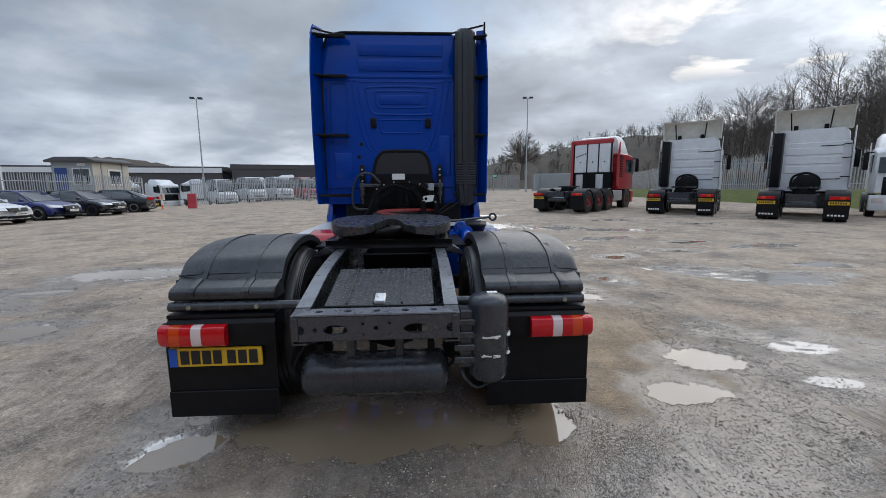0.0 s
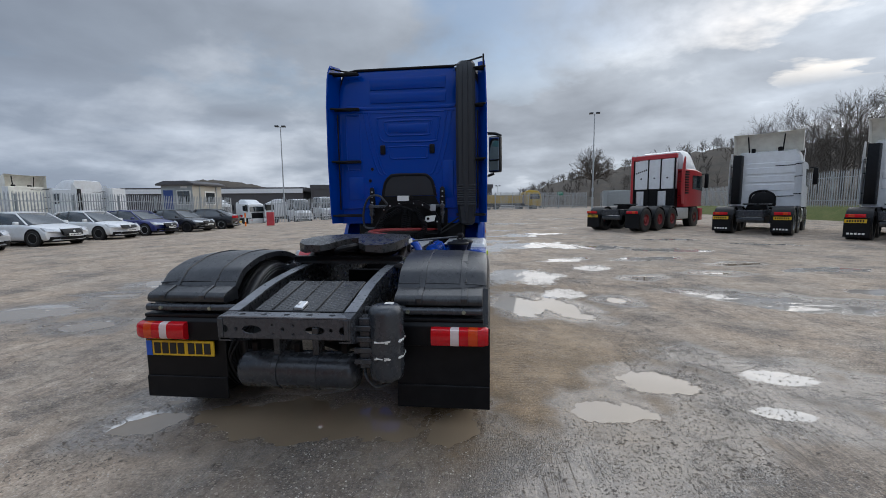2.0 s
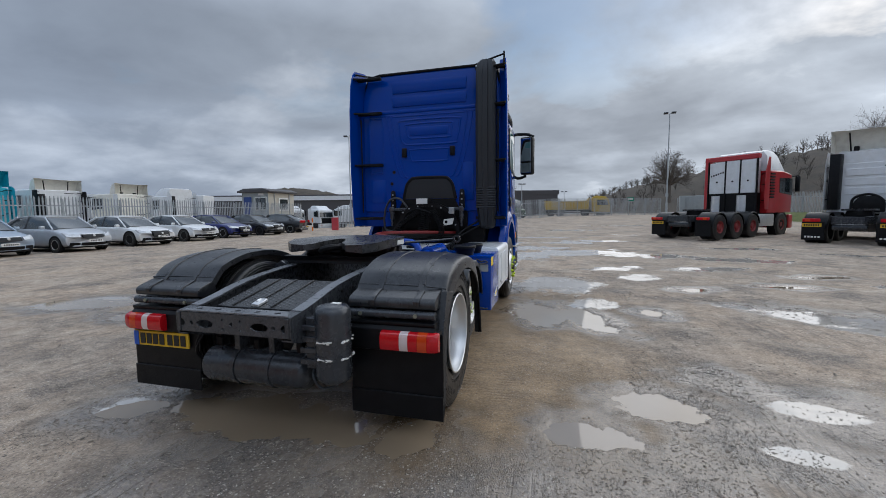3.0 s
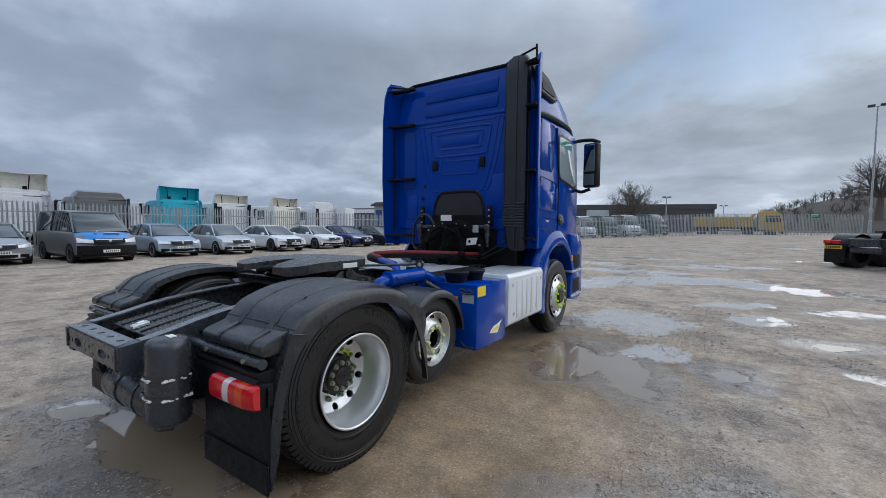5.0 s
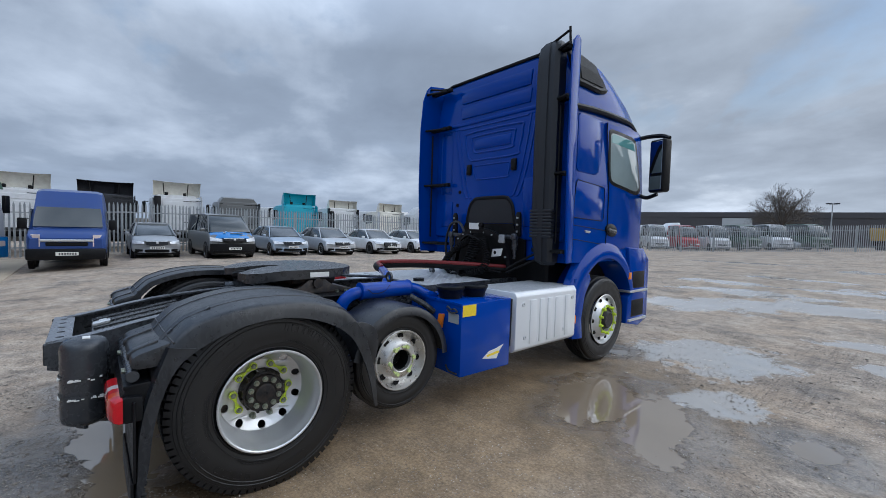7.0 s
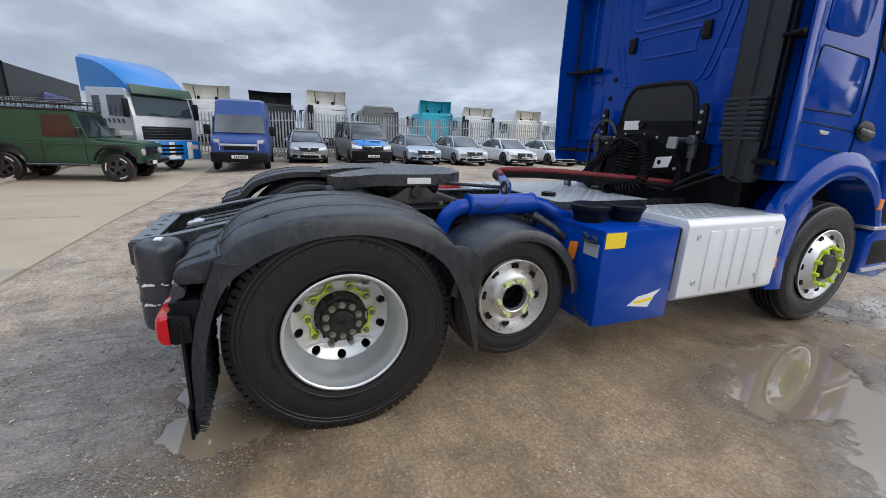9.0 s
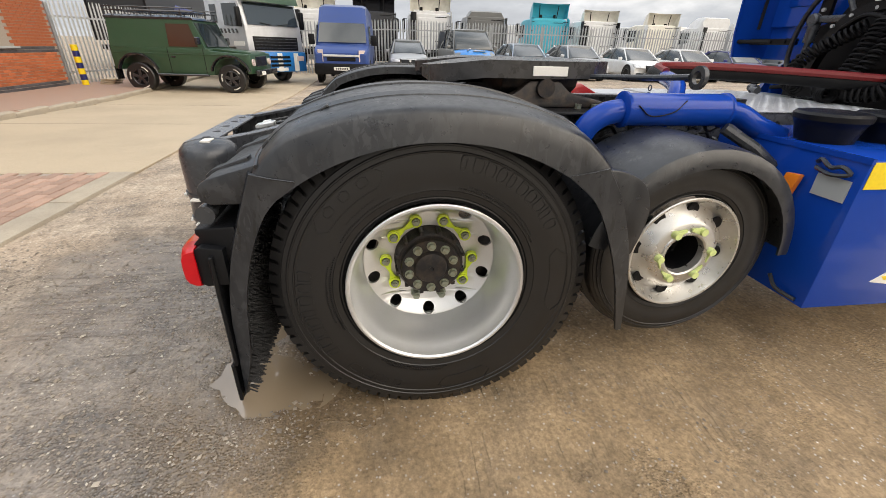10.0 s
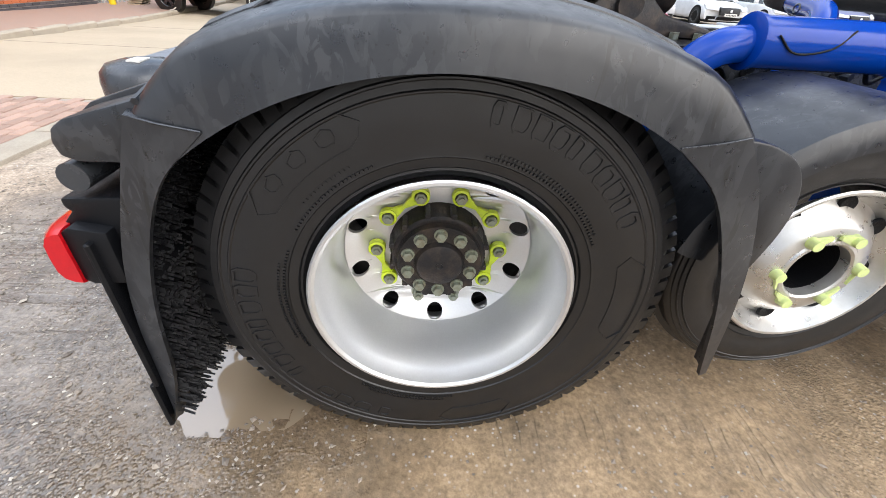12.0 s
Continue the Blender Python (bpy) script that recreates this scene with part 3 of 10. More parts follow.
def ground_material():
    m = bpy.data.materials.new("wet_gravel_yard")
    m.use_nodes = True
    nt = m.node_tree
    b = nt.nodes["Principled BSDF"]
    N, L = nt.nodes.new, nt.links.new
    coord = N("ShaderNodeTexCoord").outputs["Object"]

    def tex(scale, detail=6.0, rough=0.6, stretch=None, turn=0.0, distort=0.0):
        t = N("ShaderNodeTexNoise")
        t.inputs["Scale"].default_value, t.inputs["Detail"].default_value, t.inputs["Roughness"].default_value, t.inputs["Distortion"].default_value = scale, detail, rough, distort
        if stretch:
            mp = N("ShaderNodeMapping")
            mp.inputs["Scale"].default_value, mp.inputs["Rotation"].default_value = stretch, (0, 0, turn)
            L(coord, mp.inputs[0])
            L(mp.outputs[0], t.inputs["Vector"])
        else:
            L(coord, t.inputs["Vector"])
        return t.outputs[0]

    def rng(v, a, c, d, e):
        n = N("ShaderNodeMapRange")
        L(v, n.inputs[0])
        for i, q in enumerate((a, c, d, e)):
            n.inputs[i + 1].default_value = q
        return n.outputs[0]

    def mixc(f, a, c):
        n = N("ShaderNodeMix")
        n.data_type = "RGBA"
        L(f, n.inputs["Factor"])
        for k, v in (("A", a), ("B", c)):
            if isinstance(v, tuple):
                n.inputs[k].default_value = (*v, 1)
            else:
                L(v, n.inputs[k])
        return n.outputs["Result"]

    def op(kind, a, c):
        n = N("ShaderNodeMath")
        n.operation = kind
        for i, v in enumerate((a, c)):
            if isinstance(v, (int, float)):
                n.inputs[i].default_value = v
            else:
                L(v, n.inputs[i])
        return n.outputs[0]

    col = mixc(rng(tex(0.35), 0.38, 0.64, 0, 1), (0.355, 0.275, 0.203), (0.305, 0.248, 0.195))
    col = mixc(rng(tex(1.6, 8), 0.45, 0.7, 0, 0.8), col, (0.39, 0.33, 0.265))
    gravel = rng(tex(1.1, 8, 0.72), 0.48, 0.62, 0, 1)
    stones = N("ShaderNodeTexVoronoi")
    stones.inputs["Scale"].default_value = 95.0
    L(coord, stones.inputs["Vector"])
    peb = mixc(rng(stones.outputs["Distance"], 0.25, 0.6, 0, 1), (0.32, 0.28, 0.24), (0.12, 0.105, 0.09))
    cellv = N("ShaderNodeVectorMath")
    cellv.operation = "LENGTH"
    L(stones.outputs["Color"], cellv.inputs[0])
    peb = mixc(rng(cellv.outputs["Value"], 0.5, 1.5, 0, 0.8), peb, (0.13, 0.115, 0.105))
    peb = mixc(rng(tex(30, 4, 0.7), 0.5, 0.62, 0, 0.8), peb, (0.4, 0.33, 0.26))
    col = mixc(op("MULTIPLY", gravel, 0.8), col, peb)
    tracks = op("MULTIPLY", rng(tex(1.0, 5, 0.5, (14, 0.7, 1), 0.12, 0.9), 0.52, 0.64, 0, 1), rng(tex(0.45, 3, 0.5), 0.52, 0.6, 0, 1))
    col = mixc(op("MULTIPLY", tracks, 0.6), col, (0.21, 0.172, 0.14))
    # smooth trodden clay along the truck's side
    sep = N("ShaderNodeSeparateXYZ")
    L(coord, sep.inputs[0])
    wob = op("MULTIPLY", tex(2.2, 3), 0.25)
    lugs = None   # tread prints: bands across which the lugs left bars
    for slope, c, w, y0, y1, pitch in ((0.16, 3.74, 0.15, 1.0, 6.5, 0.085), (0.05, 1.40, 0.28, 0.55, 2.6, 0.052), (-0.35, 2.5, 0.14, 2.4, 9.0, 0.085), (0.5, 6.6, 0.16, 0.5, 9.0, 0.09)):
        u = op("ABSOLUTE", op("SUBTRACT", op("ADD", op("ADD", sep.outputs[0], op("MULTIPLY", sep.outputs[1], slope)), wob), c + 0.125), 0.0)
        band = op("MULTIPLY", rng(u, w * 0.75, w, 1, 0), op("MULTIPLY", rng(sep.outputs[1], y0, y0 + 0.4, 0, 1), rng(sep.outputs[1], y1 - 0.5, y1, 1, 0)))
        bars = rng(op("SINE", op("MULTIPLY", op("ADD", sep.outputs[1], op("MULTIPLY", wob, 0.4)), 6.283 / pitch), 0.0), 0.1, 0.6, 0, 1)
        one = op("MULTIPLY", band, bars)
        lugs = one if lugs is None else op("MAXIMUM", lugs, one)
    lugs = op("MULTIPLY", lugs, rng(tex(3.2, 6), 0.46, 0.62, 0, 1))
    edge = op("MULTIPLY", op("SUBTRACT", tex(1.3, 6, 0.65), 0.5), 1.6)
    clay = op("MULTIPLY", op("MULTIPLY", rng(op("ADD", sep.outputs[0], edge), 0.35, 0.75, 0, 1), rng(op("ADD", sep.outputs[0], edge), 2.1, 3.1, 1, 0)), op("MULTIPLY", rng(op("ADD", sep.outputs[1], edge), -0.35, 0.2, 0, 1), rng(op("ADD", sep.outputs[1], edge), 4.2, 5.4, 1, 0)))
    col = mixc(op("MULTIPLY", clay, 0.82), col, mixc(rng(tex(3.0, 7), 0.4, 0.65, 0, 1), (0.265, 0.18, 0.098), (0.198, 0.137, 0.078)))
    col = mixc(op("MULTIPLY", lugs, 0.15), col, (0.16, 0.125, 0.095))
    clod = rng(tex(7.0, 7, 0.7), 0.52, 0.66, 0, 1)
    col = mixc(op("MULTIPLY", op("MULTIPLY", clod, rng(clay, 0, 1, 1, 0.35)), 0.55), col, (0.13, 0.108, 0.088))
    fleck = N("ShaderNodeTexVoronoi")
    fleck.inputs["Scale"].default_value = 38.0
    L(coord, fleck.inputs["Vector"])
    col = mixc(op("MULTIPLY", rng(fleck.outputs["Distance"], 0.12, 0.2, 1, 0), rng(tex(2.0, 5), 0.4, 0.6, 0.15, 0.9)), col, (0.45, 0.42, 0.39))
    at = N("ShaderNodeAttribute")
    at.attribute_name = "damp"
    wet = op("MAXIMUM", op("MULTIPLY", rng(tex(0.55, 8, 0.62, None, 0, 0.3), 0.5, 0.66, 0, 1), 0.6), at.outputs["Fac"])
    sc = N("ShaderNodeVectorMath")
    sc.operation = "SCALE"
    L(col, sc.inputs[0])
    L(op("MULTIPLY", rng(wet, 0, 1, 1.18, 0.68), op("MULTIPLY", rng(tex(55, 5, 0.7), 0.3, 0.7, 0.6, 1.4), rng(tex(5.5, 8, 0.72), 0.32, 0.68, 0.76, 1.24))), sc.inputs["Scale"])
    fl = N("ShaderNodeAttribute")
    fl.attribute_name = "film"
    shore = op("ADD", op("MULTIPLY", op("SUBTRACT", tex(1.5, 9, 0.66), 0.5), 2.6), op("MULTIPLY", op("SUBTRACT", tex(11, 5, 0.6), 0.5), 0.5))
    film = rng(op("ADD", fl.outputs["Fac"], shore), 0.62, 0.76, 0, 1)
    film = op("MULTIPLY", film, rng(fl.outputs["Fac"], 0.02, 0.2, 0, 1))
    L(mixc(op("MULTIPLY", film, 0.85), sc.outputs[0], (0.45, 0.41, 0.36)), b.inputs["Base Color"])
    L(rng(film, 0, 1, 1, 0), (dry := N("ShaderNodeMath")).inputs[0])
    dry.operation = "MULTIPLY"
    L(rng(op("MAXIMUM", wet, op("MULTIPLY", clay, 0.7)), 0.2, 1, 0.85, 0.22), dry.inputs[1])
    L(op("ADD", dry.outputs[0], 0.04), b.inputs["Roughness"])
    L(op("MAXIMUM", rng(wet, 0.55, 1, 0.2, 1.0), film), b.inputs["Specular IOR Level"])
    L(rng(film, 0, 1, 1.5, 1.9), b.inputs["IOR"])
    hgt = op("ADD", op("MULTIPLY", rng(stones.outputs["Distance"], 0.0, 0.6, 1, 0), gravel), op("ADD", op("MULTIPLY", tex(30, 6), 0.8), op("ADD", op("MULTIPLY", op("MULTIPLY", tracks, rng(clay, 0, 1, 1, 0.1)), -0.7), op("MULTIPLY", lugs, -0.8))))
    bp = N("ShaderNodeBump")
    bp.inputs["Distance"].default_value = 0.008
    L(rng(film, 0, 1, 0.75, 0.02), bp.inputs["Strength"])
    L(hgt, bp.inputs["Height"])
    L(bp.outputs[0], b.inputs["Normal"])
    return m


ground = make_ground()
WATER = material("muddy_puddle_water", (0.27, 0.205, 0.138), 0.04, spot=(0.22, 0.165, 0.11), spot_scale=0.8, spec=1.0, bump=0.01, bump_scale=5)
WATER.node_tree.nodes["Principled BSDF"].inputs["IOR"].default_value = 1.75
for k_, (px, py, a, b_, t) in enumerate(PUDDLES):
    bm = B()
    ring = [bm.verts.new((a * 1.5 * math.cos(2 * math.pi * k / 40), b_ * 1.55 * math.sin(2 * math.pi * k / 40), 0)) for k in range(40)]
    bm.faces.new(ring)
    solid("puddle", bm, WATER, "shallow muddy rain puddle on the gravel yard", "puddle", "", "yard puddles", pose(px, py, drop_at(px, py) - 0.0075 + 0.0008 * (k_ % 7), 0, 0, t))


def make_gravel():
    """Loose stones, thick where the yard is gravelly, in one mesh."""
    rnd = random.Random(77)
    verts, faces = [], []
    octa = ((1, 0, 0), (-1, 0, 0), (0, 1, 0), (0, -1, 0), (0, 0, 1), (0, 0, -1))
    tri = ((0, 2, 4), (2, 1, 4), (1, 3, 4), (3, 0, 4), (2, 0, 5), (1, 2, 5), (3, 1, 5), (0, 3, 5))
    n = 0
    while n < 50000:
        near = rnd.random()
        if near < 0.55:
            x, y = rnd.uniform(-2.0, 3.4), rnd.uniform(-1.8, 3.2)
        else:
            x, y = rnd.uniform(-5.0, 6.0), rnd.uniform(-1.5, 8.0)
        g = noise.noise((x * 0.9, y * 0.9, 21.0)) + 0.6 * noise.noise((x * 3.1, y * 3.1, 22.0))
        rim = wetness(x, y)
        if rnd.random() > 0.06 + max(0.0, g + 0.02) * 1.8 + (0.5 * rim if rim > 0.85 else 0.0) or hollow(x, y) > 0.25:
            continue
        if 0.8 < x < 2.5 and 0.3 < y < 4.5 and rnd.random() < 0.88:
            continue
        r = rnd.uniform(0.0022, 0.0072) * (1.0 if near < 0.55 else 1.15 + 0.09 * max(0.0, y - 1.0))
        if rnd.random() < 0.03:
            r *= 2.2
        z = ground_z(x, y) + r * 0.25
        a = rnd.uniform(0, 6.28)
        c, s = math.cos(a), math.sin(a)
        sx, sy, sz = r * rnd.uniform(0.8, 1.5), r * rnd.uniform(0.6, 1.0), r * rnd.uniform(0.28, 0.5)
        b = len(verts)
        for p in octa:
            u, v = p[0] * sx + rnd.uniform(-0.2, 0.2) * r, p[1] * sy + rnd.uniform(-0.2, 0.2) * r
            verts.append((x + u * c - v * s, y + u * s + v * c, z + p[2] * sz))
        faces += [(b + i, b + j, b + k) for i, j, k in tri]
        n += 1
    me = bpy.data.meshes.new("gravel")
    me.from_pydata(verts, [], faces)
    m = bpy.data.materials.new("loose_stone")
    m.use_nodes = True
    nt = m.node_tree
    b = nt.nodes["Principled BSDF"]
    ramp = nt.nodes.new("ShaderNodeValToRGB")
    geo = nt.nodes.new("ShaderNodeNewGeometry")
    e = ramp.color_ramp.elements
    e[0].color, e[1].color = (0.16, 0.135, 0.115, 1), (0.55, 0.5, 0.43, 1)
    e.new(0.45).color = (0.24, 0.20, 0.16, 1)
    e.new(0.86).color = (0.34, 0.285, 0.23, 1)
    nt.links.new(geo.outputs["Random Per Island"], ramp.inputs[0])
    nt.links.new(ramp.outputs[0], b.inputs["Base Color"])
    b.inputs["Roughness"].default_value = 0.75
    b.inputs["Specular IOR Level"].default_value = 0.3
    me.materials.append(m)
    tagged(new("gravel", me), "scattered wet grey and brown gravel stones", "gravel", "", "stuff")


make_gravel()
# ---------------- the blue tractor unit ----------------
truck = thing("tractor_unit", "royal blue three-axle tractor unit with sleeper cab and black mudguards", "truck")
REAR, MID, FRONT = (0.755, 0.518), (1.745, 0.55), (4.69, 0.525)   # axle (y, z)


def tyre_mesh(x_in, x_out, centre, r_out, r_rim, seg=96):
    """A tyre with rounded shoulders, a raised rim-side rib."""
    bm = B()
    w = x_out - x_in
    h = r_out - r_rim
    half = [(0.06, r_rim), (0.030, r_rim + 0.03 * h), (0.020, r_rim + 0.075 * h), (0.0165, r_rim + 0.09 * h), (0.0175, r_rim + 0.11 * h), (0.0125, r_rim + 0.125 * h), (0.0085, r_rim + 0.2 * h), (0.0055, r_rim + 0.21 * h), (0.006, r_rim + 0.225 * h),
            (0.001, r_rim + 0.34 * h), (-0.002, r_rim + 0.45 * h), (-0.0015, r_rim + 0.56 * h), (0.001, r_rim + 0.66 * h), (-0.001, r_rim + 0.67 * h), (-0.001, r_rim + 0.68 * h), (0.003, r_rim + 0.69 * h), (0.0045, r_rim + 0.74 * h),
            (0.002, r_rim + 0.75 * h), (0.0025, r_rim + 0.763 * h), (0.0065, r_rim + 0.775 * h), (0.010, r_rim + 0.83 * h), (0.014, r_rim + 0.84 * h), (0.017, r_rim + 0.875 * h), (0.026, r_rim + 0.905 * h), (0.040, r_out - 0.02), (0.066, r_out - 0.017), (0.068, r_out)]
    prof = [(x_out - a, r) for a, r in half]
    n_groove = 4
    gs = []
    for g in range(n_groove):
        c = x_out - 0.07 - (w - 0.14) * (g + 0.5) / n_groove
        gs += [(c + 0.008, r_out), (c + 0.007, r_out - 0.014), (c - 0.007, r_out - 0.014), (c - 0.008, r_out)]
    prof += gs + [(x_in + a, r) for a, r in half[::-1]]
    lathe(bm, prof, (0, *centre), "x", seg, closed=True)
    return bm


def tread_mesh(x_in, x_out, centre, r_out, lugs):
    bm = B()
    if lugs:
        for k in range(lugs):
            t = 2 * math.pi * k / lugs
            for xa, xb, s in ((x_out - 0.070, x_out - 0.014, 1), (x_in + 0.014, x_in + 0.070, -1)):
                m = Matrix.Translation((0, *centre)) @ Matrix.Rotation(t + 0.02 * s, 4, "X")
                hw = math.pi * r_out / lugs * 0.70
                xo, xi = (xb, xa) if s > 0 else (xa, xb)   # outer end, inner end
                ps = [(xi, -hw, r_out - 0.022), (xo + 0.002 * s, -hw, r_out - 0.045), (xo + 0.002 * s, hw, r_out - 0.045), (xi, hw, r_out - 0.022),
                      (xi, -hw, r_out + 0.002), (xo - 0.014 * s, -hw, r_out - 0.003), (xo - 0.014 * s, hw, r_out - 0.003), (xi, hw, r_out + 0.002)]
                v = [bm.verts.new(m @ Vector((p[0], p[1], p[2]))) for p in ps]
                for f in ((4, 5, 6, 7), (0, 1, 5, 4), (1, 2, 6, 5), (2, 3, 7, 6), (3, 0, 4, 7)):
                    bm.faces.new([v[i] for i in f])
    return bm


def arc_bars(bm, x, centre, r, a0, a1, h, n, depth=0.003, gap=0.25):
    """Raised bars set in an arc on a sidewall, angles in degrees clockwise from the top as seen from the right."""
    for k in range(n):
        t0 = radians(a0 + (a1 - a0) * (k + gap / 2) / n)
        t1 = radians(a0 + (a1 - a0) * (k + 1 - gap / 2) / n)
        pts = [(r, t0), (r + h, t0), (r + h, t1), (r, t1)]
        lo = [bm.verts.new((x - 0.004, centre[0] + q * math.sin(t), centre[1] + q * math.cos(t))) for q, t in pts]
        hi = [bm.verts.new((x + depth, centre[0] + q * math.sin(t), centre[1] + q * math.cos(t))) for q, t in pts]
        bm.faces.new(hi)
        for i in range(4):
            bm.faces.new((lo[i], lo[(i + 1) % 4], hi[(i + 1) % 4], hi[i]))


def arc_frame(bm, x, centre, pts, w, depth=0.002):
    """A closed raised line of width w round the corners (degrees, radius) on a sidewall."""
    fine = []
    for (a0, r0), (a1, r1) in zip(pts, pts[1:] + pts[:1]):
        n = max(1, int(abs(a1 - a0) / 3.0))
        fine += [(a0 + (a1 - a0) * i / n, r0 + (r1 - r0) * i / n) for i in range(n)]
    am, rm = sum(p[0] for p in pts) / len(pts), sum(p[1] for p in pts) / len(pts)
    ka = 1.0 - 2 * math.degrees(w / rm) / (max(p[0] for p in pts) - min(p[0] for p in pts))
    kr = 1.0 - 2 * w / (max(p[1] for p in pts) - min(p[1] for p in pts))

    def at(a, r, lift):
        return bm.verts.new((x + lift, centre[0] + r * math.sin(radians(a)), centre[1] + r * math.cos(radians(a))))

    def ring(k, lift):
        fa, fr = 1 + (ka - 1) * k, 1 + (kr - 1) * k
        return [at(am + (a - am) * fa, rm + (r - rm) * fr, lift) for a, r in fine]

    rows = [ring(-0.25, -0.003), ring(0.0, depth), ring(1.0, depth), ring(1.25, -0.003)]
    for p, q in zip(rows, rows[1:]):
        for i in range(len(fine)):
            j = (i + 1) % len(fine)
            bm.faces.new((p[i], p[j], q[j], q[i]))


def nut(bm, x, y, z, r, h, cap=True):
    seg = 6
    cyl(bm, (x, y, z), (x + h * 0.25, y, z), r * 1.3, 14)
    cyl(bm, (x + h * 0.25, y, z), (x + h, y, z), r, seg)
    if cap:
        cyl(bm, (x + h, y, z), (x + h * 1.25, y, z), r * 0.55, 10)


def add_flip(flip, bm):
    return mirrored(bm) if flip else bm


def disc_with_holes(x, centre, r_out, r_in, n_hand, r_hand, hand, n_bolt, r_bolt, depth, phase=0.0):
    holes = [ring2(r_in, 36)]
    for k in range(n_hand):
        t = 2 * math.pi * (k + phase) / n_hand
        holes.append(ring2(hand, 18, r_hand * math.cos(t), r_hand * math.sin(t)))
    m = Matrix.Translation((x, centre[0], centre[1])) @ Matrix(((0, 0, 1, 0), (1, 0, 0, 0), (0, 1, 0, 0), (0, 0, 0, 1)))
    return holed_plate(ring2(r_out, 60), holes, depth, m)


def drive_wheel(parent, flip):
    """Twin drive wheel: the outer rim is a deep dish, with the hub reduction in its middle."""
    c = REAR
    w = part("wheel", add_flip(flip, tyre_mesh(0.885, 1.172, c, 0.547, 0.292)), RUBBER, parent, "worn lug-tread drive tyre on a deep alloy rim")
    tagged(part("tread_block", add_flip(flip, tread_mesh(0.885, 1.172, c, 0.547, 78)), RUBBER, w, "worn rubber tread blocks", 0), kind="stuff")
    bm = B()
    for a0, a1, n, r0, r1 in ((8.0, 62.0, 10, 0.412, 0.458), (196.0, 226.0, 4, 0.415, 0.452), (234.0, 282.0, 8, 0.408, 0.458)):   # outlined blocks where the maker's words stand
        st = (a1 - a0) / n
        for k in range(n):
            b0, b1 = a0 + st * (k + 0.08), a0 + st * (k + (0.92 if k % 4 else 0.66))
            cr, ca = (r1 - r0) * 0.22, (b1 - b0) * 0.2
            arc_frame(bm, 1.1722, c, [(b0 + ca, r0), (b1 - (ca if k % 2 else 0), r0), (b1, r0 + cr), (b1, r1 - cr), (b1 - ca, r1), (b0 + (0 if k % 3 else ca), r1), (b0, r1 - cr), (b0, r0 + cr)], 0.0045 if k % 3 else 0.0065, 0.0034)
    for r, a0, a1, n in ((0.352, 10, 64, 40), (0.362, 14, 60, 34), (0.352, 172, 214, 30), (0.362, 176, 210, 26), (0.35, 244, 292, 34), (0.362, 250, 286, 26), (0.395, 112, 146, 22), (0.352, -60, -24, 24), (0.37, -50, -30, 12), (0.405, -46, -32, 10)):
        arc_bars(bm, 1.1705, c, r, a0, a1, 0.005, n, 0.0014, 0.5)
    for a0, a1 in ((-60, -22), (72, 106), (150, 178)):   # long six-sided frames
        arc_frame(bm, 1.1722, c, [(a0, 0.43), (a0 + 3, 0.400), (a1 - 5, 0.400), (a1 - 2, 0.415), (a1, 0.44), (a1 - 4, 0.466), (a0 + 5, 0.466)], 0.003, 0.003)
    for k in range(3):
        q = -52 + 9 * k
        arc_frame(bm, 1.1722, c, [(q + 1.2, 0.422), (q + 4, 0.422), (q + 5, 0.432), (q + 5, 0.446), (q + 3, 0.454), (q, 0.445), (q, 0.430)], 0.003, 0.003)
    tagged(part("moulded_mark", add_flip(flip, bm), RUBBER, w, "raised moulded lettering worn to plain bars", 0), kind="stuff")
    part("inner_tyre", add_flip(flip, tyre_mesh(0.555, 0.845, c, 0.535, 0.292)), RUBBER, w)
    bm = B()
    lathe(bm, [(1.168, 0.300), (1.176, 0.304), (1.180, 0.300), (1.180, 0.294), (1.174, 0.288), (1.15, 0.284), (1.135, 0.277), (1.10, 0.266), (1.03, 0.258), (0.985, 0.255), (0.968, 0.252), (0.962, 0.247),
               (0.955, 0.247), (0.95, 0.262), (0.9, 0.28), (0.89, 0.29)], (0, *c), "x", 72)
    part("rim", add_flip(flip, bm), ALLOY, w, "polished aluminium deep-dish rim")
    bm = disc_with_holes(0.930, c, 0.25, 0.134, 10, 0.225, 0.0235, 10, 0.1675, 0.006, 0.5)
    bmesh.ops.triangulate(bm, faces=bm.faces[:])
    for _ in range(2):
        bmesh.ops.subdivide_edges(bm, edges=[e for e in bm.edges if e.calc_length() > 0.03], cuts=1)
        bmesh.ops.triangulate(bm, faces=bm.faces[:])
    for v in bm.verts:   # the disc slopes up to the rim outside the nut circle
        r = math.hypot(v.co.y - c[0], v.co.z - c[1])
        v.co.x += 0.034 * min(1.0, max(0.0, (r - 0.192) / 0.055))
    part("rim_disc", add_flip(flip, bm), ALLOY, w, "aluminium wheel disc with round hand holes", 40)
    bm = B()
    lathe(bm, [(0.87, 0.134), (0.935, 0.133), (0.945, 0.128), (0.995, 0.124), (1.0, 0.118), (1.0, 0.1), (0.995, 0.098)], (0, *c), "x", 40)
    part("hub", add_flip(flip, bm), HUB, w, "dark iron hub reduction housing")
    for k in range(12):
        t = 2 * math.pi * (k + 0.5) / 12
        bm = B()
        box(bm, 0.94, 0.998, c[0] + 0.127 * math.cos(t) - 0.008, c[0] + 0.127 * math.cos(t) + 0.008, c[1] + 0.127 * math.sin(t) - 0.008, c[1] + 0.127 * math.sin(t) + 0.008, 0.003)
        part("hub_rib", add_flip(flip, bm), HUB, w)
    bm = B()
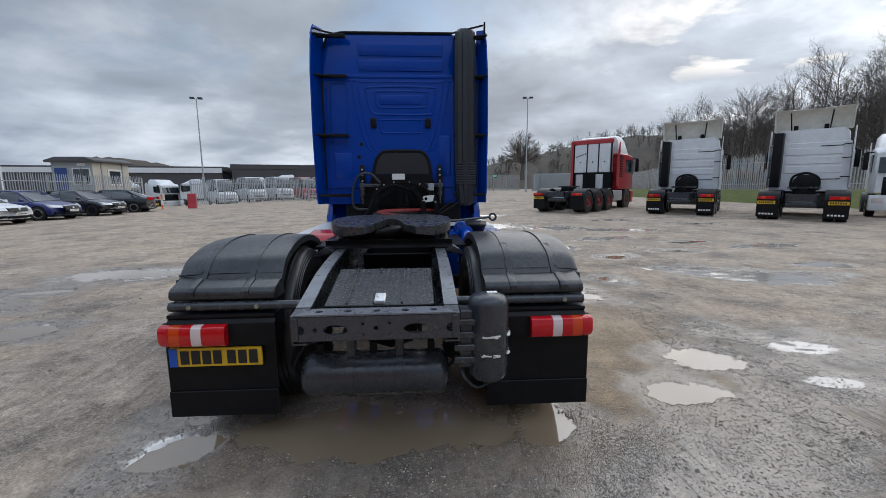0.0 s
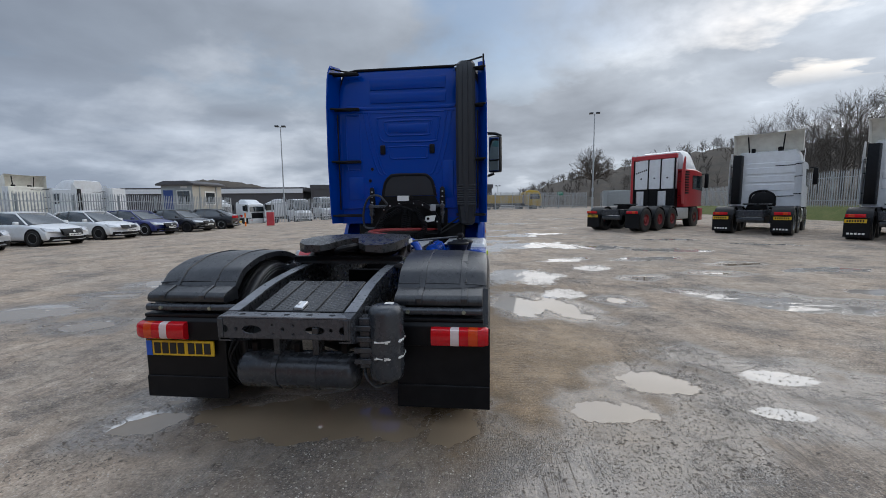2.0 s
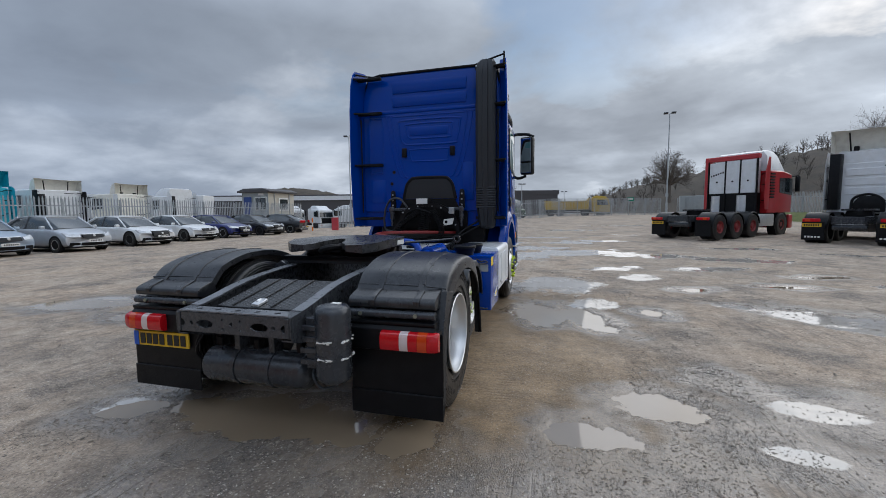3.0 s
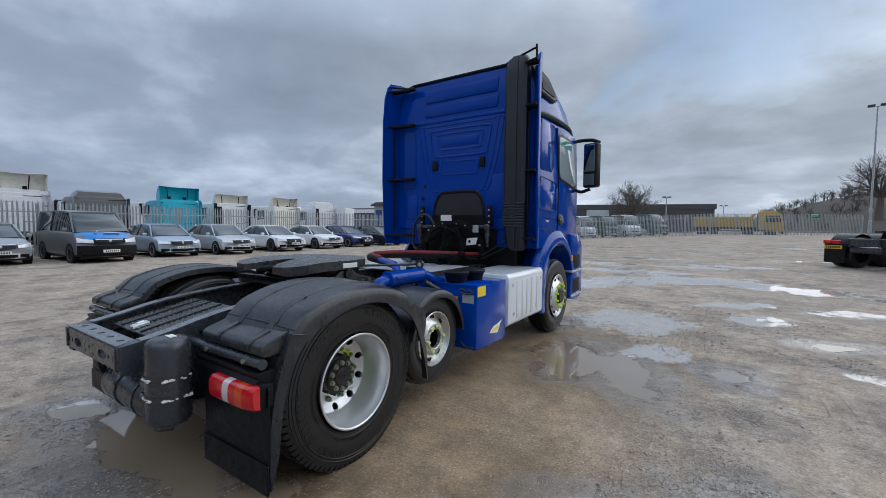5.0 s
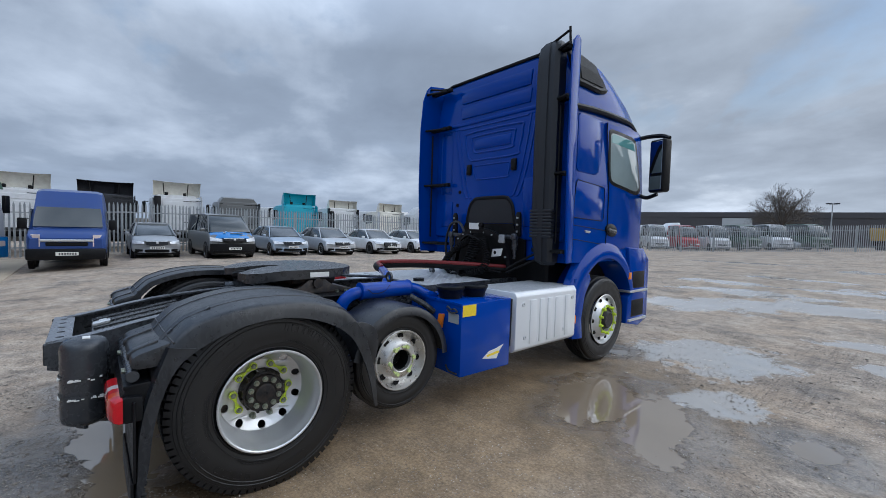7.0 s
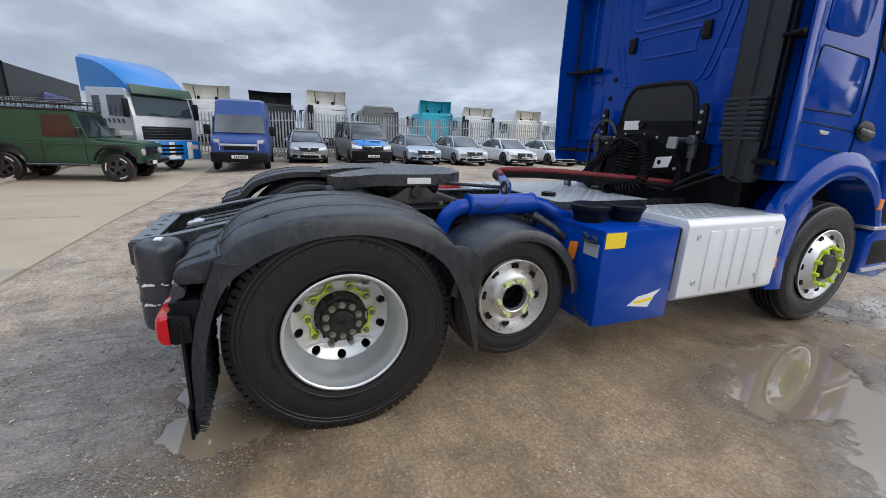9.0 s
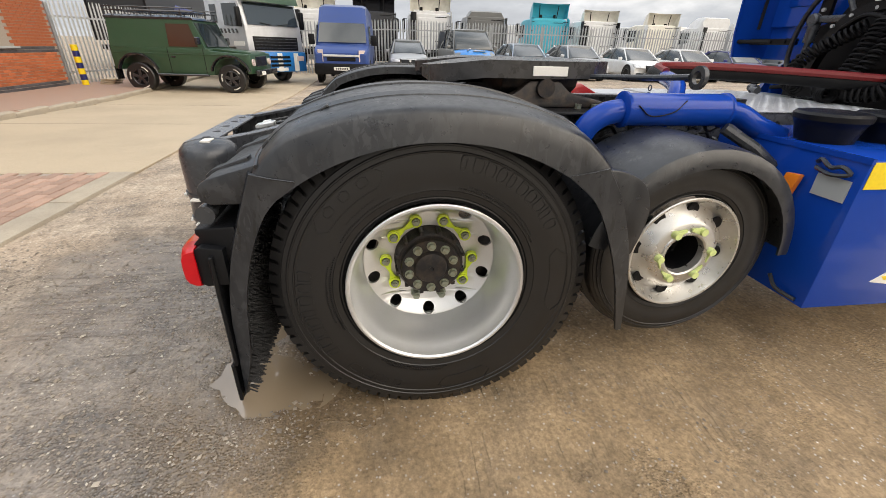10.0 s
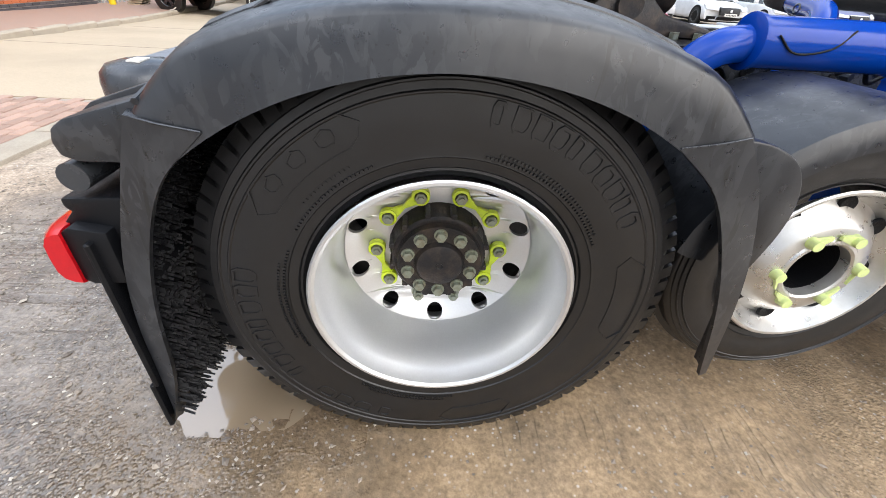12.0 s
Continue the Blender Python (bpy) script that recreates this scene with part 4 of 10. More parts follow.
    lathe(bm, [(0.985, 0.112), (1.008, 0.111), (1.021, 0.108), (1.021, 0.066), (1.026, 0.063), (1.034, 0.059), (1.037, 0.05), (1.038, 0.009), (1.034, 0.006), (1.034, 0.0)], (0, *c), "x", 40)
    part("hub_cap", add_flip(flip, bm), HUB, w, "round hub end cap with rust marks")
    for k in range(10):
        t = 2 * math.pi * k / 10
        bm = B()
        nut(bm, 1.02, c[0] + 0.086 * math.sin(t), c[1] + 0.086 * math.cos(t), 0.0135, 0.018, False)
        part("hub_bolt", add_flip(flip, bm), BOLT, w)
    for k in range(10):
        t = 2 * math.pi * (k + 0.5) / 10
        y, z = c[0] + 0.166 * math.sin(t), c[1] + 0.166 * math.cos(t)
        bm = B()
        nut(bm, 0.937, y, z, 0.0155, 0.034)
        part("wheel_nut", add_flip(flip, bm), BOLT, w)
        if k in (4, 5):
            continue
        bm = B()
        lathe(bm, [(0.940, 0.016), (0.945, 0.024), (0.962, 0.023), (0.964, 0.0165)], (0, y, z), "x", 18, closed=True)
        mate = {0: 1, 1: 0, 2: 3, 3: 2, 6: 7, 7: 6, 8: 9, 9: 8}[k]
        t2 = 2 * math.pi * (mate + 0.5) / 10
        y2, z2 = c[0] + 0.166 * math.sin(t2), c[1] + 0.166 * math.cos(t2)
        d_ = Vector((0, y2 - y, z2 - z)).normalized()
        n_ = Vector((0, -d_.z, d_.y))
        p0, p1 = Vector((0.945, y, z)) + d_ * 0.015, Vector((0.945, y, z)) + d_ * 0.052
        loft(bm, [[p0 - n_ * 0.015, p0 + n_ * 0.015, p0 + n_ * 0.015 + Vector((0.012, 0, 0)), p0 - n_ * 0.015 + Vector((0.012, 0, 0))], [p1 - n_ * 0.004, p1 + n_ * 0.004, p1 + n_ * 0.004 + Vector((0.012, 0, 0)), p1 - n_ * 0.004 + Vector((0.012, 0, 0))]])
        part("nut_indicator", add_flip(flip, bm), YELLOW_TAG, w, "fluorescent yellow wheel nut indicator")
    return w


def small_wheel(parent, flip):
    c = MID
    w = part("wheel", add_flip(flip, tyre_mesh(0.83, 1.07, c, 0.395, 0.222)), RUBBER, parent, "small lifted mid-axle tyre clear of the ground")
    bm = B()
    lathe(bm, [(1.066, 0.228), (1.075, 0.233), (1.079, 0.229), (1.078, 0.222), (1.06, 0.214), (1.035, 0.203), (1.02, 0.19), (1.03, 0.176), (1.055, 0.150), (1.068, 0.138), (1.074, 0.128),
               (1.076, 0.100), (1.081, 0.096), (1.082, 0.088), (1.078, 0.082), (1.06, 0.079), (1.05, 0.078)], (0, *c), "x", 60)
    part("rim", add_flip(flip, bm), ALLOY_OLD, w, "stained aluminium rim")
    # black caps on the unpierced rim paint the shade of its hand holes
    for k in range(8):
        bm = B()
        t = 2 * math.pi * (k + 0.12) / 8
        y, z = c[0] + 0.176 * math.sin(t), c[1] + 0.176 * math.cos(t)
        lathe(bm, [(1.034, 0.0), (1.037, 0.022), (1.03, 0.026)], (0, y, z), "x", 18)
        part("hand_hole_shade", add_flip(flip, bm), DARK, w, "", 0)
    # hub and bore are near black, for the shade deep in the wheel centre
    bm = B()
    lathe(bm, [(0.945, 0.0), (0.95, 0.03), (0.96, 0.034), (0.96, 0.06), (0.94, 0.078)], (0, *c), "x", 30)
    for k in range(8):
        t = 2 * math.pi * k / 8
        cyl(bm, (0.955, c[0] + 0.047 * math.sin(t), c[1] + 0.047 * math.cos(t)), (0.972, c[0] + 0.047 * math.sin(t), c[1] + 0.047 * math.cos(t)), 0.007, 8)
    part("hub", add_flip(flip, bm), DARK, w)
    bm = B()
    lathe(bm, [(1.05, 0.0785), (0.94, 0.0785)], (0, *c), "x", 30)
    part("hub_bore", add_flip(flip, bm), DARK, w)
    for k in range(6):
        t = 2 * math.pi * (k + 0.4) / 6
        y, z = c[0] + 0.108 * math.sin(t), c[1] + 0.108 * math.cos(t)
        bm = B()
        s = 1 if k % 2 else -1
        t2 = t + s * 0.42
        y2, z2 = c[0] + 0.106 * math.sin(t2), c[1] + 0.106 * math.cos(t2)
        cyl(bm, (1.07, y, z), (1.098, y, z), 0.017, 14, 0.014)
        loft(bm, [[(1.078, y, z - 0.015), (1.078, y, z + 0.015), (1.088, y, z + 0.015), (1.088, y, z - 0.015)],
                  [(1.078, y2, z2 - 0.005), (1.078, y2, z2 + 0.005), (1.086, y2, z2 + 0.005), (1.086, y2, z2 - 0.005)]])
        part("nut_indicator", add_flip(flip, bm), PALE_TAG, w, "faded yellow-green wheel nut indicator")
    return w


def steer_wheel(parent, flip):
    c = FRONT
    w = part("wheel", add_flip(flip, tyre_mesh(0.86, 1.15, c, 0.52, 0.292)), RUBBER, parent, "ribbed steer tyre on a polished rim")
    bm = B()
    lathe(bm, [(1.146, 0.298), (1.154, 0.304), (1.158, 0.299), (1.156, 0.29), (1.13, 0.282), (1.115, 0.27), (1.12, 0.25), (1.15, 0.215), (1.172, 0.19), (1.18, 0.178), (1.18, 0.142), (1.172, 0.138), (1.14, 0.136)], (0, *c), "x", 60)
    part("rim", add_flip(flip, bm), ALLOY, w, "polished aluminium steer rim")
    # black caps again for shaded hand holes; the steer rim is not cut through
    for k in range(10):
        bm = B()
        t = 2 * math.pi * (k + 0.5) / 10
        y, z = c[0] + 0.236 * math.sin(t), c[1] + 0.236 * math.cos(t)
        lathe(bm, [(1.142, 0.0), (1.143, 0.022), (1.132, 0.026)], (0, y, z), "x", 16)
        part("hand_hole_shade", add_flip(flip, bm), DARK, w, "", 0)
    bm = B()
    lathe(bm, [(1.14, 0.138), (1.15, 0.12), (1.2, 0.105), (1.215, 0.09), (1.215, 0.0)], (0, *c), "x", 36)
    part("hub", add_flip(flip, bm), HUB, w)
    for k in range(10):
        t = 2 * math.pi * k / 10
        y, z = c[0] + 0.163 * math.sin(t), c[1] + 0.163 * math.cos(t)
        bm = B()
        cyl(bm, (1.178, y, z), (1.222, y, z), 0.021, 12, 0.014)
        t2 = t + 0.6
        tube(bm, [(1.19, y, z), (1.19, c[0] + 0.163 * math.sin(t2), c[1] + 0.163 * math.cos(t2))], 0.0075, 6)
        part("nut_indicator", add_flip(flip, bm), YELLOW_TAG, w, "fluorescent yellow nut cap and indicator")
    return w


for flip in (False, True):
    drive_wheel(truck, flip)
    small_wheel(truck, flip)
    steer_wheel(truck, flip)


# rear mudguards
def guard_centre(a, r):
    """Point at radius r and angle a (degrees from straight up, positive forwards) about the drive axle."""
    return REAR[0] + r * math.sin(radians(a)), REAR[1] + r * math.cos(radians(a))


def rear_guard(parent, flip):
    lab = "wet dark grey plastic mudguard with clipped straps"
    def crease(a):
        """Radius of the outer upper edge: nearly flat on top, with full shoulders."""
        return 0.588 + 0.075 * min(1.0, abs(a) / 40.0) ** 1.75 + 0.010 * max(0.0, (a - 35) / 16)

    def lip_r(a):
        return 0.503 + 0.045 * (a / 42) ** 2

    def skin(a, rise):
        return crease(a) + rise

    bm = B()
    rings = []
    for i in range(33):
        a = -52.5 + 104.0 * i / 32
        c, q = crease(a), lip_r(a)
        m_ = (c + q) / 2
        sec = [(0.600, c - 0.02), (0.603, c + 0.022), (0.622, c + 0.028), (0.80, c + 0.030), (0.95, c + 0.028), (1.06, c + 0.023), (1.14, c + 0.015), (1.185, c + 0.008), (1.205, c + 0.003), (1.215, c - 0.003), (1.221, c - 0.012), (1.229, m_), (1.235, q + 0.012), (1.237, q),
               (1.226, q), (1.217, m_), (1.206, c - 0.012), (1.18, c - 0.004), (1.06, c + 0.012), (0.80, c + 0.018), (0.63, c + 0.014), (0.612, c - 0.02)]
        rings.append([Vector((x, *guard_centre(a, r))) for x, r in sec])
    loft(bm, rings)
    g = part("mudguard", add_flip(flip, bm), GUARD, parent, lab)
    # moulded straps across the top
    for xc, rise in ((0.775, 0.030), (1.055, 0.023)):
        bm = B()
        rings = []
        for i in range(25):
            a = -52 + 103 * i / 24
            tilt = 0.004 if xc > 1 else 0.0
            rings.append([Vector((xc + dx, *guard_centre(a, skin(a, rise + dr - tilt * dx / 0.02)))) for dx, dr in ((-0.021, -0.003), (-0.018, 0.005), (0.018, 0.005), (0.021, -0.003))])
        loft(bm, rings)
        part("strap", add_flip(flip, bm), GUARD, g)
    for a in (-30, -47):
        for xc, rise in ((0.775, 0.031), (1.055, 0.024)):
            bm = B()
            y, z = guard_centre(a, skin(a, rise))
            box(bm, xc - 0.025, xc + 0.025, -0.016, 0.016, -0.006, 0.004, 0.003)
            bm.transform(Matrix.Translation((0, y, z)) @ Matrix.Rotation(radians(-a), 4, "X"))
            part("clip", add_flip(flip, bm), GUARD, g)
    # moulded seam across the back of the arch
    bm = B()
    tube(bm, [(x, *guard_centre(-49, skin(-49, r))) for x, r in ((0.61, 0.026), (0.95, 0.029), (1.14, 0.016), (1.215, 0.002))], 0.006, 6)
    part("seam_bead", add_flip(flip, bm), GUARD, g)
    # rear lower piece: tapers to the flap, with bristles on its inner face
    bm = B()
    outer = [(0.222, 0.936), (0.176, 0.815), (0.125, 0.66), (0.097, 0.5), (0.089, 0.32), (0.081, 0.165)]
    inner = [(0.352, 0.916), (0.262, 0.825), (0.205, 0.70), (0.165, 0.54), (0.142, 0.34), (0.097, 0.17)]
    fine = list(zip(smooth_path([Vector((0, *p)) for p in outer], 5), smooth_path([Vector((0, *p)) for p in inner], 5)))
    rings = []
    for (_, yo, zo), (_, yi, zi) in fine:
        rings.append([Vector(p) for p in ((0.66, yo + 0.02, zo), (1.19, yo, zo), (1.225, yo + 0.012, zo), (1.238, yi, zi), (1.226, yi, zi), (1.212, yo + 0.022, zo), (1.18, yo + 0.014, zo), (0.66, yo + 0.032, zo))])
    loft(bm, rings)
    part("rear_flap_arm", add_flip(flip, bm), GUARD, g)
    bm = B()
    rnd = random.Random(5)
    for k in range(2600):
        s = rnd.random()
        i = min(int(s * 5), 4)
        f = s * 5 - i
        y = outer[i][0] * (1 - f) + outer[i + 1][0] * f + 0.02
        z = outer[i][1] * (1 - f) + outer[i + 1][1] * f
        ln = rnd.uniform(0.024, 0.036)
        x = rnd.uniform(0.7, 1.215)
        p = Vector((x, y, z))
        q = p + Vector((rnd.uniform(-0.003, 0.003), ln, -0.012 + rnd.uniform(-0.003, 0.003)))
        cyl(bm, p, q, 0.0038, 4, 0.0032)
    tagged(part("bristle_mat", add_flip(flip, bm), PLASTIC, g, "black spray-suppressing bristles", 0), kind="stuff")
    # front lower piece
    bm = B()
    outer = [(1.285, 0.938), (1.352, 0.83), (1.408, 0.68), (1.44, 0.53), (1.462, 0.325)]
    inner = [(1.138, 0.918), (1.24, 0.83), (1.315, 0.69), (1.37, 0.535), (1.415, 0.335)]
    fine = list(zip(smooth_path([Vector((0, *p)) for p in outer], 5), smooth_path([Vector((0, *p)) for p in inner], 5)))
    rings = []
    for (_, yo, zo), (_, yi, zi) in fine:
        rings.append([Vector(p) for p in ((1.168, yo - 0.004, zo), (1.19, yo, zo), (1.222, yo - 0.015, zo), (1.238, yi, zi), (1.226, yi, zi), (1.208, yo - 0.022, zo), (1.18, yo - 0.014, zo), (1.168, yo - 0.016, zo))])
    loft(bm, rings)
    part("front_flap_arm", add_flip(flip, bm), GUARD, g)
    # lighter tubes draw the highlight that the wet joint edges catch
    for ya, za, yb, zb in ((0.222, 0.937, 0.352, 0.918), (1.138, 0.92, 1.285, 0.939)):
        bm = B()
        tube(bm, [(1.222, ya + (yb - ya) * (0.1 if ya < 0.5 else 0.9), za + (zb - za) * (0.1 if ya < 0.5 else 0.9)), (1.235, (ya + yb) / 2, (za + zb) / 2), (1.2385, yb if ya < 0.5 else ya, zb if ya < 0.5 else za)], 0.0018, 5)
        part("joint_highlight", add_flip(flip, bm), STEEL, g, "thin lighter line drawn as the highlight along the joint")
    bm = B()
    web = smooth_path([Vector((0, *p)) for p in ((1.28, 0.925), (1.36, 0.912), (1.43, 0.872), (1.464, 0.80), (1.464, 0.72), (1.438, 0.62))], 4)
    prism(bm, [(p.y, p.z) for p in web] + [(1.41, 0.62), (1.39, 0.72), (1.34, 0.83)], "x", 1.15, 1.185, 0.005)
    part("arm_rib", add_flip(flip, bm), GUARD, g)
    # ledge behind the arch, tube under it and lamp carrier
    bm = B()
    prism(bm, [(0.25, 0.955), (0.17, 0.932), (0.11, 0.914), (0.086, 0.898), (0.078, 0.875), (0.083, 0.85), (0.11, 0.84), (0.25, 0.84)], "x", 0.605, 1.19, 0.006)
    part("ledge", add_flip(flip, bm), GUARD, g, "moulded rear ledge of the mudguard")
    for xc in (0.77, 1.07):
        bm = B()
        prism(bm, [(0.2, 0.952), (0.095, 0.916), (0.072, 0.898), (0.072, 0.865), (0.2, 0.91)], "x", xc - 0.022, xc + 0.022, 0.004)
        part("ledge_rib", add_flip(flip, bm), GUARD, g)
    bm = B()
    cyl(bm, (0.42, 0.088, 0.811), (1.19, 0.088, 0.811), 0.027, 18)
    t = part("support_tube", add_flip(flip, bm), STEEL, parent, "painted steel mudguard support tube")
    for xc in (0.70, 1.07):
        bm = B()
        cyl(bm, (xc, 0.050, 0.813), (xc, 0.08, 0.813), 0.014, 6)
        part("clamp_bolt", add_flip(flip, bm), BOLT, t)
    bm = B()
    prism(bm, [(0.038, 0.722), (0.06, 0.745), (0.05, 0.752), (0.05, 0.772), (0.16, 0.776), (0.16, 0.58), (0.04, 0.59)], "x", 0.60, 1.195, 0.006)
    part("lamp_carrier", add_flip(flip, bm), PLASTIC, parent, "black plastic rear lamp carrier")
    for z0, z1, y0 in ((0.30, 0.70, 0.085), (0.148, 0.306, 0.074)):
        bm = B()
        box(bm, 0.615, 1.238, y0, y0 + 0.012, z0, z1, 0.004)
        part("mudflap", add_flip(flip, bm), PLASTIC, parent, "black rubber mudflap")
    # lamp of five coloured fields
    lamp = B()
    prism(lamp, [(0.046, 0.608), (0.046, 0.716), (0.062, 0.726), (0.125, 0.716), (0.125, 0.60), (0.062, 0.598)], "x", 0.87, 1.222, 0.004)
    lp = part("tail_lamp", add_flip(flip, lamp), PLASTIC, parent, "red, amber and white tail lamp cluster")
    for x0, x1, mt, nm in ((0.860, 0.985, RED_LENS, "red_lens"), (0.986, 1.040, WHITE_LENS, "white_lens"), (1.041, 1.100, RED_LENS, "red_lens"), (1.101, 1.160, AMBER_LENS, "amber_lens"), (1.161, 1.228, RED_LENS, "red_lens")):
        bm = B()
        rings = []
        for x in np.linspace(x0, x1, 8):
            e = max(0.0, (x - 1.10) / 0.128)
            y = -0.012 + 0.022 * e ** 3
            k = 1.0 - 0.10 * max(0.0, (x - 1.208) / 0.02) ** 2
            rings.append([Vector((x, p, 0.661 + (z - 0.661) * k)) for p, z in ((0.048, 0.600), (y + 0.024, 0.601), (y + 0.009, 0.610), (y + 0.001, 0.628), (y, 0.66), (y + 0.002, 0.694), (y + 0.010, 0.711), (y + 0.026, 0.720), (0.048, 0.722))])
        loft(bm, rings)
        part(nm, add_flip(flip, bm), mt, lp)
    return g


for flip in (False, True):
    rear_guard(truck, flip)

# number plate: the characters are plain bars
pl = B()
box(pl, -1.206, -0.690, 0.058, 0.072, 0.464, 0.577, 0.004)
plate = part("number_plate", pl, PLATE_YELLOW, truck, "yellow rear number plate with a blue end band")
bm = B()
box(bm, -1.204, -1.160, 0.053, 0.056, 0.467, 0.574)
part("blue_band", bm, PLATE_BLUE, plate)
for k, x in enumerate((-1.143, -1.082, -1.022, -0.962, -0.884, -0.823, -0.762)):
    bm = B()
    box(bm, x, x + 0.047, 0.053, 0.056, 0.481, 0.560)
    part("plate_bar", bm, INK, plate)

# chassis: the rails sweep up towards the coupling
RAIL_LINE = ((-0.255, 0.845), (-0.12, 0.860), (0.02, 0.886), (0.16, 0.918), (0.30, 0.944), (0.48, 0.965), (0.70, 0.983), (1.0, 0.996), (4.2, 0.996))


def rail_z(y):
    for (a, za), (b, zb) in zip(RAIL_LINE, RAIL_LINE[1:]):
        if y <= b:
            return za + (zb - za) * max(0.0, y - a) / (b - a)
    return RAIL_LINE[-1][1]


def slope_up(bm):
    """Leans the cover plate's pieces so that they rise with the rails."""
    for v in bm.verts:
        v.co.z += 0.027 + 0.19 * (v.co.y + 0.06)
    return bm


for s in (-1, 1):
    bm = B()
    prof = [(0.345, 0.845), (0.42, 0.845), (0.42, 0.565), (0.345, 0.565), (0.345, 0.575), (0.41, 0.575), (0.41, 0.835), (0.345, 0.835)]
    loft(bm, [[Vector((s * x, y, z + zt - 0.845 if z > 0.7 else z + min(0.13, (zt - 0.845) * 0.7 + max(0.0, 0.13 - 0.4 * (y + 0.255))))) for x, z in prof] for y, zt in RAIL_LINE])
    rail = part("frame_rail", bm, RAIL, truck, "grey painted steel chassis rail")
    # thin plate whose lighter colour carries the sky's sheen along the rail top
    bm = B()
    loft(bm, [[Vector((s * x, y, zt + dz)) for x, dz in ((0.346, 0.0005), (0.421, 0.0005), (0.421, 0.004), (0.346, 0.004))] for y, zt in ((-0.15, rail_z(-0.15)),) + RAIL_LINE[1:-1] + ((2.2, 0.996),)])
    part("rail_top", bm, FLANGE, rail, "worn top flange of the rail, paler for the sky's sheen")
    for k in range(22):
        bm = B()
        y = 0.0 + 0.165 * k
        for dz in (0.845 - rail_z(y), 0.935 - rail_z(y)):
            cyl(bm, (s * 0.42, y, 0.79 - dz - (0.02 if k % 2 else 0)), (s * 0.428, y, 0.79 - dz - (0.02 if k % 2 else 0)), 0.012, 8)
        part("rail_bolt", bm, DARK, rail)
holes = [ring2(0.062, 24, -0.20, -0.002, 0.026), ring2(0.062, 24, 0.20, -0.002, 0.026)]
for x, y, r in ((0, 0.004, 0.012), (-0.065, 0.028, 0.008), (0.065, 0.028, 0.008), (-0.065, -0.028, 0.008), (0.065, -0.028, 0.008), (-0.30, 0.0, 0.012), (0.30, 0.0, 0.012), (-0.375, 0.0, 0.024), (0.375, 0.0, 0.024)):
    holes.append(ring2(r, 12, x, y))
up_plate = Matrix(((1, 0, 0, 0), (0, 0, 1, -0.26), (0, 1, 0, 0.775), (0, 0, 0, 1)))
end = part("end_crossmember", holed_plate([(-0.418, -0.055), (0.418, -0.055), (0.418, 0.066), (-0.418, 0.066)], holes, 0.005, up_plate), RAIL, truck, "grey steel end crossmember with oval holes")
holes = [ring2(0.02 if k in (0, 1, 2, 3, 4) else 0.01, 14, -0.29 + 0.145 * k, 0.0) for k in range(5)]
part("top_flange", holed_plate([(-0.40, -0.055), (0.40, -0.055), (0.335, 0.055), (-0.335, 0.055)], holes, 0.004, Matrix.Translation((0, -0.205, 0.848))), FLANGE, end)
bm = B()
box(bm, -0.41, 0.41, -0.25, -0.16, 0.712, 0.72)
part("bottom_flange", bm, STEEL, end)
for x in (-0.395, 0.395):
    bm = B()
    box(bm, x - 0.014, x + 0.014, -0.272, -0.262, 0.72, 0.84, 0.003)
    part("end_plate", bm, STEEL, end)
# ribbed cover plate between the rails
bm = B()
box(bm, -0.30, 0.30, -0.06, 0.46, 0.800, 0.812, 0.004)
cover = part("cover_plate", slope_up(bm), COVER, truck, "wet black ribbed cover plate between the rails")
for x in (-0.18, -0.03, 0.12):
    bm = B()
    box(bm, x - 0.006, x + 0.006, -0.05, 0.45, 0.811, 0.822, 0.003)
    part("cover_rib", slope_up(bm), COVER, cover)
rnd = random.Random(8)
bm = B()
for i in range(18):
    for k in range(15):
        x, y = -0.275 + 0.0325 * i, -0.03 + 0.0325 * k + (0.016 if i % 2 else 0.0)
        if rnd.random() < 0.08 or min(abs(x - q) for q in (-0.18, -0.03, 0.12)) < 0.014:
            continue
        r = rnd.uniform(0.006, 0.0075)
        lathe(bm, [(0.8115, r), (0.8155, r * 0.75), (0.816, 0.0)], (x, y, 0), "z", 7)
tagged(part("cover_stud", slope_up(bm), DROPS, cover, "worn wet studs of the cover plate"), kind="stuff")
bm = B()
box(bm, -0.03, 0.03, -0.055, 0.04, 0.812, 0.835, 0.005)
cyl(bm, (-0.012, -0.02, 0.836), (-0.012, 0.02, 0.836), 0.008, 8)
part("latch", slope_up(bm), ALU, cover, "bright metal latch")
# inner cross tubes, cables and axle in the gap
for y in (0.72, 1.9, 2.6):
    bm = B()
    box(bm, -0.345, 0.345, y, y + 0.06, 0.62, 0.80, 0.005)
    part("crossmember", bm, DARK, truck)
for y, z, r in ((REAR[0], REAR[1], 0.075), (MID[0], MID[1], 0.06), (FRONT[0], FRONT[1] - 0.05, 0.06)):
    bm = B()
    cyl(bm, (-0.95, y, z), (0.95, y, z), r, 18)
    if r == 0.075:
        lathe(bm, [(-0.22, 0.06), (-0.16, 0.19), (0.0, 0.235), (0.16, 0.19), (0.22, 0.06)], (0, y, z), "x", 24)
    part("axle", bm, DARK, truck)
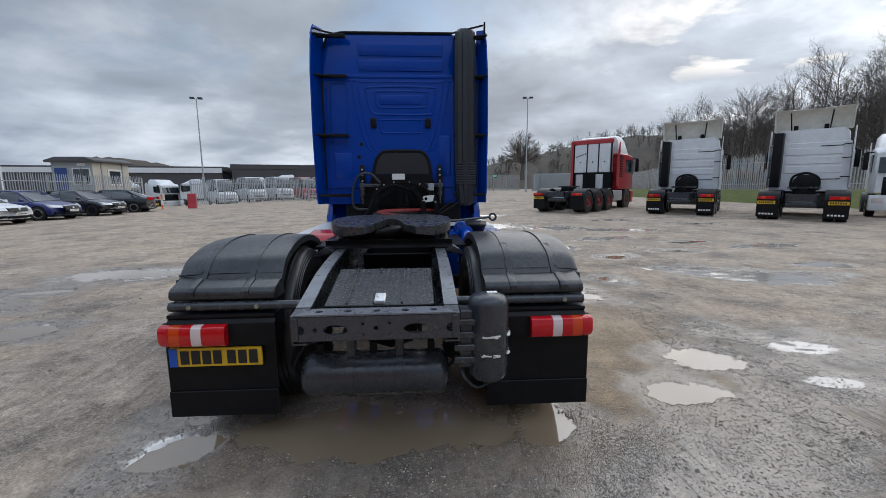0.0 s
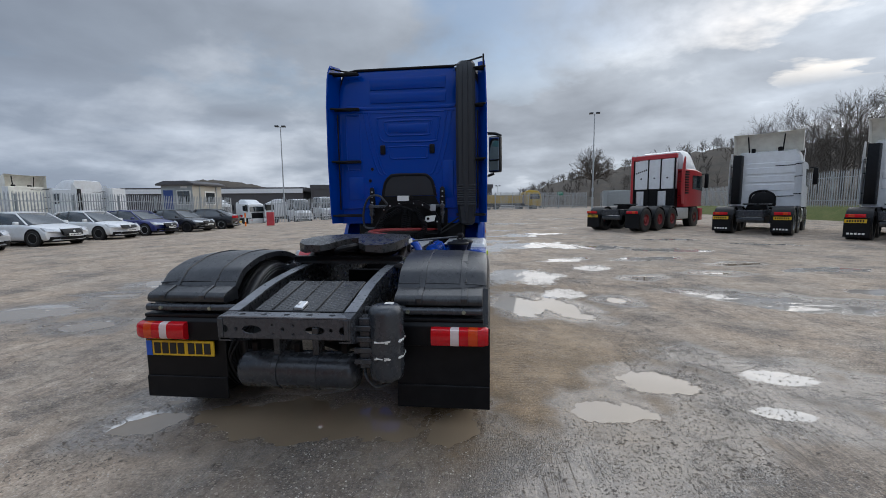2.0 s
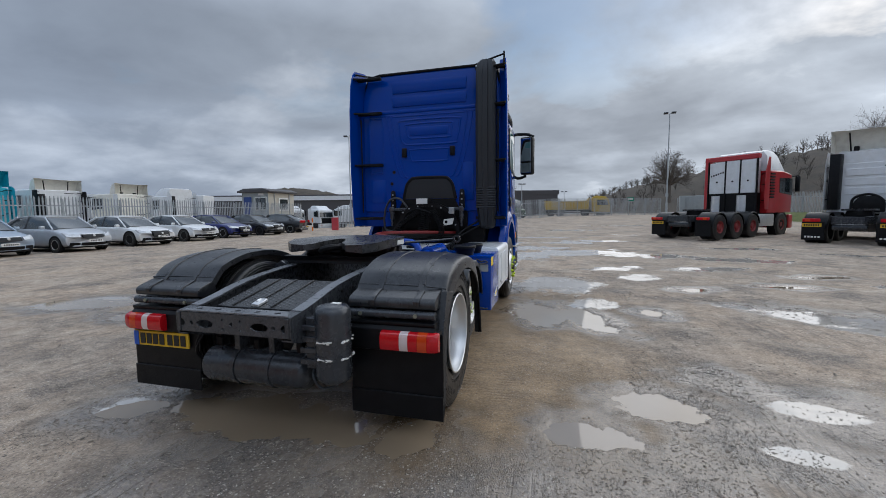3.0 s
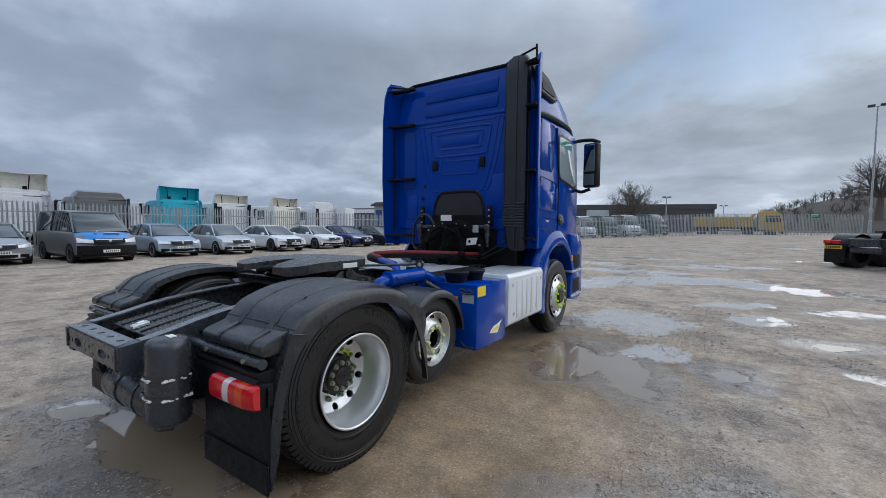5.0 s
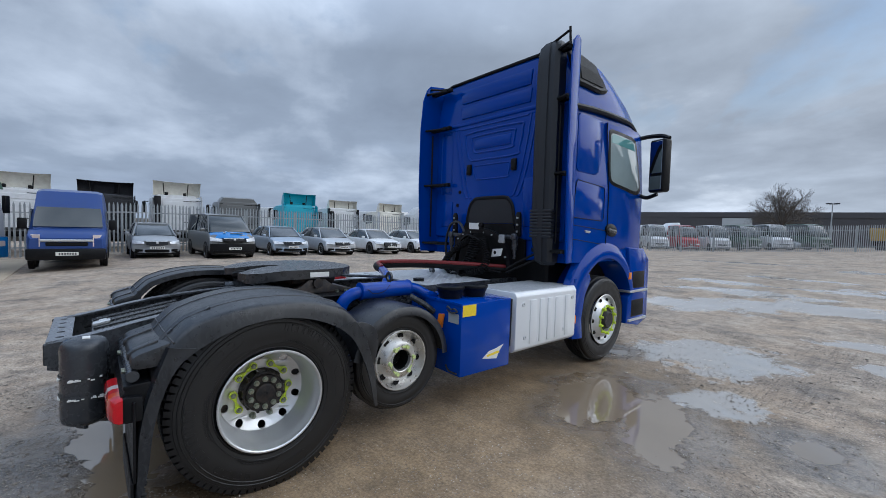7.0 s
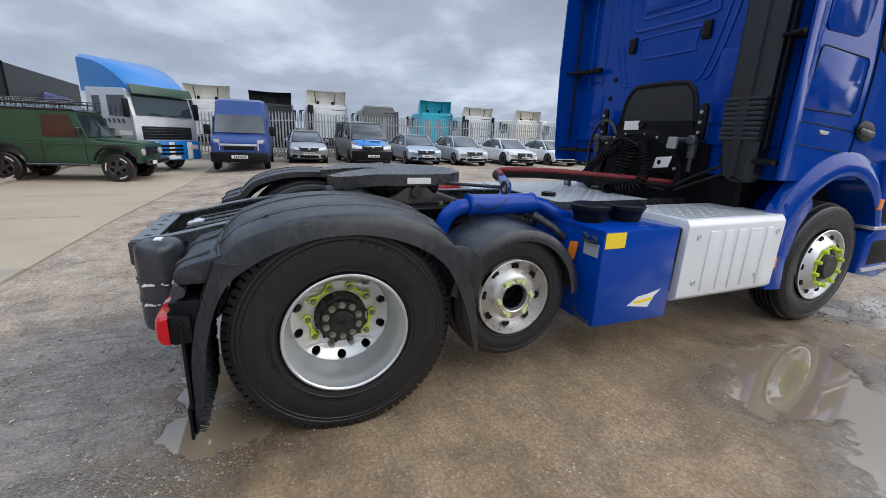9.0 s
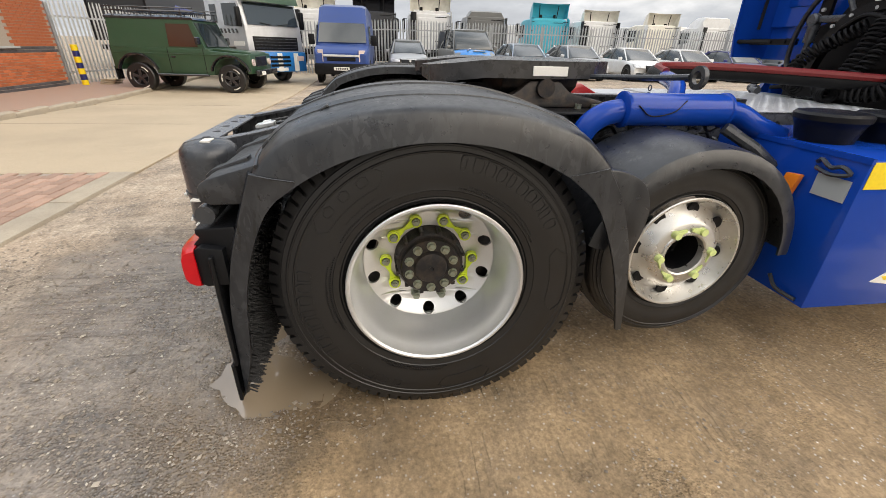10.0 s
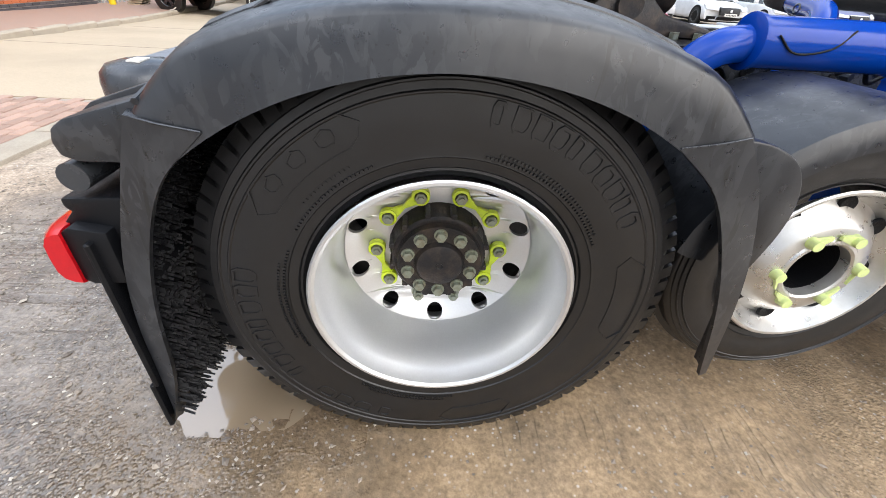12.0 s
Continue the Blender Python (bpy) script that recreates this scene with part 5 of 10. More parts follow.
for k, (x0, x1, z) in enumerate(((-0.31, -0.25, 0.83), (0.31, 0.28, 0.82), (-0.2, -0.3, 0.72), (0.22, 0.3, 0.71))):
    bm = B()
    tube(bm, smooth_path([(x0, -0.1, z - 0.05), (x0, 0.3, z), (x1, 0.65, z - 0.02), (x1 * 0.7, 0.9, z - 0.06), (x1 * 0.5, 1.2, z - 0.1)], 6), 0.012, 7)
    part("cable", bm, DARK, truck)
for s in (-1, 1):
    bm = B()
    lathe(bm, [(0.3, 0.0), (0.3, 0.12), (0.36, 0.135), (0.42, 0.12), (0.48, 0.135), (0.54, 0.12), (0.56, 0.09), (0.56, 0.0)], (s * 0.5, 0.42, 0.05), "z", 24)
    part("air_spring", bm, DARK, truck, "black rubber air spring")

# air tanks
bm = B()
lathe(bm, [(-0.46, 0.0), (-0.455, 0.05), (-0.44, 0.095), (-0.415, 0.118), (-0.40, 0.125), (0.33, 0.125), (0.345, 0.118), (0.37, 0.095), (0.385, 0.05), (0.39, 0.0)], (0, 0.02, 0.415), "x", 32)
tank = part("air_tank", bm, STEEL, truck, "dark grey steel air tank slung across the frame")
for x in (-0.17, 0.10):
    bm = B()
    lathe(bm, [(x - 0.018, 0.1255), (x - 0.018, 0.132), (x + 0.018, 0.132), (x + 0.018, 0.1255)], (0, 0.02, 0.415), "x", 32, closed=True)
    box(bm, x - 0.022, x + 0.022, -0.04, 0.06, 0.535, 0.72, 0.004)
    part("strap", bm, STEEL, tank)
for x in (-0.35, -0.05, 0.28):
    bm = B()
    box(bm, x - 0.02, x + 0.02, 0.0, 0.05, 0.53, 0.6, 0.004)
    part("tank_port", bm, DARK, tank)
for pts, r in (([(-0.44, -0.03, 0.42), (-0.49, -0.06, 0.52), (-0.45, -0.05, 0.64), (-0.38, 0.0, 0.7)], 0.011), ([(-0.44, -0.01, 0.40), (-0.47, -0.08, 0.5), (-0.41, -0.09, 0.62), (-0.36, 0.0, 0.72)], 0.008),
               ([(0.37, -0.02, 0.45), (0.43, -0.06, 0.56), (0.36, -0.04, 0.7), (0.3, 0.05, 0.74)], 0.011)):
    bm = B()
    tube(bm, smooth_path(pts, 6), r, 7)
    part("pipe", bm, DARK, tank)
bm = B()
lathe(bm, [(0.412, 0.0), (0.414, 0.05), (0.424, 0.085), (0.442, 0.104), (0.465, 0.109), (0.845, 0.109), (0.872, 0.103), (0.890, 0.086), (0.900, 0.05), (0.904, 0.0)], (0.592, -0.09, 0), "z", 32)
vt = part("upright_air_tank", bm, STEEL, truck, "upright dark grey air tank strapped beside the frame")
for z in (0.595, 0.70):
    bm = B()
    rnd = random.Random(int(z * 100))
    lathe(bm, [(z - 0.006, 0.110), (z - 0.006, 0.114), (z + 0.006, 0.114), (z + 0.006, 0.110)], (0.592, -0.09, 0), "z", 32, closed=True)
    part("strap", bm, STEEL, vt)
    for k in range(26):
        bm = B()
        a = rnd.choice((rnd.uniform(-2.0, -1.2), rnd.uniform(-0.6, 0.7)))
        r = 0.1145
        p = Vector((0.592 + r * math.cos(a), -0.09 + r * math.sin(a), z - 0.012 + rnd.uniform(-0.006, 0.006)))
        ln_, hh_ = rnd.uniform(0.004, 0.014), rnd.uniform(0.0015, 0.004)
        box(bm, p.x - ln_ * abs(math.sin(a)) - 0.001, p.x + ln_ * abs(math.sin(a)) + 0.001, p.y - ln_ * abs(math.cos(a)) - 0.001, p.y + ln_ * abs(math.cos(a)) + 0.001, p.z - hh_, p.z + hh_)
        part("scuff", bm, PAPER, vt, "", 0)
bm = B()
box(bm, 0.585, 0.64, -0.10, -0.065, 0.899, 0.905)
part("sticker", bm, PAPER, vt)
bm = B()
box(bm, 0.43, 0.50, -0.14, -0.03, 0.50, 0.82, 0.006)
for z in (0.53, 0.6, 0.67, 0.74):
    box(bm, 0.40, 0.52, -0.16, -0.13, z, z + 0.035, 0.004)
cyl(bm, (0.60, -0.09, 0.38), (0.60, -0.09, 0.41), 0.012, 8)
tube(bm, smooth_path([(0.60, -0.09, 0.385), (0.52, -0.13, 0.38), (0.45, -0.1, 0.45), (0.44, 0.02, 0.55)], 6), 0.009, 7)
part("bracket", bm, STEEL, vt)

# fifth wheel coupling
out = [(-0.20, 0.80), (-0.34, 0.825), (-0.43, 0.91), (-0.475, 1.06), (-0.48, 1.38), (-0.43, 1.57), (-0.30, 1.70), (-0.14, 1.75), (0.14, 1.75), (0.30, 1.70), (0.43, 1.57), (0.48, 1.38), (0.475, 1.06), (0.43, 0.91),
       (0.34, 0.825), (0.20, 0.80), (0.16, 0.86), (0.11, 0.90), (0.085, 1.0), (0.05, 1.08), (0.035, 1.17), (-0.035, 1.17), (-0.05, 1.10), (-0.075, 1.02), (-0.12, 0.94), (-0.13, 0.87)]
bm = holed_plate(out, [], 0.026, Matrix.Identity(4))
bmesh.ops.triangulate(bm, faces=bm.faces[:])
bmesh.ops.subdivide_edges(bm, edges=[e for e in bm.edges if e.calc_length() > 0.2], cuts=2)
for v in bm.verts:
    y = v.co.y
    v.co.z += 1.185 - max(0.0, 1.06 - y) * 0.12 - (0.02 if v.co.z < 0 and abs(v.co.x) > 0.3 else 0)
fifth = part("fifth_wheel", bm, GREASE, truck, "worn greasy fifth wheel coupling plate", 30)
bm = B()
prism(bm, [(-0.42, 1.10), (-0.34, 1.05), (0.34, 1.05), (0.42, 1.10), (0.44, 1.15), (-0.44, 1.15)], "y", 1.14, 1.5, 0.01)
part("plate_ribs", bm, HUB, fifth)
bm = B()
tube(bm, smooth_path([(-0.09, 0.90, 1.12), (-0.03, 0.84, 1.14), (0.04, 0.86, 1.155), (0.07, 0.95, 1.15), (0.0, 1.06, 1.15)], 6), 0.028, 8)
box(bm, -0.06, 0.06, 0.98, 1.2, 1.09, 1.15, 0.012)
part("jaw", bm, DARK, fifth, "black locking jaw")
for s in (-1, 1):
    bm = B()
    prism(bm, [(1.06, 1.015), (1.68, 1.015), (1.62, 1.045), (1.46, 1.08), (1.40, 1.13), (1.26, 1.13), (1.20, 1.08), (1.10, 1.045)], "x", s * 0.39, s * 0.46, 0.012)
    cyl(bm, (s * 0.37, 1.33, 1.10), (s * 0.485, 1.33, 1.10), 0.04, 16)
    part("pedestal", bm, HUB, fifth, "cast fifth wheel pedestal")
    bm = B()
    for k, y in enumerate((1.06, 1.14, 1.5, 1.58)):
        cyl(bm, (s * 0.47, y, 1.014), (s * 0.47, y, 1.034), 0.016, 6)
    part("pedestal_bolt", bm, BOLT, fifth)
bm = B()
box(bm, 0.478, 0.486, 1.26, 1.42, 1.15, 1.19, 0.002)
part("maker_label", bm, PAPER, fifth, "worn cream metal label")
bm = B()
box(bm, -0.60, 0.60, 1.0, 1.72, 1.0005, 1.014, 0.004)
part("mounting_plate", bm, PLASTIC, truck, "black steel fifth wheel mounting plate")
bm = B()
prism(bm, [(0.93, 1.004), (0.998, 1.004), (0.998, 1.07), (0.93, 1.07), (0.94, 1.045), (0.94, 1.025)], "x", -0.50, 0.48, 0.004)
part("cross_beam", bm, PLASTIC, truck, "black cross beam under the fifth wheel")
for s in (-1, 1):
    bm = B()
    prism(bm, [(s * 0.425, 0.985), (s * 0.57, 0.95), (s * 0.575, 0.965), (s * 0.48, 1.03), (s * 0.425, 1.0)], "y", 0.86, 0.99, 0.003)
    part("gusset", bm, STEEL, truck, "grey steel gusset beside the cross beam")
bm = B()
tube(bm, smooth_path([(0.45, 1.55, 1.15), (0.62, 1.62, 1.16), (0.78, 1.67, 1.17), (0.90, 1.7, 1.18)], 5), 0.011, 8)
lathe(bm, [(1.70, 0.022), (1.70, 0.04), (1.716, 0.04), (1.716, 0.022)], (0.935, 0, 1.18), "y", 16, closed=True)
part("release_handle", bm, STEEL, fifth, "steel release handle with a ring end")
bm = B()
for k in range(9):
    z = 1.12 - 0.03 * k
    lathe(bm, [(-0.003, 0.011), (0.0, 0.014), (0.003, 0.011), (0.0, 0.008)], (0.62, 1.74, z), "x" if k % 2 else "y", 10, closed=True)
part("chain", bm, STEEL, fifth, "short hanging chain", 0)
bm = B()
prism(bm, [(1.72, 0.90), (2.12, 0.90), (2.16, 0.98), (2.02, 1.05), (1.80, 1.03), (1.71, 0.96)], "x", -0.86, -0.60, 0.02)
part("valve_cover", bm, RED, truck, "dark red cover behind the mudguard")
# ---- cab of the tractor unit ----
def cab_half(y):
    """Half width of the cab at y."""
    return 1.125 - 0.05 * max(0.0, (y - 5.0) / 0.85) ** 2 - 0.02 * max(0.0, (4.1 - y) / 0.25) ** 2


SIDE_TOP = 2.93
bm = B()
rings = []
CY = (3.86, 3.9, 4.05, 4.3, 4.6, 4.9, 5.2, 5.45, 5.62, 5.72, 5.78)
for y in CY:
    w = cab_half(y)
    front = max(0.0, (y - 5.3) / 0.48)
    top = SIDE_TOP + 0.02 - 0.12 * front ** 2
    zb = 1.23 if y < 5.3 else 1.15
    if y > 5.6:
        w -= 0.12 * ((y - 5.6) / 0.18) ** 1.5
    rings.append([Vector((-w, y, zb)), Vector((-w, y, 1.7)), Vector((-w, y, 2.1)), Vector((-w + 0.015, y, 2.6)), Vector((-w + 0.03, y, top)), Vector((-w + 0.09, y, top + 0.03)),
                  Vector((w - 0.09, y, top + 0.03)), Vector((w - 0.03, y, top)), Vector((w - 0.015, y, 2.6)), Vector((w, y, 2.1)), Vector((w, y, 1.7)), Vector((w, y, zb))])
loft(bm, rings)
cab = part("cab", bm, BLUE, truck, "royal blue painted steel sleeper cab")

# pressed back panel
back = B()
box(back, -1.09, 1.09, 3.835, 3.865, 1.46, 3.0, 0.012)
bp = part("back_panel", back, BLUE, cab, "pressed blue cab back panel with swages")


def ridge(parent, pts, r=0.011, y=3.836, flat=0.8, mat=BLUE, nm="swage"):
    """A raised pressing that follows a line on the back panel, points (x, z)."""
    bm = B()
    tube(bm, smooth_path([(p[0], y, p[1]) for p in pts], 5), r, 8)
    for v in bm.verts:
        v.co.y = y + (v.co.y - y) * flat
    part(nm, bm, mat, parent)


def loop_pts(x0, x1, z0, z1, c, slant=0.0):
    return [(x0 + c, z0), (x1 - c, z0), (x1, z0 + c), (x1 + slant, z1 - c), (x1 + slant - c, z1), (x0 - slant + c, z1), (x0 - slant, z1 - c), (x0, z0 + c), (x0 + c, z0)]


def raised(parent, x0, x1, z0, z1, proud, bev, slant=0.0, mat=BLUE, nm="pressing", y=3.835):
    bm = B()
    prism(bm, [(x0, z0), (x1, z0), (x1 + slant, z1), (x0 - slant, z1)], "y", y + 0.02, y - proud, bev)
    return part(nm, bm, mat, parent)


for o_ in (0.0, 0.075):
    ridge(bp, [(-0.70 + o_, 2.95), (-0.64 + o_, 2.6), (-0.56 + o_, 2.25), (-0.48 + o_, 2.03), (-0.43 + o_, 1.99)], 0.014)
    ridge(bp, [(0.68 - o_, 2.95), (0.62 - o_, 2.6), (0.54 - o_, 2.25), (0.46 - o_, 2.03), (0.41 - o_, 1.99)], 0.014)
ridge(bp, [(-0.58, 2.93), (0.56, 2.93)], 0.014)
ridge(bp, loop_pts(-0.442, 0.436, 2.49, 2.86, 0.07, 0.045), 0.017)
ridge(bp, loop_pts(-0.35, 0.34, 2.585, 2.80, 0.05, 0.02), 0.015)
raised(bp, -0.31, 0.30, 2.62, 2.76, 0.012, 0.018, 0.01)
ridge(bp, loop_pts(-0.29, 0.275, 2.234, 2.413, 0.03, 0.02), 0.013)
ridge(bp, loop_pts(-0.98, -0.76, 2.08, 2.90, 0.05), 0.013)
raised(bp, -0.97, -0.72, 1.6, 1.96, 0.014, 0.02, 0.0)
raised(bp, 0.52, 0.70, 1.62, 2.2, 0.012, 0.02, 0.0)
for s, x in ((-1, -0.40), (1, 0.37)):
    bm = B()
    box(bm, x - 0.04, x + 0.04, 3.805, 3.84, 2.30, 2.44, 0.012, 2)
    box(bm, x - 0.025, x + 0.025, 3.80, 3.82, 2.32, 2.42, 0.006)
    part("vent_cover", bm, PLASTIC, bp, "black plastic vent cover")
for x, z in ((-0.58, 2.08), (0.55, 2.08), (-0.62, 1.9), (0.62, 1.8)):
    bm = B()
    lathe(bm, [(3.835, 0.026), (3.826, 0.024), (3.826, 0.0)], (x, 0, z), "y", 14)
    part("grommet", bm, DARK, bp)
# recess over the drive line, with black lining
bm = B()
arch = [(-0.43, 1.66), (-0.41, 1.77), (-0.375, 1.885), (-0.31, 1.96), (-0.22, 1.99), (0.22, 1.99), (0.31, 1.96), (0.37, 1.885), (0.40, 1.77), (0.42, 1.66)]
tube(bm, smooth_path([(x * 0.98, 3.83, z - 0.01) for x, z in arch], 5), 0.024, 10)
for v in bm.verts:
    v.co.y = 3.83 + (v.co.y - 3.83) * 0.6
part("recess_rim", bm, PLASTIC, bp, "black plastic rim of the rear recess")
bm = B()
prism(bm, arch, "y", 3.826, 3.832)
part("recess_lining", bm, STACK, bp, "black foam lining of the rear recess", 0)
# near-black sheet on the panel, painting the shaded void below the recess
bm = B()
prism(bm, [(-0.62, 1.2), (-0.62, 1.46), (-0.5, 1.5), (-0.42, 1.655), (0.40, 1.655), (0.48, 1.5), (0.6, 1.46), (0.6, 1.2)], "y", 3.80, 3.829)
part("drive_line_gap", bm, DARK, bp, "near-black sheet for the shade under the cab back", 0)

# roof: high fairing that slopes to the front
bm = B()
rings = []
for y, w, zt, zb in ((3.84, 1.07, 3.50, 2.9), (3.86, 1.09, 3.56, 2.9), (4.0, 1.10, 3.60, 2.93), (4.3, 1.10, 3.60, 2.95), (4.6, 1.10, 3.57, 2.96), (4.9, 1.09, 3.48, 2.97), (5.15, 1.07, 3.36, 2.97), (5.4, 1.04, 3.19, 2.94), (5.58, 0.99, 3.0, 2.86), (5.66, 0.95, 2.86, 2.82)):
    zm = zb + (zt - zb) * 0.55
    rings.append([Vector(p) for p in ((-w - 0.02, y, zb), (-w + 0.01, y, zm), (-w + 0.10, y, zt - 0.05), (-w + 0.2, y, zt), (-0.4, y, zt + 0.012), (0.4, y, zt + 0.012), (w - 0.2, y, zt), (w - 0.10, y, zt - 0.05), (w - 0.01, y, zm), (w + 0.02, y, zb))])
loft(bm, rings)
roof = part("roof", bm, BLUE, cab, "blue high roof fairing")
ridge(roof, [(-0.95, 3.02), (-0.6, 3.0), (0.0, 3.0), (0.72, 3.0)], 0.03, 3.84, 0.7)
ridge(roof, [(-0.95, 2.955), (-0.6, 2.945), (0.0, 2.945), (0.72, 2.945)], 0.016, 3.836, 0.6)
raised(roof, -0.58, 0.58, 3.27, 3.45, 0.012, 0.012, 0.02)
raised(roof, -0.58, 0.58, 3.07, 3.23, 0.012, 0.012, 0.02)
bm = B()
tube(bm, [(-0.98, 3.86, 3.54), (-0.8, 3.85, 3.575), (0.72, 3.85, 3.58)], 0.02, 8)
part("roof_seam", bm, DARK, roof, "black roof edge seal")
for s in (-1, 1):
    bm = B()
    tube(bm, smooth_path([(s * 1.118, 3.87, 2.93), (s * 1.12, 4.3, 2.965), (s * 1.115, 4.8, 2.98), (s * 1.09, 5.2, 2.98), (s * 1.05, 5.45, 2.93)], 5), 0.035, 8)
    part("gutter_trim", bm, PLASTIC, cab, "black roof gutter trim")
    bm = B()
    rings = []
    for k, (y, z0, z1) in enumerate(((3.9, 3.2, 3.56), (3.97, 3.17, 3.585), (4.40, 3.17, 3.54), (4.52, 3.2, 3.42), (4.58, 3.22, 3.3))):
        o = 1.09 if 0 < k < 4 else 1.07
        rings.append([Vector((s * p[0], y, p[1])) for p in ((0.95, z0), (o + 0.035, z0), (o + 0.05, z0 + 0.03), (o + 0.02, (z0 + z1) / 2), (o - 0.05, z1 - 0.02), (0.9, z1))])
    loft(bm, rings)
    it = part("air_intake", bm, PLASTIC, roof, "black roof air intake grille")
    bm = B()
    rings = []
    for y, z0, z1 in ((3.98, 3.24, 3.53), (4.40, 3.24, 3.49), (4.47, 3.26, 3.41)):
        rings.append([Vector((s * p[0], y, p[1])) for p in ((1.0, z0), (1.142, z0), (1.118, (z0 + z1) / 2), (1.062, z1), (0.97, z1))])
    loft(bm, rings)
    part("intake_mesh", bm, DARK, it, "", 0)

# side deflector fins behind the cab, with brackets
for s in (-1, 1):
    bm = B()
    rings = []
    for z, yb, xo in ((1.24, 3.60, 1.19), (1.4, 3.57, 1.195), (2.2, 3.54, 1.20), (3.0, 3.545, 1.195), (3.40, 3.57, 1.18), (3.56, 3.62, 1.17), (3.63, 3.68, 1.16)):
        yb += 0.14 if s > 0 else 0.04   # the deflector beside the stack is the shorter one
        xo += 0.012 if s > 0 else 0.0
        xi = xo - 0.012
        rings.append([Vector((s * xo, yb, z)), Vector((s * (xo + 0.004), yb + 0.03, z)), Vector((s * 1.134, 3.95, z)), Vector((s * 1.07, 3.95, z)), Vector((s * 1.07, 3.88, z)), Vector((s * (xi - 0.004), yb + 0.03, z)), Vector((s * (xi - 0.006), yb, z))])
    loft(bm, rings)
    fin = part("side_deflector", bm, BLUE, cab, "tall blue side wind deflector")
    for z in (1.36, 2.19, 2.98, 3.5):
        bm = B()
        tube(bm, [(s * 0.86, 3.80, z), (s * 0.93, 3.75, z), (s * 1.10, 3.69, z), (s * 1.185, 3.66, z)], 0.016, 8)
        box(bm, min(s * 0.74, s * 1.16), max(s * 0.74, s * 1.16), 3.735, 3.80, z - 0.022, z + 0.022, 0.006)
        for xb in (0.80, 0.93, 1.10):
            cyl(bm, (s * xb, 3.722, z), (s * xb, 3.74, z), 0.014, 8)
        part("bracket", bm, DARK, fin, "black deflector bracket")
    bm = B()
    cyl(bm, (s * 1.07, 3.72, 1.45), (s * 1.07, 3.72, 2.9), 0.012, 8)
    part("stay_rod", bm, DARK, fin)
for pts in ([(0.70, 3.80, 3.56), (0.78, 3.78, 3.58), (1.14, 3.70, 3.64)], [(-1.14, 3.72, 3.58), (-1.02, 3.78, 3.56), (-0.9, 3.82, 3.55)], [(1.155, 3.72, 3.5), (1.155, 3.71, 3.59), (1.155, 3.70, 3.68)]):
    bm = B()
    tube(bm, pts, 0.013, 8)
    part("top_stay", bm, DARK, cab, "thin dark stay rod")

# upright air intake stack
bm = B()
rings = []
for z, x0, x1, y0 in ((1.20, 0.84, 0.98, 3.74), (1.24, 0.79, 1.02, 3.70), (1.5, 0.76, 1.04, 3.67), (1.75, 0.75, 1.04, 3.67), (2.6, 0.745, 1.035, 3.67), (3.4, 0.75, 1.035, 3.68), (3.56, 0.76, 1.03, 3.70), (3.615, 0.80, 1.0, 3.74)):
    rings.append([Vector(p) for p in ((x0, 3.84, z), (x0, y0 + 0.04, z), (x0 + 0.04, y0, z), (x0 + 0.10, y0 + 0.006, z), (x0 + 0.105, y0 - 0.006, z), (x1 - 0.11, y0 - 0.006, z), (x1 - 0.105, y0 + 0.006, z), (x1 - 0.04, y0, z), (x1, y0 + 0.04, z), (x1, 3.84, z))])
loft(bm, rings)
stack = part("air_intake_duct", bm, STACK, cab, "tall black plastic air intake stack")
for k in range(9):
    z = 1.50 + 0.035 * k
    bm = B()
    box(bm, 0.756, 1.045, 3.663, 3.83, z, z + 0.031, 0.010, 2)
    part("bellows_fold", bm, STACK, stack, "black rubber bellows of the intake")

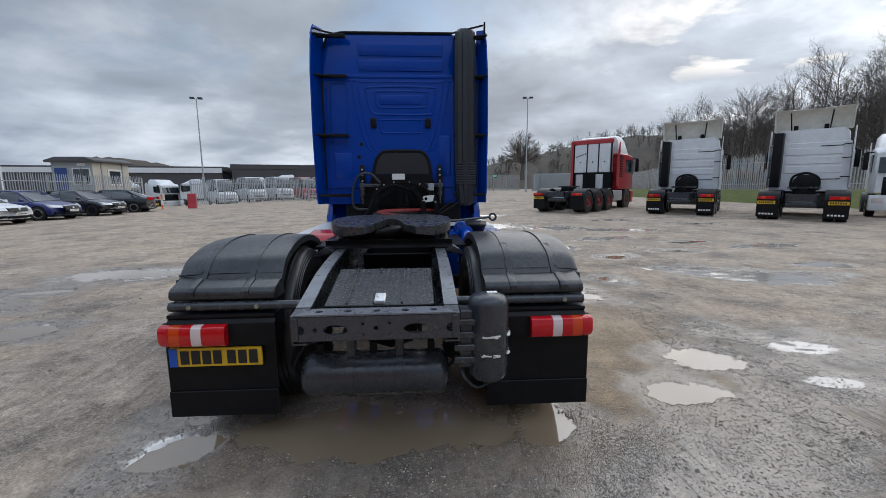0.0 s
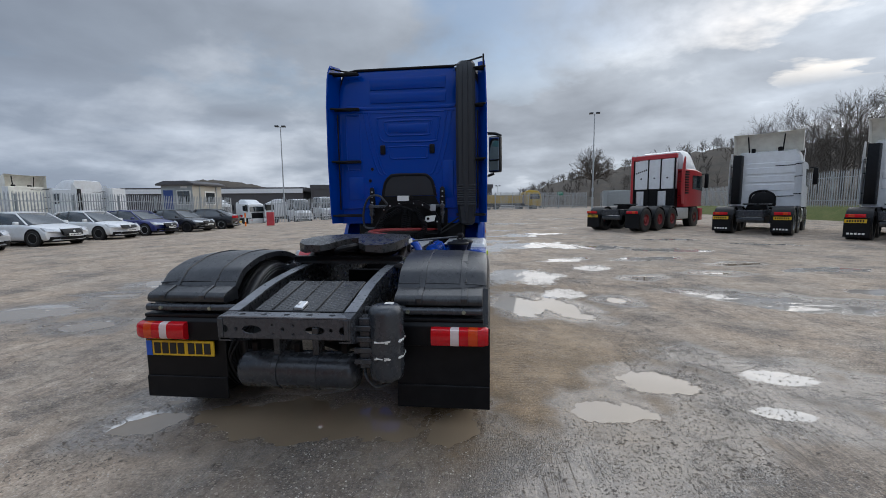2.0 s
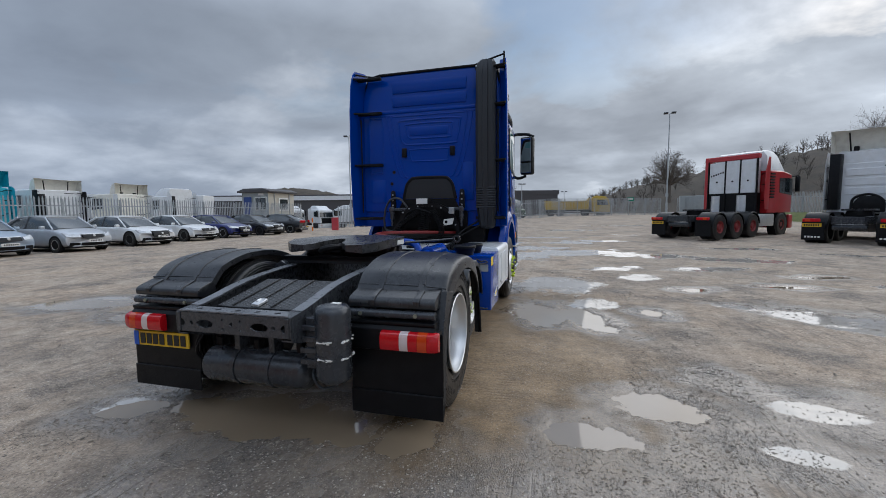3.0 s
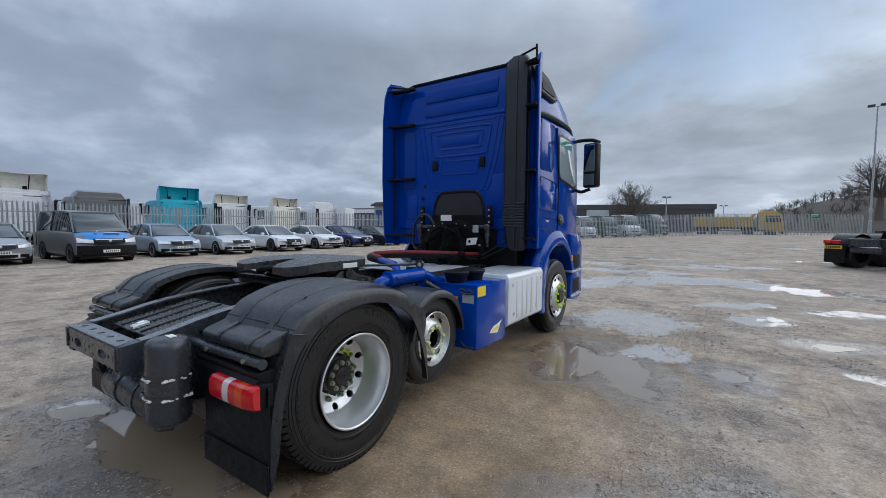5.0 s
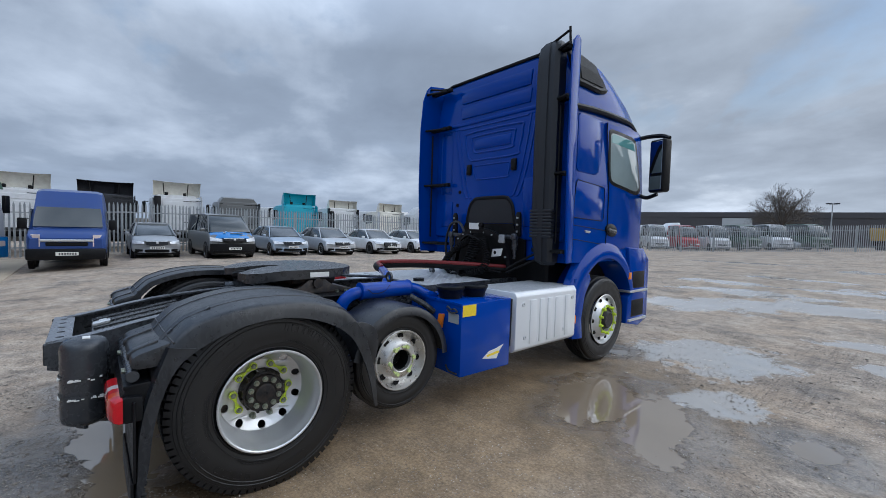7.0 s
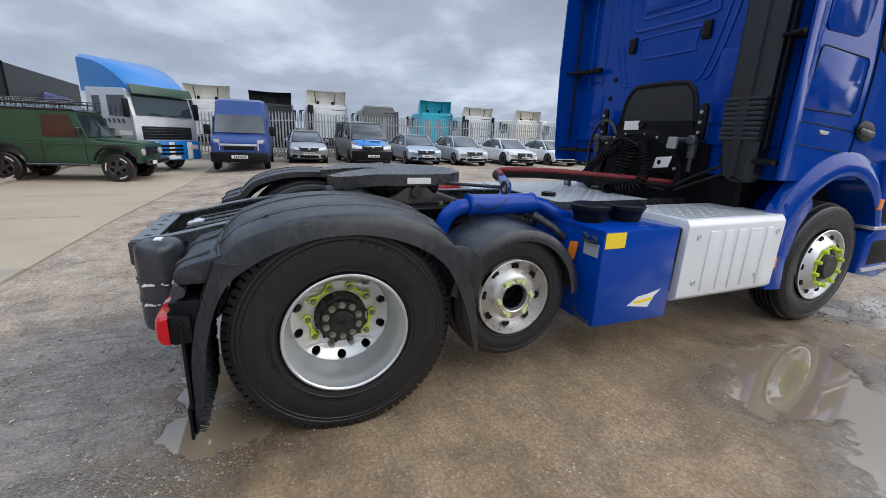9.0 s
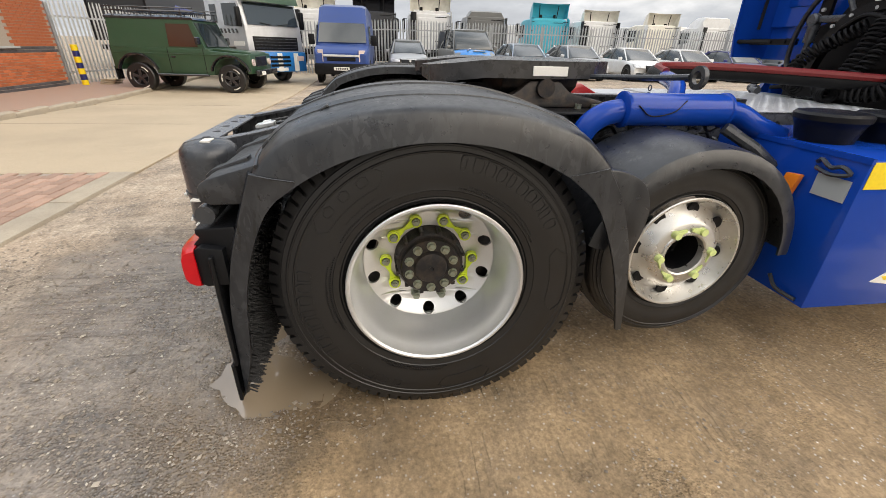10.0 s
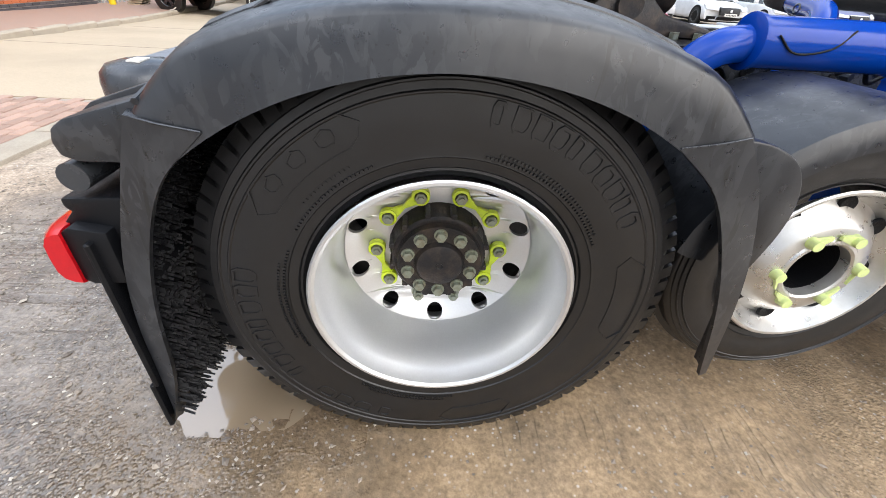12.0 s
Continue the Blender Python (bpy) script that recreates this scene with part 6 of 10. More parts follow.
# sides: doors, flap, arches, steps
for s in (-1, 1):
    X = s * 1.126

    def slab(name, mat, poly, x0, x1, parent, label="", bev=0.006):
        bm = B()
        prism(bm, poly, "x", s * x0, s * x1, bev)
        return part(name, bm, mat, parent, label)

    door = slab("door", BLUE, [(4.67, 1.40), (5.60, 1.36), (5.60, 2.10), (5.50, 2.80), (5.40, 2.88), (4.60, 2.88), (4.60, 2.76), (4.675, 2.30), (4.70, 2.0), (4.70, 1.66)], 1.08, 1.1305, cab, "blue cab door with a dark window")
    rim_ = smooth_path([Vector((0, y, z)) for y, z in ((4.665, 2.30), (4.70, 2.20), (4.80, 2.155), (5.10, 2.12), (5.40, 2.085), (5.51, 2.14), (5.50, 2.25), (5.36, 2.70), (5.28, 2.79), (5.10, 2.81), (4.74, 2.82), (4.64, 2.79), (4.635, 2.70), (4.665, 2.30))], 4)[:-1]
    slab("window_seal", PLASTIC, [(p.y, p.z) for p in rim_], 1.11, 1.137, door, "", 0.004)
    mid_ = sum(rim_, Vector()) / len(rim_)
    # opaque pane, coloured like the bright sky behind the cab
    slab("window_pane", CAB_GLASS, [(mid_.y + (p.y - mid_.y) * 0.90, mid_.z + (p.z - mid_.z) * 0.88) for p in rim_], 1.115, 1.139, door, "cab window with a green sun strip", 0.002)
    slab("sun_strip", TEAL_GLASS, [(4.70, 2.66), (5.30, 2.64), (5.27, 2.72), (5.20, 2.755), (4.75, 2.765), (4.70, 2.74)], 1.12, 1.1405, door, "", 0.0)
    slab("door_handle", PLASTIC, [(4.79 + 0.135 * math.cos(a), 1.61 + 0.078 * math.sin(a) - 0.1 * 0.135 * math.cos(a)) for a in np.linspace(0, 2 * math.pi, 25)[:-1]], 1.12, 1.146, door, "black oval door handle recess", 0.008)
    slab("handle_lever", STEEL, [(4.68, 1.605), (4.70, 1.585), (4.88, 1.565), (4.905, 1.585), (4.89, 1.61), (4.70, 1.635)], 1.145, 1.158, door, "dark grey door lever", 0.005)
    flap_ = [(3.94, 1.76), (3.97, 1.735), (4.57, 1.715), (4.605, 1.75), (4.60, 2.085), (4.57, 2.115), (4.02, 2.15), (3.985, 2.12), (3.94, 1.76)]
    slab("storage_flap", BLUE, flap_[:-1], 1.09, 1.1278, cab, "blue side locker flap", 0.004)
    slab("sleeper_panel", BLUE, [(3.98, 2.28), (4.02, 2.24), (4.38, 2.235), (4.46, 2.28), (4.49, 2.40), (4.52, 2.84), (4.48, 2.88), (4.02, 2.88), (3.98, 2.84)], 1.09, 1.1295, cab, "glossy raised panel of the sleeper side", 0.012)
    slab("badge", ALU, [(4.19, 1.60), (4.33, 1.59), (4.30, 1.565), (4.22, 1.57)], 1.125, 1.135, cab, "", 0.002)
    for pts in ([(1.1283, y, z) for y, z in flap_], [(1.130, 4.595, 2.88), (1.131, 4.598, 2.76), (1.131, 4.672, 2.30), (1.131, 4.697, 2.0), (1.131, 4.697, 1.66), (1.131, 4.667, 1.40)], [(1.120, 3.93, 1.655), (1.127, 4.2, 1.635), (1.129, 4.695, 1.60)], [(1.120, 3.93, 1.50), (1.127, 4.3, 1.465), (1.129, 4.67, 1.43)]):
        bm = B()
        tube(bm, [(s * p[0], p[1], p[2]) for p in pts], 0.0045, 6)
        part("seam", bm, DARK, cab)
    # wheel arch flare
    bm = B()
    rings = []
    yc, zc = FRONT
    for i in range(19):
        a = radians(-82 + 150 * i / 18)
        ro, ri = 0.80, 0.69
        ca, sa = math.cos(a), math.sin(a)
        rings.append([Vector((s * x, yc + r * sa, zc + r * 1.08 * ca)) for x, r in ((1.06, ro + 0.09), (1.13, ro + 0.06), (1.165, ro - 0.01), (1.175, ri + 0.03), (1.165, ri), (1.10, ri), (0.7, ri), (0.7, ri + 0.02), (1.06, ri + 0.03))])
    loft(bm, rings)
    part("wheel_arch", bm, BLUE, cab, "flared blue front wheel arch")
    slab("lower_side", BLUE, [(5.22, 1.40), (5.66, 1.38), (5.84, 1.22), (5.86, 0.40), (5.60, 0.33), (5.24, 0.40), (5.28, 0.75), (5.38, 0.80)], 1.0, 1.165, cab, "blue step panel ahead of the front wheel", 0.02)
    for z in (0.42, 0.80):
        slab("step", ALU, [(5.28, z), (5.80, z), (5.80, z + 0.03), (5.28, z + 0.03)], 1.02, 1.185, cab, "grey step tread", 0.006)
        # near-black slab on the uncut panel paints the shade of the step well
        slab("step_well_shade", DARK, [(5.36, z + 0.05), (5.72, z + 0.05), (5.72, z + 0.28), (5.36, z + 0.28)], 1.10, 1.168, cab, "", 0.01)
    slab("side_marker", ORANGE, [(5.24, 0.98), (5.31, 0.98), (5.31, 1.07), (5.24, 1.07)], 1.15, 1.18, cab, "orange side marker lamp", 0.006)
    slab("wheel_shield", BLUE, [(3.99, 0.38), (4.20, 0.36), (4.17, 0.60), (4.22, 0.85), (4.34, 1.03), (4.30, 1.10), (4.0, 1.06)], 1.03, 1.155, cab, "blue panel behind the front wheel", 0.01)
    slab("marker", ORANGE, [(3.985, 0.56), (4.03, 0.56), (4.03, 0.65), (3.985, 0.65)], 1.14, 1.168, cab, "", 0.004)
    # mirror
    bm = B()
    tube(bm, smooth_path([(s * 1.08, 5.52, 2.84), (s * 1.2, 5.56, 2.86), (s * 1.36, 5.56, 2.85), (s * 1.47, 5.53, 2.80)], 5), 0.028, 8)
    part("mirror_arm", bm, PLASTIC, cab)
    bm = B()
    tube(bm, smooth_path([(s * 1.1, 5.54, 2.10), (s * 1.2, 5.57, 2.06), (s * 1.34, 5.56, 2.10)], 5), 0.026, 8)
    part("mirror_arm", bm, PLASTIC, cab)
    bm = B()
    box(bm, min(s * 1.24, s * 1.48), max(s * 1.24, s * 1.48), 5.48, 5.62, 2.12, 2.80, 0.035, 3)
    turn_ = Matrix.Translation((s * 1.36, 5.55, 0)) @ Matrix.Rotation(radians(-20 * s), 4, "Z") @ Matrix.Translation((-s * 1.36, -5.55, 0))
    bm.transform(turn_)
    hs = part("mirror_housing", bm, PLASTIC, cab, "black mirror housing")
    bm = B()
    box(bm, min(s * 1.265, s * 1.455), max(s * 1.265, s * 1.455), 5.472, 5.482, 2.36, 2.77, 0.004)
    bm.transform(turn_)
    part("mirror_glass", bm, material("mirror_glass", (0.22, 0.24, 0.28), 0.03, 1.0), hs)
    bm = B()
    box(bm, min(s * 1.265, s * 1.455), max(s * 1.265, s * 1.455), 5.472, 5.482, 2.15, 2.33, 0.004)
    bm.transform(turn_)
    part("mirror_glass", bm, material("mirror_glass", (0.22, 0.24, 0.28), 0.03, 1.0), hs)

# front: windscreen, grille, bumper
bm = B()
rings = []
for z, y, w in ((1.95, 5.80, 0.98), (2.4, 5.775, 0.97), (2.82, 5.70, 0.93)):
    rings.append([Vector((-w, y - 0.08, z)), Vector((-w + 0.1, y, z)), Vector((w - 0.1, y, z)), Vector((w, y - 0.08, z)), Vector((w, y - 0.12, z)), Vector((-w, y - 0.12, z))])
loft(bm, rings)
part("windscreen", bm, GLASS, cab, "wide cab windscreen")
bm = B()
box(bm, -0.9, 0.9, 5.74, 5.84, 1.05, 1.85, 0.03, 2)
part("grille", bm, PLASTIC, cab, "black front grille")
bm = B()
box(bm, -1.12, 1.12, 5.55, 5.90, 0.35, 1.02, 0.05, 3)
part("bumper", bm, BLUE, cab, "blue front bumper")
bm = B()
box(bm, -0.85, 0.85, 3.9, 5.6, 0.9, 1.24, 0.03)
part("engine", bm, DARK, truck, "dark engine and gearbox under the cab")

# mid-axle wings
for s in (-1, 1):
    bm = B()
    rings = []
    for i in range(21):
        a = radians(-78 + 165 * i / 20)
        R = 0.445
        rings.append([Vector((s * x, MID[0] + r * math.sin(a), MID[1] - 0.02 + r * math.cos(a))) for x, r in ((0.70, R), (1.06, R), (1.105, R - 0.008), (1.12, R - 0.03), (1.122, R - 0.07), (1.112, R - 0.07), (1.105, R - 0.03), (1.06, R - 0.012), (0.70, R - 0.012))])
    loft(bm, rings)
    part("mid_wing", bm, GUARD, truck, "small dark plastic wing over the lifted wheel")

# blue hydraulic box with two breather caps
bm = B()
prism(bm, [(2.25, 0.338), (2.87, 0.330), (2.87, 0.952), (2.25, 0.943)], "x", 0.50, 1.195, 0.006)
tank_box = part("hydraulic_tank", bm, BLUE_BOX, truck, "blue steel hydraulic oil tank")
bm = B()
box(bm, 0.50, 1.199, 2.245, 2.26, 0.93, 0.95)
part("tank_edge", bm, BLUE_BOX, tank_box)
for x, y in ((0.86, 2.42), (0.90, 2.68)):
    bm = B()
    lathe(bm, [(0.945, 0.098), (0.955, 0.102), (1.00, 0.113), (1.025, 0.124), (1.03, 0.131), (1.05, 0.132), (1.06, 0.122), (1.064, 0.09), (1.064, 0.0)], (x, y, 0), "z", 36)
    part("breather_cap", bm, PLASTIC, tank_box, "round black breather cap")
    bm = B()
    lathe(bm, [(0.925, 0.075), (0.94, 0.072), (0.945, 0.05)], (x, y, 0), "z", 24)
    for k in range(6):
        t = k * math.pi / 3
        cyl(bm, (x + 0.062 * math.cos(t), y + 0.062 * math.sin(t), 0.938), (x + 0.062 * math.cos(t), y + 0.062 * math.sin(t), 0.952), 0.008, 6)
    part("cap_flange", bm, BLUE_BOX, tank_box)
bm = B()
box(bm, 1.1945, 1.1975, 2.262, 2.418, 0.842, 0.938)
part("yellow_label", bm, STICKER, tank_box, "square yellow warning label")
bm = B()
prism(bm, [(2.513, 0.449), (2.594, 0.503), (2.68, 0.514), (2.79, 0.539), (2.755, 0.508), (2.735, 0.49), (2.695, 0.421)], "x", 1.1945, 1.1965)
part("torn_label", bm, PAPER, tank_box, "torn white paper label", 0)
bm = B()
prism(bm, [(2.56, 0.472), (2.715, 0.49), (2.735, 0.47), (2.58, 0.455)], "x", 1.1966, 1.1975)
part("label_strip", bm, STICKER, tank_box)
bm = B()
prism(bm, [(1.04, 0.78), (1.165, 0.78), (1.165, 0.86), (1.04, 0.86)], "y", 2.243, 2.249)
part("grey_label", bm, CABIN_GREY, tank_box)
bm = B()
prism(bm, [(0.915, 0.71), (0.975, 0.715), (1.00, 0.84), (0.94, 0.835)], "y", 2.215, 2.24, 0.004)
part("reflector", bm, ORANGE, tank_box, "orange side reflector")
bm = B()
tube(bm, smooth_path([(1.02, 2.245, 0.90), (1.05, 2.225, 0.915), (1.09, 2.225, 0.895), (1.13, 2.225, 0.905), (1.16, 2.23, 0.885), (1.10, 2.225, 0.87), (1.03, 2.235, 0.88)], 5), 0.008, 6)
part("latch_wire", bm, STEEL, tank_box)
bm = B()
tube(bm, smooth_path([(1.16, 2.245, 0.36), (1.08, 2.23, 0.37), (1.03, 2.235, 0.41)], 5), 0.008, 6)
part("drain_cock", bm, STEEL, tank_box)

# blue cylinder with elbows over the lifted axle
bm = B()
lathe(bm, [(1.595, 0.0), (1.597, 0.062), (1.603, 0.074), (1.615, 0.074), (1.618, 0.068), (2.075, 0.068), (2.08, 0.073), (2.09, 0.072), (2.094, 0.06), (2.096, 0.0)], (0.66, 0, 1.036), "y", 32)
cy = part("oil_filter", bm, BLUE_BOX, truck, "blue cylinder filter with bent pipes")
bm = B()
tube(bm, smooth_path([(0.66, 1.60, 1.03), (0.66, 1.53, 1.015), (0.655, 1.47, 0.97), (0.64, 1.44, 0.89), (0.62, 1.44, 0.78)], 6), 0.05, 16)
part("elbow", bm, BLUE_BOX, cy)
bm = B()
tube(bm, smooth_path([(0.66, 2.09, 1.036), (0.665, 2.17, 1.02), (0.69, 2.26, 0.97), (0.72, 2.36, 0.93)], 6), 0.046, 16)
part("elbow", bm, BLUE_BOX, cy)
bm = B()
tube(bm, [(0.74, 2.05, 0.975), (0.80, 2.17, 0.90), (0.84, 2.25, 0.83)], 0.026, 10)
part("pipe", bm, STEEL, cy)
bm = B()
tube(bm, smooth_path([(0.728, 1.64, 1.06), (0.732, 1.70, 1.02), (0.73, 1.80, 1.035), (0.715, 1.86, 1.08)], 6), 0.003, 5)
part("thin_wire", bm, DARK, cy)
for k in range(26):   # fittings and short hoses under the cylinder
    rr = random.Random(300 + k)
    x, y, z = rr.uniform(0.45, 0.72), rr.uniform(1.50, 2.15), rr.uniform(0.86, 0.96)
    bm = B()
    if k % 3:
        cyl(bm, (x, y, z), (x + rr.uniform(0.02, 0.05), y + rr.uniform(-0.03, 0.03), z), rr.uniform(0.008, 0.016), 8)
    else:
        tube(bm, smooth_path([(x, y, z), (x + 0.03, y + 0.05, z + 0.03), (x, y + 0.12, z - 0.02), (x - 0.03, y + 0.2, z)], 5), 0.007, 6)
    part("fitting", bm, STEEL if k % 3 else DARK, truck)
# blue pipe that leads to the hose across the deck
bm = B()
tube(bm, smooth_path([(0.48, 1.9, 0.9), (0.45, 1.98, 1.02), (0.36, 2.06, 1.10), (0.18, 2.15, 1.12), (0.02, 2.22, 1.13)], 6), 0.04, 12)
part("return_pipe", bm, BLUE_BOX, truck, "bent blue steel pipe")
bm = B()
tube(bm, smooth_path([(0.02, 2.22, 1.13), (-0.25, 2.35, 1.15), (-0.2, 2.8, 1.15), (0.1, 3.3, 1.13), (0.42, 3.75, 1.1)], 8), 0.042, 12)
part("hose", bm, DARK, truck, "thick black hose with a red stripe")
bm = B()
tube(bm, smooth_path([(0.03, 2.21, 1.16), (-0.22, 2.35, 1.185), (-0.165, 2.8, 1.185), (0.135, 3.3, 1.165), (0.44, 3.75, 1.135)], 8), 0.022, 8)
part("hose_stripe", bm, HOSE_RED, truck, "dark red stripe of the hose")

# aluminium step box and tread deck
bm = B()
prism(bm, [(0.75, 0.405), (1.145, 0.405), (1.187, 0.445), (1.19, 0.945), (1.165, 0.985), (0.75, 0.985)], "y", 2.96, 3.98, 0.012)
stepbox = part("battery_box", bm, BOX_SILVER, truck, "ribbed aluminium battery box cover")
for y0, y1 in ((3.15, 3.29), (3.305, 3.42), (3.435, 3.555), (3.57, 3.735), (3.75, 3.86)):
    bm = B()
    box(bm, 1.182, 1.1985, y0 + 0.018, y1 - 0.018, 0.475, 0.905, 0.007, 2)
    part("pressed_rib", bm, BOX_SILVER, stepbox)
for y, z in ((3.066, 0.868), (3.50, 0.861), (3.66, 0.864), (3.10, 0.544), (3.49, 0.546), (3.73, 0.543), (3.90, 0.87)):
    bm = B()
    lathe(bm, [(1.188, 0.024), (1.196, 0.021), (1.197, 0.012), (1.191, 0.009), (1.191, 0.0)], (0, y, z), "x", 14)
    part("rivet", bm, ALU, stepbox)
bm = B()
prism(bm, [(0.80, 0.47), (1.14, 0.47), (1.15, 0.93), (0.80, 0.93)], "y", 2.89, 2.955, 0.01)
part("end_bracket", bm, DARK, stepbox, "black bracket at the end of the box")


def chequer(bm, x0, x1, y0, y1, z, pitch=0.05):
    """Raised oval treads in two directions on a plate."""
    nx, ny = int((x1 - x0) / pitch), int((y1 - y0) / pitch)
    for i in range(nx):
        for j in range(ny):
            cx, cy = x0 + (i + 0.5) * pitch, y0 + (j + 0.5) * pitch
            a = radians(45 if (i + j) % 2 else -45)
            ux, uy = math.cos(a) * 0.018, math.sin(a) * 0.018
            wx, wy = -math.sin(a) * 0.005, math.cos(a) * 0.005
            p = [(cx - ux, cy - uy, z), (cx + wx, cy + wy, z), (cx + ux, cy + uy, z), (cx - wx, cy - wy, z)]
            v = [bm.verts.new(q) for q in p]
            t = bm.verts.new((cx, cy, z + 0.0035))
            for k in range(4):
                bm.faces.new((v[k], v[(k + 1) % 4], t))


for x0, x1, y0, y1, z in ((0.62, 1.15, 2.97, 4.0, 0.988), (-0.86, 0.42, 2.50, 3.42, 1.0)):
    bm = B()
    box(bm, x0, x1, y0, y1, z - 0.012, z, 0.003)
    deck = part("tread_deck", bm, CHEQUER, truck, "worn chequer-plate walkway")
    bm = B()
    chequer(bm, x0 + 0.01, x1 - 0.01, y0 + 0.01, y1 - 0.01, z)
    tagged(part("tread_pattern", bm, CHEQUER, deck, "raised tread pattern", 0), kind="stuff")
bm = B()
box(bm, -1.16, -0.62, 2.3, 3.98, 0.42, 0.97, 0.03, 2)
part("fuel_tank", bm, ALU, truck, "aluminium fuel tank")
bm = B()
cyl(bm, (0.12, 2.62, 1.002), (0.12, 2.62, 1.03), 0.06, 18)
part("deck_cap", bm, PLASTIC, truck)

# air and electric lines behind the cab
bm = B()
tube(bm, smooth_path([(-0.50, 3.72, 1.16), (-0.66, 3.72, 1.17), (-0.71, 3.72, 1.25), (-0.70, 3.72, 1.46), (-0.61, 3.72, 1.64), (-0.45, 3.72, 1.66), (-0.32, 3.70, 1.53)], 6), 0.017, 8)
part("guard_hoop", bm, GUARD, truck, "bent black tube hoop behind the cab")
bm = B()
rings = []
for p in smooth_path([(-0.47, 3.68, 1.10), (-0.43, 3.67, 1.26), (-0.36, 3.66, 1.40), (-0.27, 3.65, 1.49), (-0.10, 3.64, 1.55), (0.10, 3.64, 1.555), (0.26, 3.65, 1.51), (0.38, 3.66, 1.42), (0.46, 3.67, 1.28), (0.49, 3.68, 1.10)], 4):
    n_ = Vector((p.x * 0.8, 0, p.z - 1.05)).normalized()
    rings.append([p + n_ * 0.035 + Vector((0, -0.03, 0)), p + n_ * 0.035 + Vector((0, 0.03, 0)), p - n_ * 0.025 + Vector((0, 0.03, 0)), p - n_ * 0.025 + Vector((0, -0.03, 0))])
loft(bm, rings)
carrier = part("line_carrier", bm, PLASTIC, truck, "arched black bracket that carries the air lines", 25)
for a in (-0.36, -0.26, -0.12, 0.1, 0.24, 0.36, 0.46):
    bm = B()
    z = 1.54 - 1.05 * max(0.0, abs(a) - 0.14) ** 1.6 if abs(a) < 0.42 else 1.26
    cyl(bm, (a, 3.61, z), (a, 3.628, z), 0.012, 6)
    part("bolt", bm, GALV, carrier)
for s, x in ((-1, -0.57), (1, 0.53)):
    bm = B()
    prism(bm, [(x - 0.045, 1.50), (x + 0.045, 1.50), (x + 0.035, 1.76), (x + 0.018, 1.79), (x - 0.018, 1.79), (x - 0.035, 1.76)], "y", 3.74, 3.77, 0.005)
    plate_ = part("hinge_plate", bm, PLASTIC, truck, "black bolted hinge plate of the cab mount")
    for z in (1.56, 1.64, 1.72):
        bm = B()
        cyl(bm, (x, 3.725, z), (x, 3.742, z), 0.014, 6)
        part("bolt", bm, GALV, plate_)
    bm = B()
    cyl(bm, (x, 3.70, 1.24), (x, 3.70, 1.36), 0.02, 12)
    cyl(bm, (x, 3.70, 1.35), (x, 3.70, 1.50), 0.036, 14)
    damper = part("cab_damper", bm, STEEL, truck, "grey cab suspension damper")
    bm = B()
    box(bm, min(x, x - s * 0.25), max(x, x - s * 0.25), 3.68, 3.73, 1.475, 1.52, 0.012, 2)
    part("damper_arm", bm, RAIL, damper, "grey cast arm")
    bm = B()
    lathe(bm, [(3.655, 0.0), (3.655, 0.03), (3.665, 0.042), (3.70, 0.042)], (x, 0, 1.495), "y", 16)
    part("damper_eye", bm, RAIL, damper)


def coil(pts, turns, r, label="coiled black air line"):
    """A coiled line along a curved middle."""
    mid = smooth_path(pts, 12)
    n = turns * 10
    out, u = [], None
    for i in range(n + 1):
        f = i / n * (len(mid) - 1)
        k = min(int(f), len(mid) - 2)
        p = mid[k].lerp(mid[k + 1], f - k)
        d = (mid[k + 1] - mid[k]).normalized()
        if u is None:
            u, v = frame_of(d)
        u = (u - d * u.dot(d)).normalized()
        v = d.cross(u)
        a = 2 * math.pi * turns * i / n
        out.append(p + (u * math.cos(a) + v * math.sin(a)) * r)
    bm = B()
    tube(bm, out, 0.0085, 6)
    part("coiled_line", bm, DARK, truck, label)


coil([(-0.10, 3.60, 1.45), (-0.24, 3.56, 1.36), (-0.36, 3.50, 1.26), (-0.34, 3.40, 1.12), (-0.18, 3.33, 1.06)], 22, 0.040)
coil([(-0.02, 3.60, 1.48), (-0.02, 3.54, 1.34), (-0.03, 3.48, 1.18), (-0.06, 3.40, 1.06), (0.06, 3.32, 1.05)], 22, 0.042)
coil([(0.12, 3.60, 1.47), (0.20, 3.55, 1.36), (0.28, 3.50, 1.22), (0.26, 3.42, 1.09), (0.12, 3.36, 1.06)], 22, 0.040)
coil([(0.04, 3.62, 1.46), (0.06, 3.52, 1.28), (0.02, 3.44, 1.12), (-0.12, 3.38, 1.06)], 18, 0.034, "thin coiled electric cable")
for pts in ([(-0.30, 3.63, 1.44), (-0.12, 3.57, 1.50), (0.08, 3.57, 1.44), (0.22, 3.6, 1.33)], [(-0.42, 3.6, 1.3), (-0.48, 3.45, 1.14), (-0.52, 3.3, 1.06), (-0.40, 3.2, 1.03)],
            [(-0.5, 3.45, 1.05), (-0.2, 3.48, 1.09), (0.15, 3.5, 1.10), (0.46, 3.55, 1.08)], [(0.50, 3.6, 1.12), (0.60, 3.66, 1.20), (0.78, 3.74, 1.31)], [(0.50, 3.6, 1.08), (0.62, 3.66, 1.15), (0.80, 3.74, 1.25)]):
    bm = B()
    tube(bm, smooth_path(pts, 6), 0.013, 8)
    part("air_line", bm, DARK, truck)
